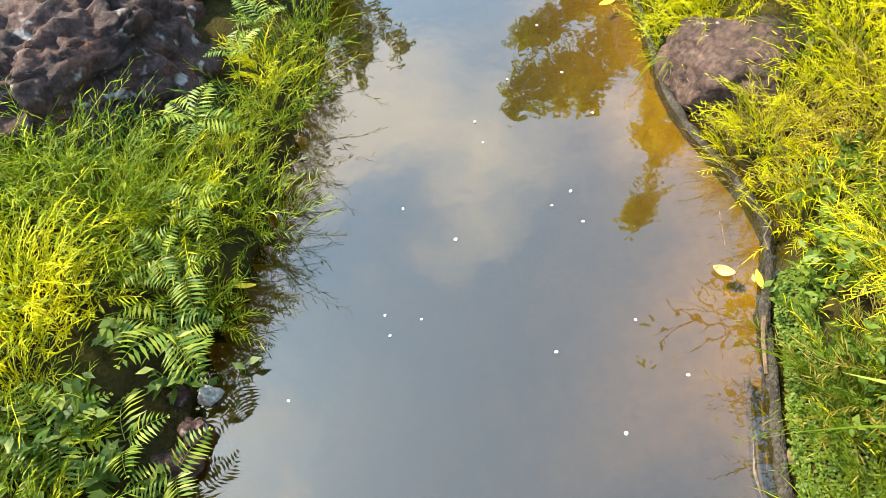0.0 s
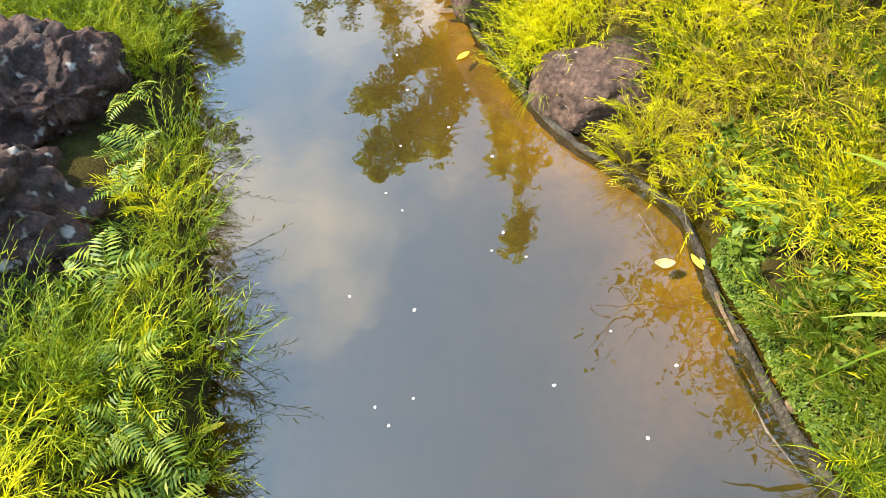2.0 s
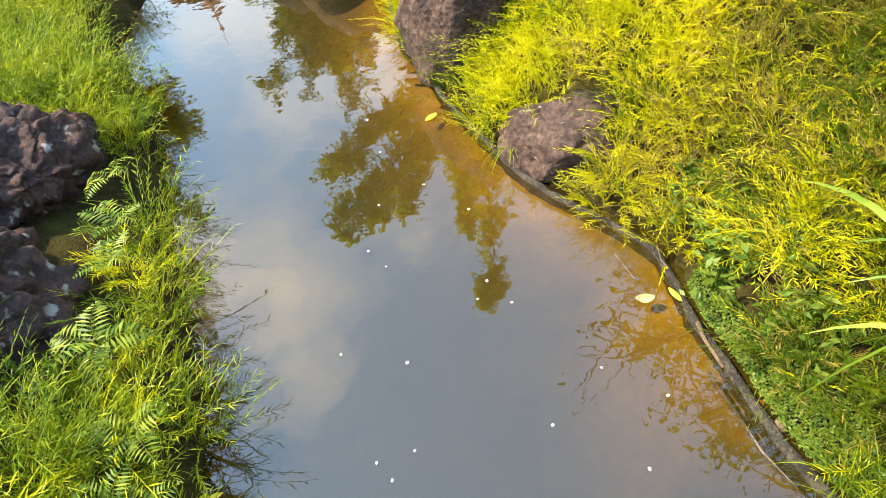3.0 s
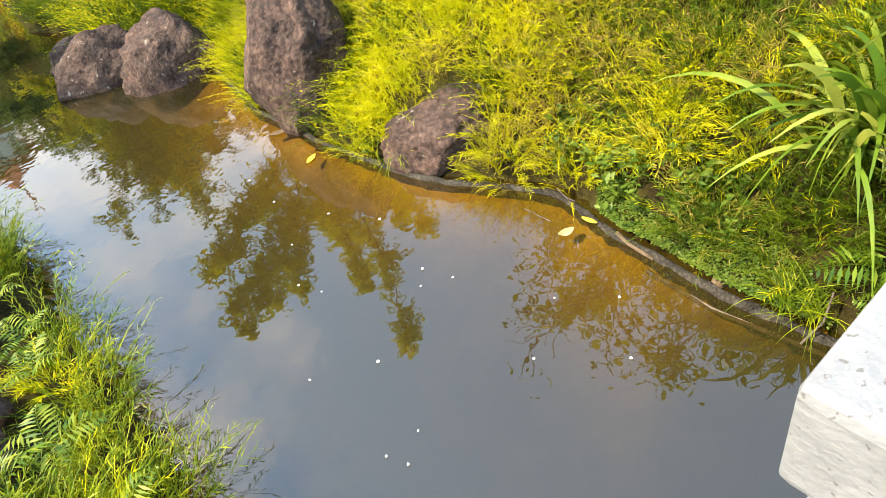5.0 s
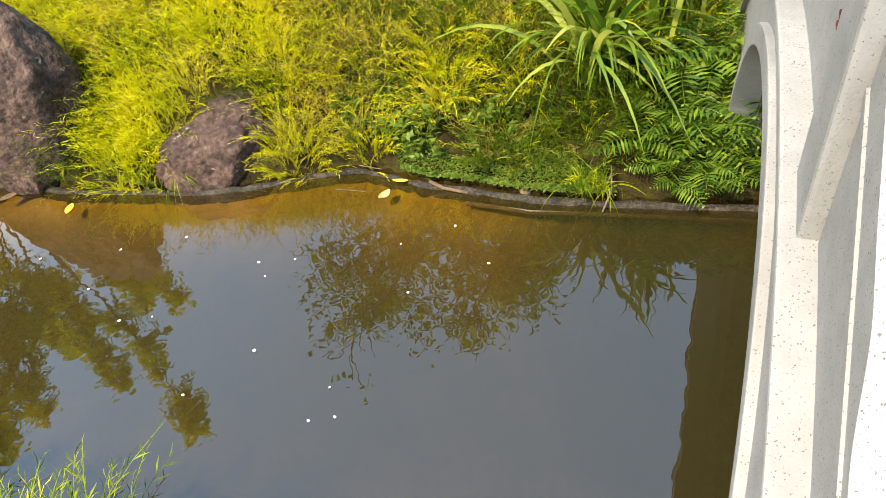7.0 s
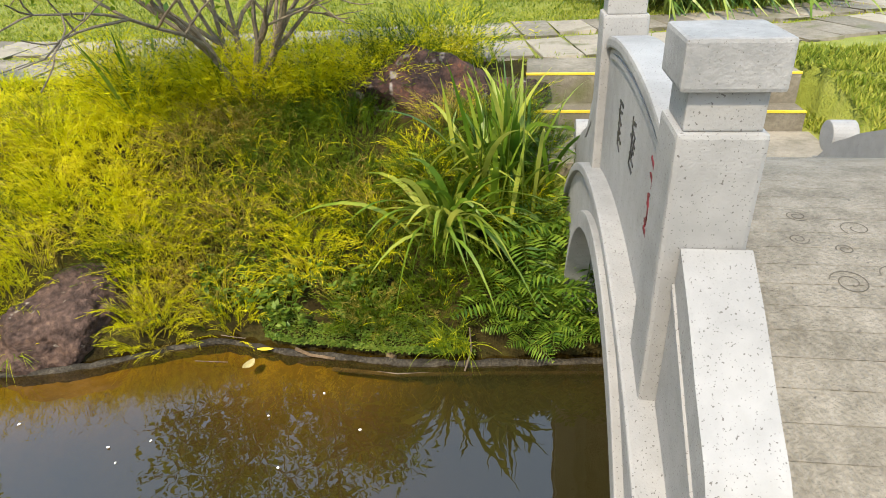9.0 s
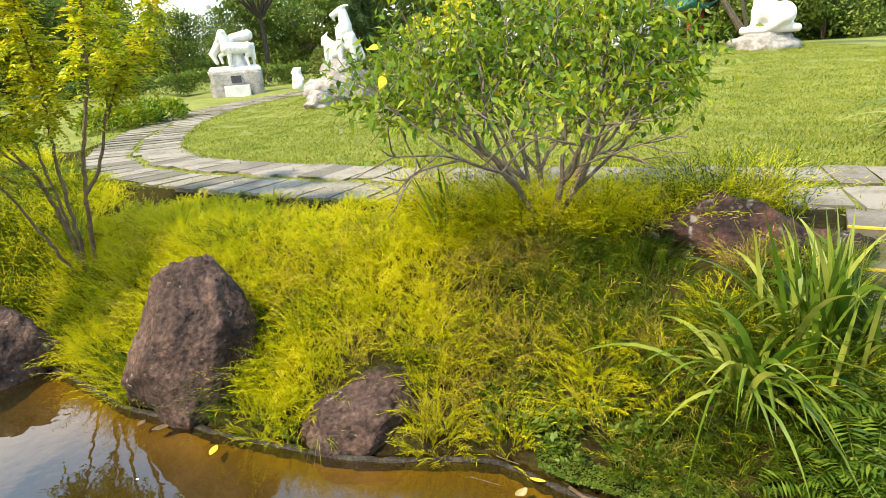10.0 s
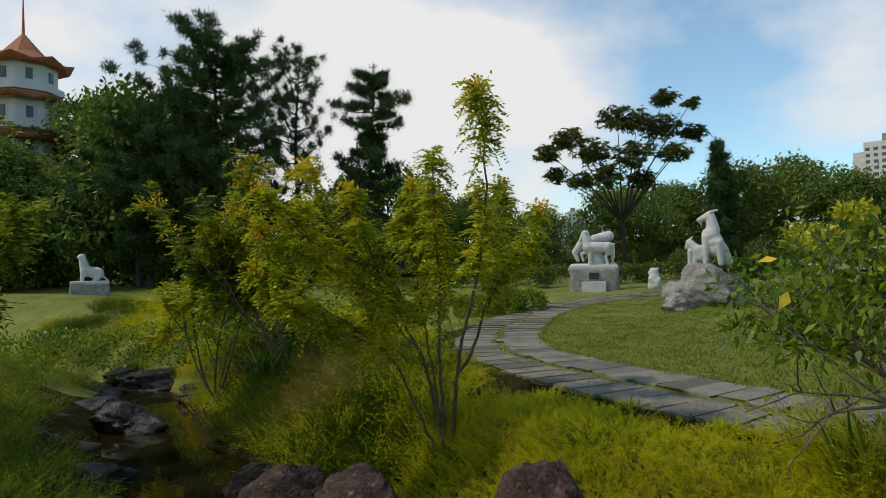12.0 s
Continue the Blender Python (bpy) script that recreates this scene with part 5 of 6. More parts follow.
# ferns beside the bridge, their shade put into the leaf colour
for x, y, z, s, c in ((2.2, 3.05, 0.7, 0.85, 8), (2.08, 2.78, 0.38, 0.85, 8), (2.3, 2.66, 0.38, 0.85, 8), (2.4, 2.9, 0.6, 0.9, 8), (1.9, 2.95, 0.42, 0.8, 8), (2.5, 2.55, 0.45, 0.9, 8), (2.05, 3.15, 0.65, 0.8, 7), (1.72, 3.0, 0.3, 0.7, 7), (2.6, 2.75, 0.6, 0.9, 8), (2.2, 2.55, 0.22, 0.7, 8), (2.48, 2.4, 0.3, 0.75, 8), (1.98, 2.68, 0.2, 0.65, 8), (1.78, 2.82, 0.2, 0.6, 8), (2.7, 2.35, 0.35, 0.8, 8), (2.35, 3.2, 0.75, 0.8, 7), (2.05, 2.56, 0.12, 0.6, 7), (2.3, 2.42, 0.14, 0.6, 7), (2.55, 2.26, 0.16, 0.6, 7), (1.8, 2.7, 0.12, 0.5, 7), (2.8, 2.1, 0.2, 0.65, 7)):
    fern(x, y, z, s, c, "green fern with bridge shade in its colour, hanging over the water", SHADED_FRONDS)


def herb(x, y, seed, leaf=0.07, count=26, tall=0.16):
    rng = np.random.default_rng(seed)
    z0 = float(ground_z(x, y))
    st = rng.normal(0, 0.06, (5, 2))
    segs, tips = [], []
    for sx, sy in st:
        p0, p1 = np.array([sx * 0.4, sy * 0.4, -0.02]), np.array([sx * 1.4, sy * 1.4, tall * rng.uniform(0.7, 1.2)])
        segs.append((p0, p1, 0.004, 0.002))
        for t in np.linspace(0.35, 1, count // 5):
            tips.append((p0 + (p1 - p0) * t, unit(rng.normal(0, 1, 3) * [1, 1, 0.25] + [0, 0, 0.3])))
    p, d = np.array([t[0] for t in tips]), np.array([t[1] for t in tips])
    lv = leaf_quads(p, d, leaf * rng.uniform(0.7, 1.2, len(p)), leaf * 0.45 * rng.uniform(0.8, 1.2, len(p)), rng, 2.0)
    ob = empty("herb", Matrix.Translation((x, y, z0)))
    tagged(ob, "small broad-leaved weed on the stream bank", "plant", "bank weeds")
    for nm, q, mt in (("stalk", tube_quads(segs, 4), M_FERN), ("leaves", lv, M_HERB)):
        o = new(nm, quads(nm, q, mt))
        o.parent = ob
        o["kind"] = "stuff"
    return ob


rh = random.Random(12)
for k in range(40):
    t = rh.random()
    x = 0.0 + 1.15 * t
    y = 4.12 - 0.85 * t + rh.uniform(0.0, 0.42)
    herb(x, y, 100 + k, rh.uniform(0.055, 0.085), 26, rh.uniform(0.1, 0.2))
for k, (x, y) in enumerate(((-0.62, 0.98), (-0.75, 0.85), (-0.5, 0.3), (-0.62, 0.42), (-0.38, 0.45), (-0.25, 0.62), (-1.0, 0.75), (-1.05, 1.0), (-0.72, 0.3), (-0.8, 0.45), (-0.58, 0.18), (-0.45, 0.2))):
    herb(x, y, 140 + k, 0.10, 34, 0.2)

for k, (x, y) in enumerate(((-2.3, 5.0), (-2.12, 4.94), (-1.9, 4.8), (-1.6, 4.62), (-1.45, 4.5), (-0.45, 4.28), (-3.5, 5.85), (-3.9, 6.2))):
    herb(x, y, 170 + k, 0.035, 40, 0.1)

# creeping ground cover over the kerb
rc = np.random.default_rng(31)
x, y = scatter(rc, 34000, 0.3, 1.5, 2.7, 4.0, lambda x, y: (inland(RIGHT_SHORE, x, y, 1) > 0.04) & (inland(RIGHT_SHORE, x, y, 1) < 0.3 + 0.12 * np.sin(7 * x)) & (rc.random(len(x)) < 1.15 - 0.6 * np.maximum(x - 0.9, 0)))
p = np.stack([x, y, ground_z(x, y) + rc.uniform(0.0, 0.03, len(x))], -1)
p[:, 2] = np.where(inland(RIGHT_SHORE, x, y, 1) < 0.1, 0.06 + rc.uniform(0, 0.02, len(x)), p[:, 2])
cover = quads("ground_cover", leaf_quads(p, unit(rc.normal(0, 1, p.shape) * [1, 1, 0.4] + [0, 0, 0.2]), rc.uniform(0.012, 0.024, len(p)), rc.uniform(0.01, 0.018, len(p)), rc, 3.0), M_HERB)
tagged(new("ground_cover", cover), "creeping small-leaved ground cover on the bank edge", "ground cover", kind="stuff")

# short lawn blades beside the path
x, y = scatter(rc, 460000, -7, 15, 5, 27, lambda x, y: (off_path(x, y) > 0.9) & (inland(PATH_LINE, x, y, 1) > 0) & (rc.random(len(x)) < 1.15 - (y - 6) / 26))
base = np.stack([x, y, ground_z(x, y)], -1)
lw = quads("lawn_grass", leaf_quads(base, unit(rc.normal(0, 0.45, base.shape) + [0, 0, 0.7]), rc.uniform(0.03, 0.065, len(x)), rc.uniform(0.010, 0.020, len(x)), rc, 0.5), M_TURF)
tagged(new("lawn_grass", lw), "short broad-bladed lawn grass", "grass", kind="stuff")
x, y = scatter(rc, 90000, 2.6, 9, 1.0, 6.0, lambda x, y: (off_path(x, y) > 0.9) & ((x - 0.82) * 0.575 + (y - 0.84) * 0.818 > 2.5) & ((x - 0.82) * 0.575 + (y - 0.84) * 0.818 < 5.4) & ((x - 0.82) * 0.818 - (y - 0.84) * 0.575 > 2.1) & (inland(RIGHT_SHORE, x, y, 1) > 0.2))
base = np.stack([x, y, ground_z(x, y)], -1)
lw = quads("lawn_grass", leaf_quads(base, unit(rc.normal(0, 0.45, base.shape) + [0, 0, 0.8]), rc.uniform(0.05, 0.10, len(x)), rc.uniform(0.010, 0.02, len(x)), rc, 0.5), M_TURF)
tagged(new("lawn_grass", lw), "patch of short grass at the bridge's end", "grass", kind="stuff")
x, y = scatter(rc, 40000, -12, 4, 5.0, 19, lambda x, y: (off_path(x, y) > 0.88) & (off_path(x, y) < 1.7) & (inland(PATH_LINE, x, y, 1) < 0) & (inland(RIGHT_SHORE, x, y, 1) > 0.5))
base = np.stack([x, y, ground_z(x, y)], -1)
lw = quads("verge_grass", leaf_quads(base, unit(rc.normal(0, 0.5, base.shape) + [0, 0, 0.8]), rc.uniform(0.05, 0.12, len(x)), rc.uniform(0.006, 0.012, len(x)), rc, 0.5), M_GRASS_L)
tagged(new("verge_grass", lw), "short grass along the path's edge", "grass", kind="stuff")
# grass in the joints and edges of the path
x, y = scatter(rc, 150000, -7.5, 9, 4.5, 24, lambda x, y: (off_path(x, y) < 1.02) & ((off_path(x, y) > 0.84) | (off_path(x, y) < 0.10) | (rc.random(len(x)) < 0.10 + 0.25 * (np.sin(1.3 * x + 2 * y) > 0.4))))
base = np.stack([x, y, ground_z(x, y)], -1)
lw = quads("joint_grass", leaf_quads(base, unit(rc.normal(0, 0.5, base.shape) + [0, 0, 0.8]), rc.uniform(0.03, 0.07, len(x)), rc.uniform(0.006, 0.012, len(x)), rc, 0.5), M_GRASS_L)
tagged(new("joint_grass", lw), "short grass growing between the path slabs", "grass", kind="stuff")


# ---- far trees ----
def broad_tree(name, label, seed, height, crown, mat, lobes=9, count=5200, leaf=0.32, trunk_part=0.35, airy=False, trunks=1):
    rng = np.random.default_rng(seed)
    segs, centres = [], []
    for k in range(trunks):
        off = np.array([rng.normal(0, 0.25), rng.normal(0, 0.25), 0]) if trunks > 1 else np.zeros(3)
        top = np.array([rng.normal(0, 0.3), rng.normal(0, 0.3), height * trunk_part]) + off * 2
        thick = 1.0 if trunks == 1 else 0.38
        if trunks > 1:
            top = top + np.array([rng.normal(0, 1.1), rng.normal(0, 1.1), rng.uniform(-0.8, 0.6)])
        segs.append((off, (off + top) / 2 + rng.normal(0, 0.12, 3), height * 0.022 * thick, height * 0.018 * thick))
        segs.append((segs[-1][1], top, height * 0.018 * thick, height * 0.013 * thick))
        for j in range(lobes // trunks):
            az, el = rng.uniform(0, 2 * math.pi), rng.uniform(-0.2, 1.3) if airy or trunks > 1 else rng.uniform(-0.8, 1.3)
            rr = crown * rng.uniform(0.35, 0.85)
            c = np.array([math.cos(az) * math.cos(el) * rr, math.sin(az) * math.cos(el) * rr, height * ((0.58 if airy or trunks > 1 else 0.42) + (0.3 if airy or trunks > 1 else 0.42) * math.sin(el)) + rng.normal(0, height * 0.03)])
            mid = top + (c - top) * 0.5 + rng.normal(0, 0.2, 3)
            segs += [(top, mid, height * 0.01, height * 0.006), (mid, c, height * 0.006, height * 0.002)]
            centres.append(c)
    centres = np.array(centres)
    which = rng.integers(0, len(centres), count)
    r = crown * (0.30 if airy else 0.42 * math.sqrt(13 / max(lobes, 13))) * rng.uniform(0.7, 1.15, len(centres))[which]
    d = unit(rng.normal(0, 1, (count, 3))) * [1, 1, 0.7]
    # break every lobe into tufts
    d = d * (rng.uniform(0.25, 1, count) ** 0.4)[:, None] * (1 + 0.28 * np.sin(d[:, :1] * 9 + which[:, None]) * np.sin(d[:, 1:2] * 8) + 0.15 * np.sin(d[:, 2:3] * 14))
    p = centres[which] + d * r[:, None]
    q = leaf_quads(p, unit(rng.normal(0, 1, (count, 3)) + d * 0.6 + [0, 0, -0.2]), leaf * rng.uniform(0.6, 1.4, count), leaf * 0.55 * rng.uniform(0.6, 1.3, count), rng, 0.8)
    ob = empty(name)
    tagged(ob, label, "tree", "trees round the garden")
    for nm, qq, mt in (("trunk", tube_quads(segs, 7), M_BARK), ("crown", q, mat)):
        o = new(nm, quads(nm, qq, mt))
        o.parent = ob
    return ob


def pine(label, seed, height, profile, start=0.35, limbs=40, rise=0.35, tuft=0.42, needles=46, clear=0.0):
    """A pine: limbs rising off a thin trunk, forked, with brushes of upright needles; profile gives the reach by height."""
    rng = np.random.default_rng(seed)
    segs, tips = [], []
    bow = lambda z: np.array([0.018 * height * math.sin(5 * z / height + seed), 0.012 * height * math.cos(4 * z / height), z])
    for i in range(12):
        segs.append((bow(height * i / 12), bow(height * (i + 1) / 12), height * 0.017 * (1 - i / 13), height * 0.017 * (1 - (i + 1) / 13)))
    for k in range(limbs):
        t = start + (0.97 - start) * (k + rng.uniform(0, 0.8)) / limbs
        reach = float(np.interp(t, *zip(*profile))) * rng.uniform(0.55, 1.08)
        az = k * 2.4 + rng.uniform(-0.5, 0.5)
        out = np.array([math.cos(az), math.sin(az), 0])
        a = bow(height * t)
        up = rise * reach * rng.uniform(0.6, 1.3)
        prev = a
        side = np.array([-out[1], out[0], 0])
        for j in range(1, 6):
            u = j / 5
            q = a + out * reach * u + np.array([0, 0, up * u ** 1.6 - 0.05 * reach * math.sin(3 * u)]) + rng.normal(0, 0.05 * reach, 3) * [1, 1, 0.4]
            segs.append((prev, q, height * 0.005 * (1.1 - u), height * 0.005 * (1.1 - u - 0.18)))
            prev = q
            if u > clear:
                for sgn in (-1, 1):
                    if rng.random() < 0.8:
                        e = q + (side * sgn * rng.uniform(0.15, 0.42) + out * rng.uniform(0, 0.25)) * (0.35 + 0.25 * reach) + np.array([0, 0, rng.uniform(0.05, 0.35)])
                        segs.append((q, e, height * 0.0016, height * 0.0008))
                        tips += [e, (q + e) / 2 + [0, 0, 0.1]]
                tips.append(q + [0, 0, 0.1])
    tips.append(bow(height) + [0, 0, 0.1])
    tips = np.array(tips)
    p = tips.repeat(needles, 0) + rng.normal(0, tuft * 0.22, (len(tips) * needles, 3))
    d = unit(rng.normal(0, 0.8, p.shape) + [0, 0, 0.55])
    nq = leaf_quads(p, d, tuft * rng.uniform(0.6, 1.15, len(p)), np.full(len(p), tuft * 0.11), rng, 0.5)
    ob = empty("pine_tree")
    tagged(ob, label, "tree", "trees round the garden")
    for nm, qq, mt in (("trunk", tube_quads(segs, 6), M_BARK_DARK), ("crown", nq, M_PINE)):
        o = new(nm, quads(nm, qq, mt))
        o.parent = ob
    return ob


def open_tree(label, seed, trunk, clumps_, mat, right, leaf=0.30):
    """A tree of a few long limbs, each ending in a separate clump of drooping leaves: clumps_ are (sideways, height, size)."""
    rng = np.random.default_rng(seed)
    rt, fw = np.array([right[0], right[1], 0.0]), np.array([-right[1], right[0], 0.0])
    fork = np.array([0, 0, trunk])
    segs, ps, ds = [(np.zeros(3), fork * 0.5 + rt * 0.1, 0.16, 0.13), (fork * 0.5 + rt * 0.1, fork, 0.13, 0.11)], [], []
    for a, h, r in clumps_:
        c = rt * a + fw * rng.normal(0, 1.2) + np.array([0, 0, h])
        knee = fork + (c - fork) * 0.45 + rt * a * -0.06 + rng.normal(0, 0.15, 3)
        segs += [(fork, knee, 0.07, 0.04), (knee, c, 0.04, 0.015)]
        for _ in range(int(85 * r)):
            e = c + unit(rng.normal(0, 1, 3)) * [1, 1, 0.65] * r * rng.uniform(0.4, 1.05)
            segs.append((c, e, 0.014, 0.006))
            k = 11
            az = rng.uniform(0, 2 * math.pi, k)
            ps.append(np.tile(e, (k, 1)) + rng.normal(0, 0.05, (k, 3)))
            ds.append(unit(np.stack([np.cos(az), np.sin(az), rng.uniform(-0.75, 0.2, k)], -1)))
    p, d = np.concatenate(ps), np.concatenate(ds)
    q = leaf_quads(p, d, leaf * rng.uniform(0.7, 1.25, len(p)), leaf * 0.36 * rng.uniform(0.7, 1.2, len(p)), rng, 1.0)
    ob = empty("garden_tree")
    tagged(ob, label, "tree", "trees round the garden")
    for nm, qq, mt in (("trunk", tube_quads(segs, 7), M_BARK_DARK), ("crown", q, mat)):
        o = new(nm, quads(nm, qq, mt))
        o.parent = ob
    return ob


CAM_END = (-0.84, 0.23)


def polar(bearing, dist):
    """A place by bearing (degrees left of north) and distance from the end of the walk."""
    a = radians(bearing)
    return CAM_END[0] - math.sin(a) * dist, CAM_END[1] + math.cos(a) * dist


def stand(ob, bearing, dist, turn=0.0, scale=1.0):
    x, y = polar(bearing, dist)
    ob.matrix_world = Matrix.Translation((x, y, float(ground_z(x, y)) - 0.05)) @ Matrix.Rotation(radians(turn), 4, "Z") @ Matrix.Scale(scale, 4)
    return ob


stand(pine("tall dark spreading pine", 1, 15.0, [(0.15, 4.8), (0.45, 5.4), (0.65, 5.0), (0.82, 4.5), (0.93, 3.4), (1.0, 1.6)], 0.2, 76, 0.34, 0.46, 44), 44.0, 40)
stand(pine("slender open pine beyond the lawn", 2, 14.4, [(0.4, 1.8), (0.6, 2.4), (0.8, 2.1), (1.0, 0.7)], 0.42, 34, 1.15, 0.36, 26, 0.45), 37.4, 41)
stand(pine("tall pine with layered dark crown", 3, 13.7, [(0.42, 2.6), (0.5, 3.0), (0.60, 1.2), (0.66, 1.0), (0.75, 2.6), (0.88, 2.0), (1.0, 0.8)], 0.42, 30, 0.16, 0.42, 40), 31.0, 41)
stand(pine("dark pine behind the lawn", 4, 11.0, [(0.1, 4.6), (0.5, 4.0), (1.0, 0.8)], 0.12, 44, 0.2, 0.46, 36), 50.5, 42)
stand(pine("small pointed conifer among the far trees", 5, 8.8, [(0.1, 1.6), (0.6, 1.0), (1.0, 0.2)], 0.1, 40, 0.2, 0.4, 24), 1.2, 46)
near_tree = open_tree("open-crowned tree behind the horse statue", 7, 3.4, [(2.5, 10.4, 0.75), (1.0, 9.2, 1.0), (2.3, 8.9, 1.2), (-0.1, 9.2, 1.1), (4.0, 8.4, 0.8), (3.8, 9.7, 0.4), (-4.0, 7.4, 0.8), (-2.7, 8.0, 1.0), (-1.3, 7.2, 1.2), (0.8, 7.1, 1.3), (-3.6, 6.2, 0.7), (-0.6, 5.8, 1.0), (1.1, 5.8, 0.9), (-2.3, 6.2, 0.9), (2.9, 7.2, 0.9)], M_OPEN_LEAF, (math.cos(radians(9)), math.sin(radians(9))))
stand(near_tree, 9.0, 38)
banyan = broad_tree("garden_tree", "large many-stemmed tree beside the lawn", 8, 8.6, 4.6, M_FOREST, 14, 7000, 0.26, 0.5, False, 5)
stand(banyan, -31.5, 27)
gold = broad_tree("garden_tree", "small tree with bright yellow young leaves", 9, 2.9, 1.2, M_YELLOW, 7, 2600, 0.15, 0.35)
stand(gold, -6.6, 19)
woods = [broad_tree("garden_tree", "dense broad-leaved tree at the edge of the garden", 30 + k, 7.5, 4.2, M_FOREST, 28, 11000, 0.25, 0.3) for k in range(4)]
rw = random.Random(21)
spots = []


def low_gap(b):
    return 0.6 if abs(b - 13.4) < 3.5 else 0.87 if abs(b + 11) < 3 else 1.0


for k in range(26):
    b = 66 - k * 4.1
    spots.append((b + rw.uniform(-1, 1), rw.uniform(46, 54), (1.35 if b > 48 else 0.8) * rw.uniform(0.8, 1.1) * low_gap(b)))
for k in range(20):
    b = 64 - k * 5.4
    spots.append((b + rw.uniform(-1.5, 1.5), rw.uniform(62, 80), (1.75 if b > 48 else 1.0) * rw.uniform(0.8, 1.2) * low_gap(b)))
for k, (b, d, s) in enumerate(spots):
    src = woods[k % 4]
    if k < 4:
        stand(src, b, d, rw.uniform(0, 360), s)
    else:
        x, y = polar(b, d)
        copy_thing(src, Matrix.Translation((x, y, float(ground_z(x, y)) - 0.1)) @ Matrix.Rotation(rw.uniform(0, 6.28), 4, "Z") @ Matrix.Scale(s, 4))

# clipped hedge and low bushes behind the lawn


def bush_mass(name, label, x, y, sx, sy, h, count, leaf, mat, seed, turn=0.0):
    rng = np.random.default_rng(seed)
    d = unit(rng.normal(0, 1, (count, 3)))
    d[:, 2] = np.abs(d[:, 2])
    p = np.sign(d) * np.abs(d) ** 0.6 * [sx, sy, h] * (rng.uniform(0.75, 1.05, count))[:, None]
    q = leaf_quads(p, unit(d + rng.normal(0, 0.7, d.shape)), leaf * rng.uniform(0.7, 1.3, count), leaf * 0.5 * rng.uniform(0.7, 1.3, count), rng, 0.6)
    ob = empty(name)
    tagged(ob, label, "bush")
    lf = new("foliage", quads("foliage", q, mat))
    segs = [(np.array([sx * a, 0, -0.05]), np.array([sx * a * 1.2, 0, h * 0.4]), 0.015, 0.006) for a in (-0.5, 0, 0.5)]
    st = new("branchwork", quads("branchwork", tube_quads(segs, 5), M_BARK))
    st["kind"] = "stuff"
    for o in (lf, st):
        o.parent = ob
    ob.matrix_world = Matrix.Translation((x, y, float(ground_z(x, y)))) @ Matrix.Rotation(radians(turn), 4, "Z")
    return ob


for k in range(7):
    x, y = polar(22 - 4.2 * k, 34)
    bush_mass("hedge", "long clipped green hedge behind the statues", x, y, 1.6, 0.5, 0.95, 2600, 0.14, M_FOREST, 200 + k, 22 - 4.2 * k)
for k, (b, d, s) in enumerate(((18.0, 20.6, 0.62), (19.6, 20.0, 0.55), (21.5, 19.5, 0.6), (36, 15.0, 0.6), (39, 15, 0.9), (44, 17, 0.9), (29.5, 17, 0.6), (50, 20, 1.2), (57, 19, 1.1))):
    x, y = polar(b, d)
    bush_mass("low_bush", "low leafy bush beside the path", x, y, s * 1.3, s, s * 1.0, 1500, 0.12, M_SHRUB, 220 + k)
for k, (b, d, s) in enumerate(((3.2, 33.5, 1.2), (11, 33, 0.9), (-3, 34, 1.5))):
    x, y = polar(b, d)
    bush_mass("low_bush", "reddish-brown leaved bush by the hedge", x, y, s, s, s * 1.3, 1600, 0.16, M_OPEN_LEAF, 240 + k)

# continuous undergrowth that closes the view between the trunks
rz = np.random.default_rng(90)
n_ = 34000
bb, dd_ = np.radians(rz.uniform(-52, 74, n_)), rz.uniform(50, 58, n_)
px_, py_ = CAM_END[0] - np.sin(bb) * dd_, CAM_END[1] + np.cos(bb) * dd_
hh = (2.2 + 1.1 * np.sin(bb * 23) + 0.8 * np.sin(bb * 61 + 1)) * rz.random(n_) ** 0.7
pp = np.stack([px_, py_, ground_z(px_, py_) + hh], -1)
und = quads("undergrowth", leaf_quads(pp, unit(rz.normal(0, 1, pp.shape)), rz.uniform(0.35, 0.8, n_), rz.uniform(0.2, 0.45, n_), rz, 0.6), M_FOREST)
tagged(new("undergrowth", und), "dense green undergrowth at the garden's edge", "bushes", kind="stuff")


# ---- statues ----
def capsules(rows):
    """A body from tapered limbs: rows of x0, z0, x1, z1, y, r0, r1, in metres; later smoothed into one skin."""
    bm = bmesh.new()
    for x0, z0, x1, z1, y, r0, r1 in rows:
        a, b = Vector((x0, y, z0)), Vector((x1, y, z1))
        n_ = max(2, int((b - a).length / (min(r0, r1) * 0.6)))
        for i in range(n_ + 1):
            t = i / n_
            bmesh.ops.create_icosphere(bm, subdivisions=2, radius=r0 + (r1 - r0) * t, matrix=Matrix.Translation(a.lerp(b, t)))
    return bm


def statue(name, label, rows, x, y, z, turn, scale, voxel=0.05):
    bm = capsules(rows)
    ob = part(name, bm, M_STATUE, smooth=True)
    mod = ob.modifiers.new("skin", "REMESH")
    mod.mode, mod.voxel_size, mod.use_smooth_shade = "VOXEL", voxel, True
    sm = ob.modifiers.new("soft", "SMOOTH")
    sm.factor, sm.iterations = 0.5, 2
    ob.matrix_world = Matrix.Translation((x, y, z)) @ Matrix.Rotation(radians(turn), 4, "Z") @ Matrix.Scale(scale, 4)
    return tagged(ob, label, "statue")


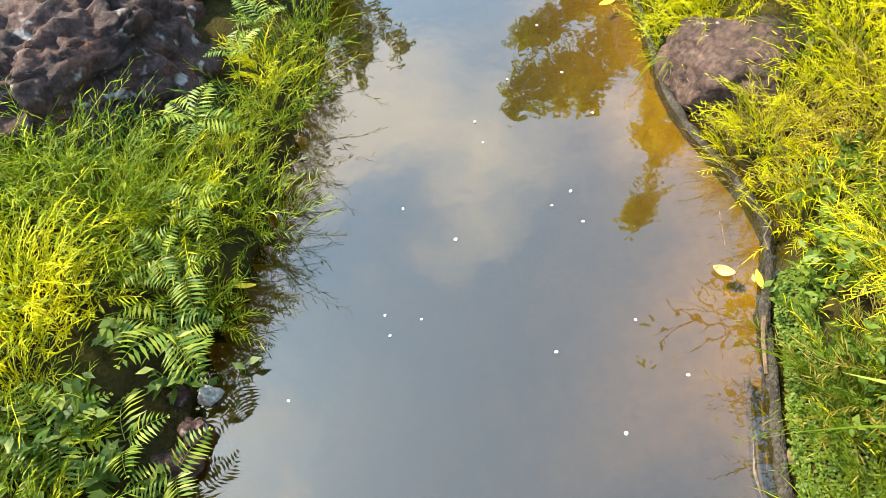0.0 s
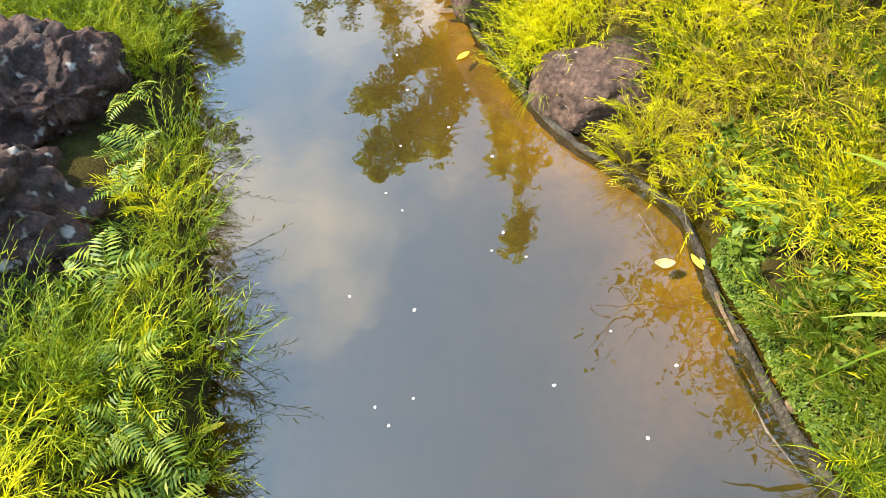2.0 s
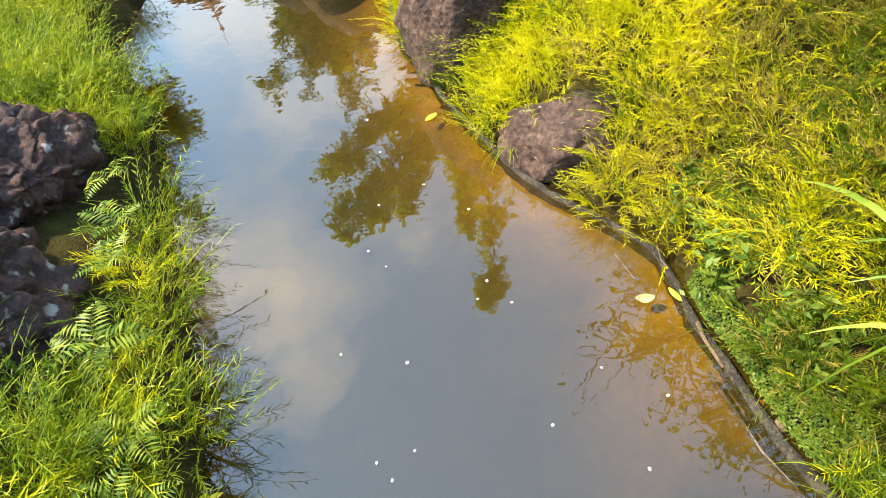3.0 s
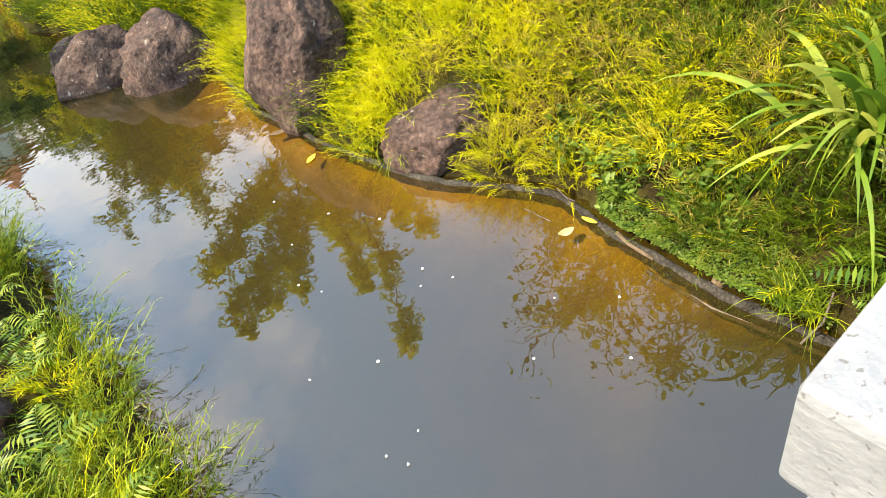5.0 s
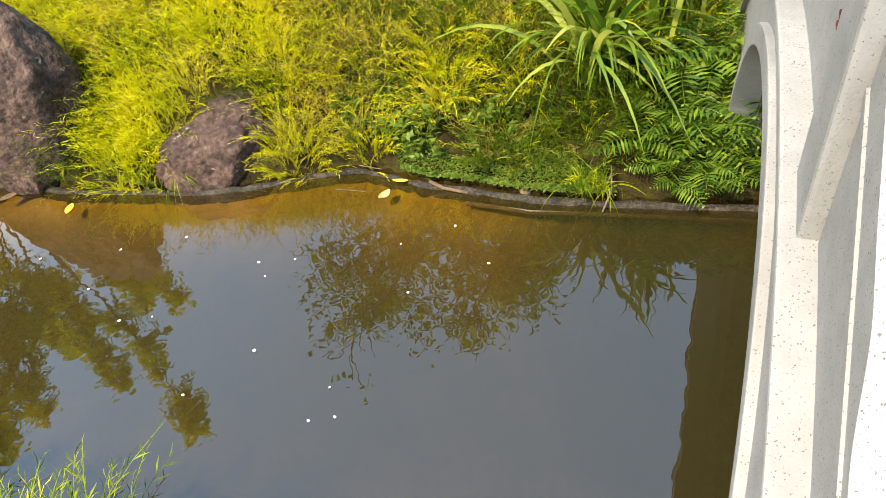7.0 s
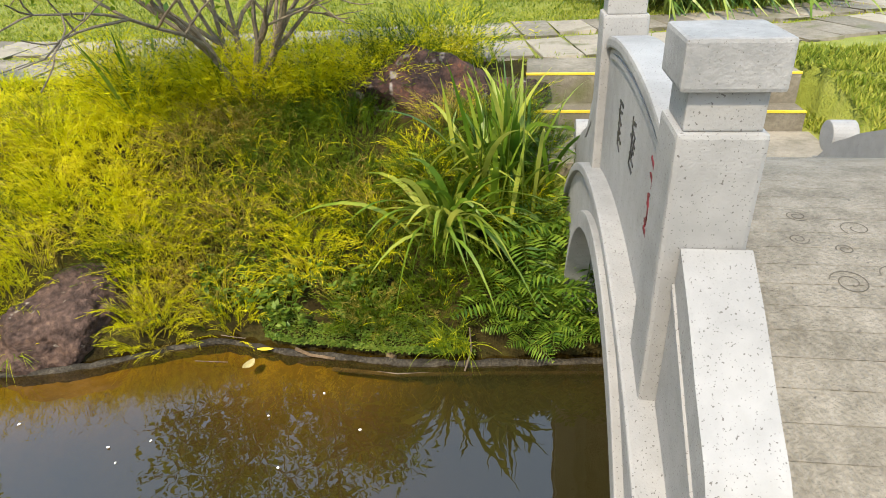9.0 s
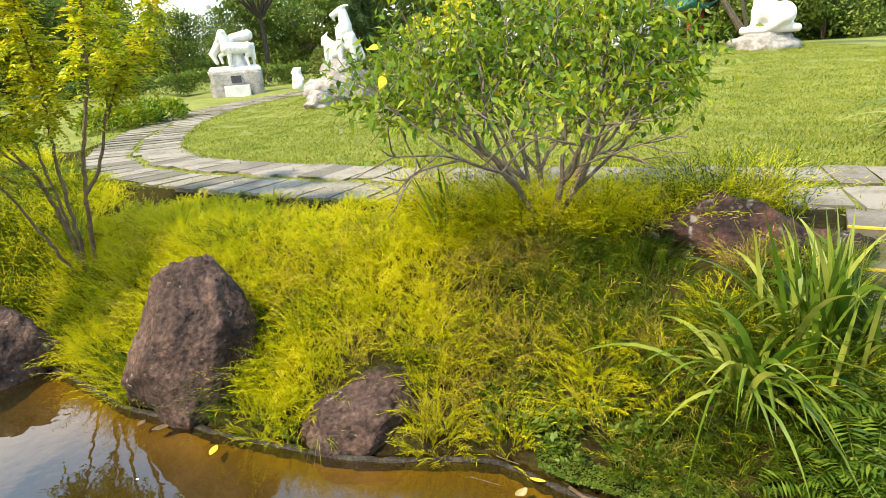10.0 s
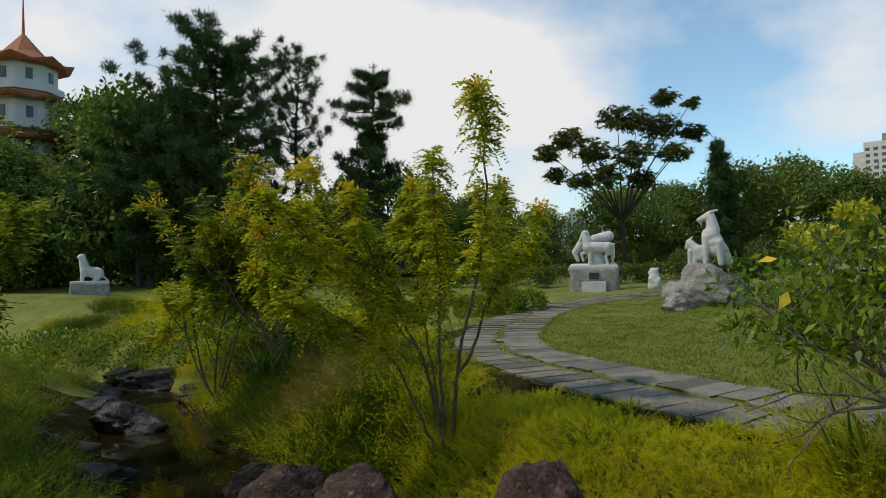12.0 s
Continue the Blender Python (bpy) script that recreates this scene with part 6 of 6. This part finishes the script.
def plinth(x, y, turn, w, d, h, label, plaque=True, seed=1):
    z = float(ground_z(x, y))
    ob = empty("plinth", Matrix.Translation((x, y, z)) @ Matrix.Rotation(radians(turn), 4, "Z"))
    tagged(ob, label, "plinth")
    bm = bmesh.new()
    bmesh.ops.create_cube(bm, size=1, matrix=Matrix.Translation((0, 0, h / 2 - 0.1)) @ Matrix.Diagonal((w, d, h + 0.2, 1)))
    bmesh.ops.subdivide_edges(bm, edges=bm.edges, cuts=9, use_grid_fill=True)
    for v in bm.verts:
        nz_ = noise.fractal(v.co * 2.2 + Vector((seed, 0, 0)), 1.0, 2.0, 4)
        v.co *= 1 + 0.07 * nz_
    part("stone_block", bm, M_PLINTH, ob, smooth=True)
    part("top_slab", box(-w * 0.5, -d * 0.5, h - 0.02, w * 0.5, d * 0.5, h + 0.14), M_STATUE, ob, bevel=0.04)
    if plaque:
        part("plaque", box(-0.2, -d / 2 - 0.07, h * 0.52, 0.2, -d / 2 + 0.02, h * 0.82), M_DARK, ob, "dark metal plaque")
        part("kneeling_slab", box(-0.5, -d / 2 - 0.45, -0.1, 0.5, -d / 2 - 0.05, h * 0.42), M_STATUE, ob, bevel=0.03)
    return z + h + 0.1


hx, hy = polar(11.5, 28.5)
top = plinth(hx, hy, 10, 2.05, 1.3, 0.95, "rough stone plinth with a dark plaque on the lawn")
HORSE = [(-0.22, 0.83, 0.52, 0.80, -0.22, 0.25, 0.24), (-0.25, 0.95, -0.36, 1.36, -0.22, 0.21, 0.14), (-0.35, 1.44, -0.54, 1.14, -0.22, 0.14, 0.08), (-0.24, 1.50, -0.10, 1.12, -0.24, 0.06, 0.07), (-0.14, 0.62, -0.16, 0.06, -0.28, 0.10, 0.07), (-0.30, 0.62, -0.52, 0.54, -0.18, 0.09, 0.07), (-0.52, 0.54, -0.44, 0.26, -0.18, 0.07, 0.06), (0.62, 0.82, 0.66, 0.60, -0.24, 0.23, 0.14)]
HORSE += [(0.66, 0.58, 0.50, 0.42, -0.28, 0.11, 0.08), (0.50, 0.42, 0.60, 0.06, -0.28, 0.075, 0.06), (0.76, 0.78, 0.80, 0.16, -0.10, 0.10, 0.06), (0.84, 0.92, 0.86, 0.35, -0.2, 0.07, 0.05), (0.05, 1.20, 0.66, 1.30, 0.25, 0.20, 0.24), (-0.50, 1.00, -0.80, 0.62, 0.12, 0.21, 0.15), (-0.82, 0.62, -0.68, 0.28, 0.10, 0.13, 0.09), (-0.05, 1.10, -0.50, 1.00, 0.22, 0.20, 0.22), (0.10, 0.70, 0.15, 0.20, 0.12, 0.26, 0.34), (-0.90, 0.0, 0.88, 0.0, -0.14, 0.13, 0.13), (-0.90, 0.0, 0.88, 0.0, 0.2, 0.13, 0.13)]
statue("horse_statue", "white stone statue of two horses on a plinth", HORSE, hx, hy, top, 10, 1.0, 0.028)

sx, sy = polar(2.5, 19.0)
gz_ = float(ground_z(sx, sy))
rock("statue_rock", sx - 0.2, sy + 0.1, gz_ - 0.1, 1.0, 0.7, 0.95, 31, M_PLINTH, "tall rough pale rock base under the goats", 20, 0.25)
rock("statue_rock", sx - 0.65, sy - 0.35, gz_ - 0.1, 0.7, 0.5, 0.5, 32, M_PLINTH, "low rough pale rock at the statue's foot", 60, 0.25)
rock("statue_rock", sx + 0.2, sy + 0.15, gz_ + 0.1, 1.05, 0.66, 1.15, 33, M_PLINTH, "upright rough pale rock under the goats", 10, 0.2)
GOAT = [(-0.14, 1.34, 0.16, 1.47, 0, 0.07, 0.13), (0.18, 1.56, 0.38, 1.62, -0.09, 0.05, 0.025), (0.18, 1.56, 0.38, 1.60, 0.09, 0.05, 0.025), (0.20, 1.40, 0.24, 1.00, 0, 0.14, 0.21), (0.18, 0.88, 0.34, 0.50, 0, 0.27, 0.27), (0.04, 0.82, 0.02, 0.05, -0.14, 0.12, 0.075), (0.38, 0.66, 0.43, 0.05, -0.16, 0.13, 0.08), (0.05, 0.75, 0.10, 0.05, 0.14, 0.11, 0.08), (0.45, 0.45, 0.62, 0.12, 0.12, 0.20, 0.14), (-0.10, 1.28, -0.06, 1.18, 0, 0.05, 0.03)]
KID = [(-0.49, 0.54, -0.42, 0.70, -0.05, 0.06, 0.10), (-0.38, 0.80, -0.30, 0.88, -0.05, 0.04, 0.025), (-0.38, 0.66, -0.22, 0.46, -0.05, 0.12, 0.16), (-0.20, 0.46, -0.10, 0.28, -0.05, 0.18, 0.18), (-0.40, 0.42, -0.42, -0.05, -0.12, 0.075, 0.06), (-0.26, 0.30, -0.28, -0.05, -0.1, 0.08, 0.06), (-0.30, 0.40, -0.32, -0.05, 0.1, 0.08, 0.06)]
statue("goat_statue", "white stone statue of a standing goat with its kid", GOAT + KID, sx + 0.02, sy + 0.1, gz_ + 1.10, 0, 0.95, 0.03)
mx_, my_ = polar(6.5, 28)
MONKEY = [(0, 0.1, 0, 0.5, 0, 0.3, 0.24), (0, 0.72, -0.03, 0.75, 0, 0.2, 0.18), (-0.15, 0.72, -0.22, 0.68, 0, 0.09, 0.06), (0.2, 0.4, 0.1, 0.12, -0.2, 0.09, 0.08), (-0.2, 0.42, -0.05, 0.15, -0.2, 0.09, 0.08), (0.15, 0.86, 0.17, 0.88, 0, 0.07, 0.06)]
statue("monkey_statue", "small white stone statue of a seated monkey", MONKEY, mx_, my_, float(ground_z(mx_, my_)) - 0.02, 10, 0.95)
lx, ly = polar(54.0, 36)
top = plinth(lx, ly, 54, 1.7, 1.0, 0.6, "pale stone plinth across the far lawn", False, 4)
TIGER = [(0.4, 0.55, -0.2, 0.7, 0, 0.36, 0.32), (-0.25, 0.8, -0.35, 1.35, 0, 0.28, 0.22), (-0.38, 1.5, -0.5, 1.5, 0, 0.22, 0.16), (-0.35, 0.7, -0.4, 0.0, -0.15, 0.14, 0.12), (0.5, 0.4, 0.2, 0.05, -0.2, 0.2, 0.12), (0.7, 0.35, 0.95, 0.1, 0, 0.08, 0.06)]
statue("tiger_statue", "white stone statue of a seated beast", TIGER, lx, ly, top - 0.05, 54, 0.85, 0.06)
rx_, ry_ = polar(-32.5, 24.5)
rock("statue_rock", rx_, ry_, float(ground_z(rx_, ry_)) - 0.15, 1.4, 0.9, 0.9, 35, M_PLINTH, "pale rock plinth on the rising lawn", 10, 0.25)
OX = [(0.35, 0.45, -0.25, 0.55, 0, 0.42, 0.38), (-0.25, 0.7, -0.30, 1.15, 0, 0.34, 0.26), (-0.34, 1.42, -0.48, 1.36, 0, 0.25, 0.18), (-0.40, 0.7, -0.50, 0.05, -0.22, 0.16, 0.13), (-0.40, 0.7, -0.46, 0.05, 0.22, 0.16, 0.13), (0.45, 0.35, 0.05, 0.08, -0.34, 0.24, 0.14), (0.45, 0.35, 0.05, 0.08, 0.34, 0.24, 0.14), (-0.8, 0.0, 0.8, 0.0, -0.2, 0.14, 0.14), (-0.8, 0.0, 0.8, 0.0, 0.2, 0.14, 0.14)]
statue("ox_statue", "white stone statue of a seated ox on a rock", OX, rx_, ry_, float(ground_z(rx_, ry_)) + 0.6, -32, 1.0, 0.06)


# ---- buildings ----
def tower(bearing, dist, w, d, h, floors, cols, turn, label):
    x, y = polar(bearing, dist)
    ob = empty("apartment_tower", Matrix.Translation((x, y, 0)) @ Matrix.Rotation(radians(turn), 4, "Z"))
    tagged(ob, label, "building", "towers on the skyline")
    part("wall", box(-w / 2, -d / 2, 0, w / 2, d / 2, h), M_WHITE, ob)
    part("wall", box(-w / 2 - w * 0.22, -d * 0.3, 0, -w / 2, d / 2, h * 0.93), M_WHITE, ob)
    part("roof_house", box(-w * 0.2, -d * 0.2, h, w * 0.05, d * 0.2, h * 1.07), M_PLINTH, ob)
    part("roof_house", box(w * 0.15, -d * 0.3, h, w * 0.35, d * 0.1, h * 1.04), M_WHITE, ob)
    pane = as_mesh("window", [(-0.5, 0, 0), (0.5, 0, 0), (0.5, 0, 1), (-0.5, 0, 1), (-0.5, 0.4, 0), (0.5, 0.4, 0), (0.5, 0.4, 1), (-0.5, 0.4, 1)], [(0, 1, 2, 3), (4, 7, 6, 5), (0, 4, 5, 1), (1, 5, 6, 2), (2, 6, 7, 3), (3, 7, 4, 0)], M_WINDOW)
    for f_ in range(floors):
        for c in range(cols):
            o = new("window", pane)
            o.parent = ob
            o.matrix_local = Matrix.Translation((-w / 2 + w * (c + 0.5) / cols, -d / 2 - 0.15, h * (0.35 + 0.63 * f_ / floors))) @ Matrix.Diagonal((w / cols * 0.55, 1, h * 0.63 / floors * 0.5, 1))
    return ob


tower(-10.9, 420, 26, 16, 65, 12, 7, -20, "pale high-rise apartment tower beyond the trees")
tower(13.1, 520, 12, 14, 44, 9, 4, 25, "narrow glass-fronted tower seen between trees")
tower(14.0, 520, 7, 12, 38, 8, 2, 5, "grey narrow tower seen between trees")


def roof_ring(r0, z0, r1, z1, sides=8, sag=0.35, thick=0.18):
    """An eight-sided hipped roof skirt with upturned corners."""
    bm = bmesh.new()
    rings = []
    for t in (0, 0.3, 0.6, 1.0):
        r, z = r0 + (r1 - r0) * t, z0 + (z1 - z0) * t - sag * math.sin(math.pi * t) * 0.9
        rings.append([bm.verts.new((r * math.cos(2 * math.pi * k / (2 * sides)) * (1.0 if k % 2 == 0 else math.cos(math.pi / sides)), r * math.sin(2 * math.pi * k / (2 * sides)) * (1.0 if k % 2 == 0 else math.cos(math.pi / sides)), z + (0.45 if k % 2 == 0 and t == 0 else 0))) for k in range(2 * sides)])
    low = [bm.verts.new((v.co.x * 0.97, v.co.y * 0.97, v.co.z - thick)) for v in rings[0]]
    n_ = 2 * sides
    for a, b in zip(rings[:-1], rings[1:]):
        for k in range(n_):
            bm.faces.new((a[k], a[(k + 1) % n_], b[(k + 1) % n_], b[k]))
    for k in range(n_):
        bm.faces.new((low[k], low[(k + 1) % n_], rings[0][(k + 1) % n_], rings[0][k]))
    bm.faces.new(low[::-1])
    bm.faces.new(rings[-1])
    return bm


def pagoda(bearing, dist):
    x, y = polar(bearing, dist)
    ob = empty("pagoda", Matrix.Translation((x, y, 1.5)))
    tagged(ob, "tall white eight-sided pagoda with orange tiled roofs", "pagoda")
    for k in range(6):
        z, r = 3.9 * k, 4.9 - 0.2 * k
        bm = bmesh.new()
        bmesh.ops.create_cone(bm, cap_ends=True, segments=8, radius1=r * 0.8, radius2=r * 0.8, depth=3.9, matrix=Matrix.Translation((0, 0, z + 1.95)))
        st = part("storey", bm, M_WHITE, ob, "white rendered storey")
        for j in range(8):
            a = math.pi / 8 + j * math.pi / 4
            w = part("window", box(-0.3, -0.06, 0, 0.3, 0.06, 1.1), M_WINDOW, st)
            w.matrix_local = Matrix.Translation((math.cos(a) * r * 0.75, math.sin(a) * r * 0.75, z + 1.7)) @ Matrix.Rotation(a + math.pi / 2, 4, "Z")
        bm = bmesh.new()
        bmesh.ops.create_cone(bm, cap_ends=True, segments=8, radius1=r * 0.95, radius2=r * 0.95, depth=0.7, matrix=Matrix.Translation((0, 0, z + 0.9)))
        part("balcony", bm, M_WHITE, ob)
        part("roof", roof_ring(r * 1.2, z + 3.5, r * 0.8 if k < 5 else 0.15, z + 4.3 if k < 5 else z + 7.0, sag=0.25 if k < 5 else 0.9), M_TILE_RED, ob, "orange tiled roof with upturned eaves")
    bm = bmesh.new()
    bmesh.ops.create_cone(bm, cap_ends=True, segments=10, radius1=0.16, radius2=0.04, depth=4.5, matrix=Matrix.Translation((0, 0, 28.4)))
    part("spire", bm, M_TILE_RED, ob)


pagoda(58.3, 78)


def pavilion(bearing, dist):
    x, y = polar(bearing, dist)
    z = float(ground_z(x, y))
    ob = empty("pavilion", Matrix.Translation((x, y, z)) @ Matrix.Rotation(0.5, 4, "Z"))
    tagged(ob, "small garden pavilion with red columns and teal roof", "pavilion")
    for k in range(6):
        a = k * math.pi / 3
        bm = bmesh.new()
        bmesh.ops.create_cone(bm, cap_ends=True, segments=12, radius1=0.13, radius2=0.12, depth=2.4, matrix=Matrix.Translation((1.5 * math.cos(a), 1.5 * math.sin(a), 1.2)))
        part("column", bm, M_RED, ob)
    bm = bmesh.new()
    bmesh.ops.create_cone(bm, cap_ends=True, segments=6, radius1=1.7, radius2=1.7, depth=0.3, matrix=Matrix.Translation((0, 0, 2.4)))
    part("beam_ring", bm, M_RED, ob)
    bm = bmesh.new()
    bmesh.ops.create_cone(bm, cap_ends=True, segments=6, radius1=1.9, radius2=1.9, depth=0.2, matrix=Matrix.Translation((0, 0, 0.1)))
    part("floor_slab", bm, M_PLINTH, ob)
    part("roof", roof_ring(2.5, 2.5, 0.1, 4.2, 6, 0.35, 0.12), M_TEAL, ob, "teal tiled roof")


pavilion(-25.5, 50)

# lamp post on the lawn
lpx, lpy = 7.2, 8.9
lamp = empty("lamp_post", Matrix.Translation((lpx, lpy, float(ground_z(lpx, lpy)))))
tagged(lamp, "dark metal lamp post with a grey concrete foot", "lamp post")
for nm, r0, r1, z0, z1, mt in (("foot", 0.14, 0.12, -0.1, 0.22, M_PLINTH), ("collar", 0.11, 0.08, 0.22, 0.95, M_DARK), ("pole", 0.06, 0.045, 0.95, 3.4, M_DARK)):
    bm = bmesh.new()
    bmesh.ops.create_cone(bm, cap_ends=True, segments=16, radius1=r0, radius2=r1, depth=z1 - z0, matrix=Matrix.Translation((0, 0, (z0 + z1) / 2)))
    part(nm, bm, mt, lamp, smooth=False)


# ---- things on the water ----
def petal_mesh(seed):
    rng = random.Random(seed)
    bm = bmesh.new()
    c = bm.verts.new((0, 0, 0.002))
    ring = [bm.verts.new((math.cos(a) * (0.011 + rng.uniform(-0.003, 0.003)), math.sin(a) * (0.008 + rng.uniform(-0.002, 0.002)), 0.003 + rng.uniform(0, 0.004))) for a in [k * math.pi / 4 for k in range(8)]]
    for k in range(8):
        bm.faces.new((c, ring[k], ring[(k + 1) % 8]))
    me = bpy.data.meshes.new("petal")
    bm.to_mesh(me)
    bm.free()
    me.materials.append(M_PETAL)
    return me


PETALS = [petal_mesh(k) for k in range(4)]
rpt = random.Random(8)
FLOAT_A = [(-0.62, 1.95), (-0.49, 2.11), (-0.49, 1.92), (0.05, 2.61), (0.56, 2.65), (-0.43, 1.31), (0.48, 3.07), (-1.25, 2.36), (-0.76, 3.12), (-0.79, 3.27), (-0.56, 3.2), (-1.66, 3.1), (-1.46, 3.05), (0.11, 3.05), (-1.27, 3.77), (-0.86, 2.52)]
FLOAT_B = [(-1.73, 3.84), (-2.3, 4.0), (-1.9, 3.5), (-2.7, 4.3)]
for x, y in FLOAT_A + FLOAT_B:
    o = new("petal", rpt.choice(PETALS))
    o.matrix_world = pose(x, y, 0.001, 0, 0, rpt.uniform(0, 360)) @ Matrix.Scale(rpt.uniform(0.65, 1.1), 4)
    tagged(o, "small white fallen petal floating on the water", "petal", "floating petals")


def fallen_leaf(x, y, z, length, width, turn, mat, label, curl=0.25, tilt=0.0):
    bm = bmesh.new()
    n_ = 9
    rows = []
    for i in range(n_):
        t = i / (n_ - 1)
        w = width / 2 * math.sin(math.pi * min(max(t * 0.94 + 0.03, 0), 1)) ** 0.8
        zc = curl * length * (t - 0.5) ** 2
        rows.append([bm.verts.new(((t - 0.5) * length, s * w, zc + abs(s) * w * 0.35 + 0.004)) for s in (-1, 0, 1)])
    for a, b in zip(rows[:-1], rows[1:]):
        for k in range(2):
            bm.faces.new((a[k], b[k], b[k + 1], a[k + 1]))
    ob = part("fallen_leaf", bm, mat, smooth=True)
    so = ob.modifiers.new("thick", "SOLIDIFY")
    so.thickness = 0.0015
    ob.matrix_world = pose(x, y, z, tilt, 0, turn)
    return tagged(ob, label, "leaf", "fallen leaves")


fallen_leaf(0.12, 3.60, 0.003, 0.11, 0.07, 35, M_LEAF_PALE, "pale curled dead leaf floating near the kerb", curl=0.8)
fallen_leaf(0.26, 3.70, 0.02, 0.12, 0.035, 150, M_LEAF_YELLOW, "yellow fallen leaf caught at the kerb")
fallen_leaf(-2.19, 4.56, 0.004, 0.13, 0.06, 80, M_LEAF_YELLOW, "yellow fallen leaf floating in shallow water")
fallen_leaf(-1.23, 1.32, 0.03, 0.15, 0.035, 60, M_LEAF_YELLOW, "yellow leaf hanging at the near bank")
fallen_leaf(-2.74, 5.0, 0.003, 0.16, 0.08, 20, M_SHELL, "dark rotting leaf floating by the boulder")
fallen_leaf(-2.95, 5.12, 0.003, 0.1, 0.06, 70, M_SHELL, "dark rotting leaf floating by the boulder")


def stick(pts, r, label, name="stick", mat=M_BARK):
    segs = [(np.array(a), np.array(b), r * (1 - 0.3 * i / len(pts)), r * (1 - 0.3 * (i + 1) / len(pts))) for i, (a, b) in enumerate(zip(pts[:-1], pts[1:]))]
    o = new(name, quads(name, tube_quads(segs, 7), mat))
    return tagged(o, label, "stick", "sticks at the water's edge")


stick([(0.44, 3.55, 0.06), (0.52, 3.48, 0.02), (0.66, 3.37, 0.005)], 0.013, "grey weathered stick lying against the kerb", mat=M_BARK_PALE)
stick([(0.62, 3.30, -0.02), (0.97, 3.01, -0.012), (1.4, 2.78, -0.016), (2.2, 2.32, -0.02)], 0.016, "long dark waterlogged branch along the kerb")
stick([(1.36, 2.78, 0.02), (1.46, 2.86, 0.1), (1.5, 2.95, 0.22)], 0.006, "thin bent twig in the grass tuft")
stick([(-0.2, 3.86, 0.0), (0.0, 3.72, 0.004)], 0.003, "thin twig floating in shallow water")
stick([(0.02, 4.0, 0.05), (0.1, 3.86, 0.09), (0.16, 3.84, 0.07)], 0.004, "thin dry twig on the kerb")

bm = bmesh.new()
for k in range(26):
    t = k / 25
    a = t * 4.2 * math.pi
    r = 0.032 * (1 - t) ** 0.9 + 0.004
    bmesh.ops.create_icosphere(bm, subdivisions=2, radius=r * 0.75, matrix=Matrix.Translation((math.cos(a) * r * 0.7, math.sin(a) * r * 0.7, 0.01 + 0.045 * t)))
o = part("snail_shell", bm, M_SHELL, smooth=True)
o.matrix_world = pose(1.0, 3.2, -0.005, 50, 10, 30)
tagged(o, "dark brown empty shell lying at the kerb", "shell")
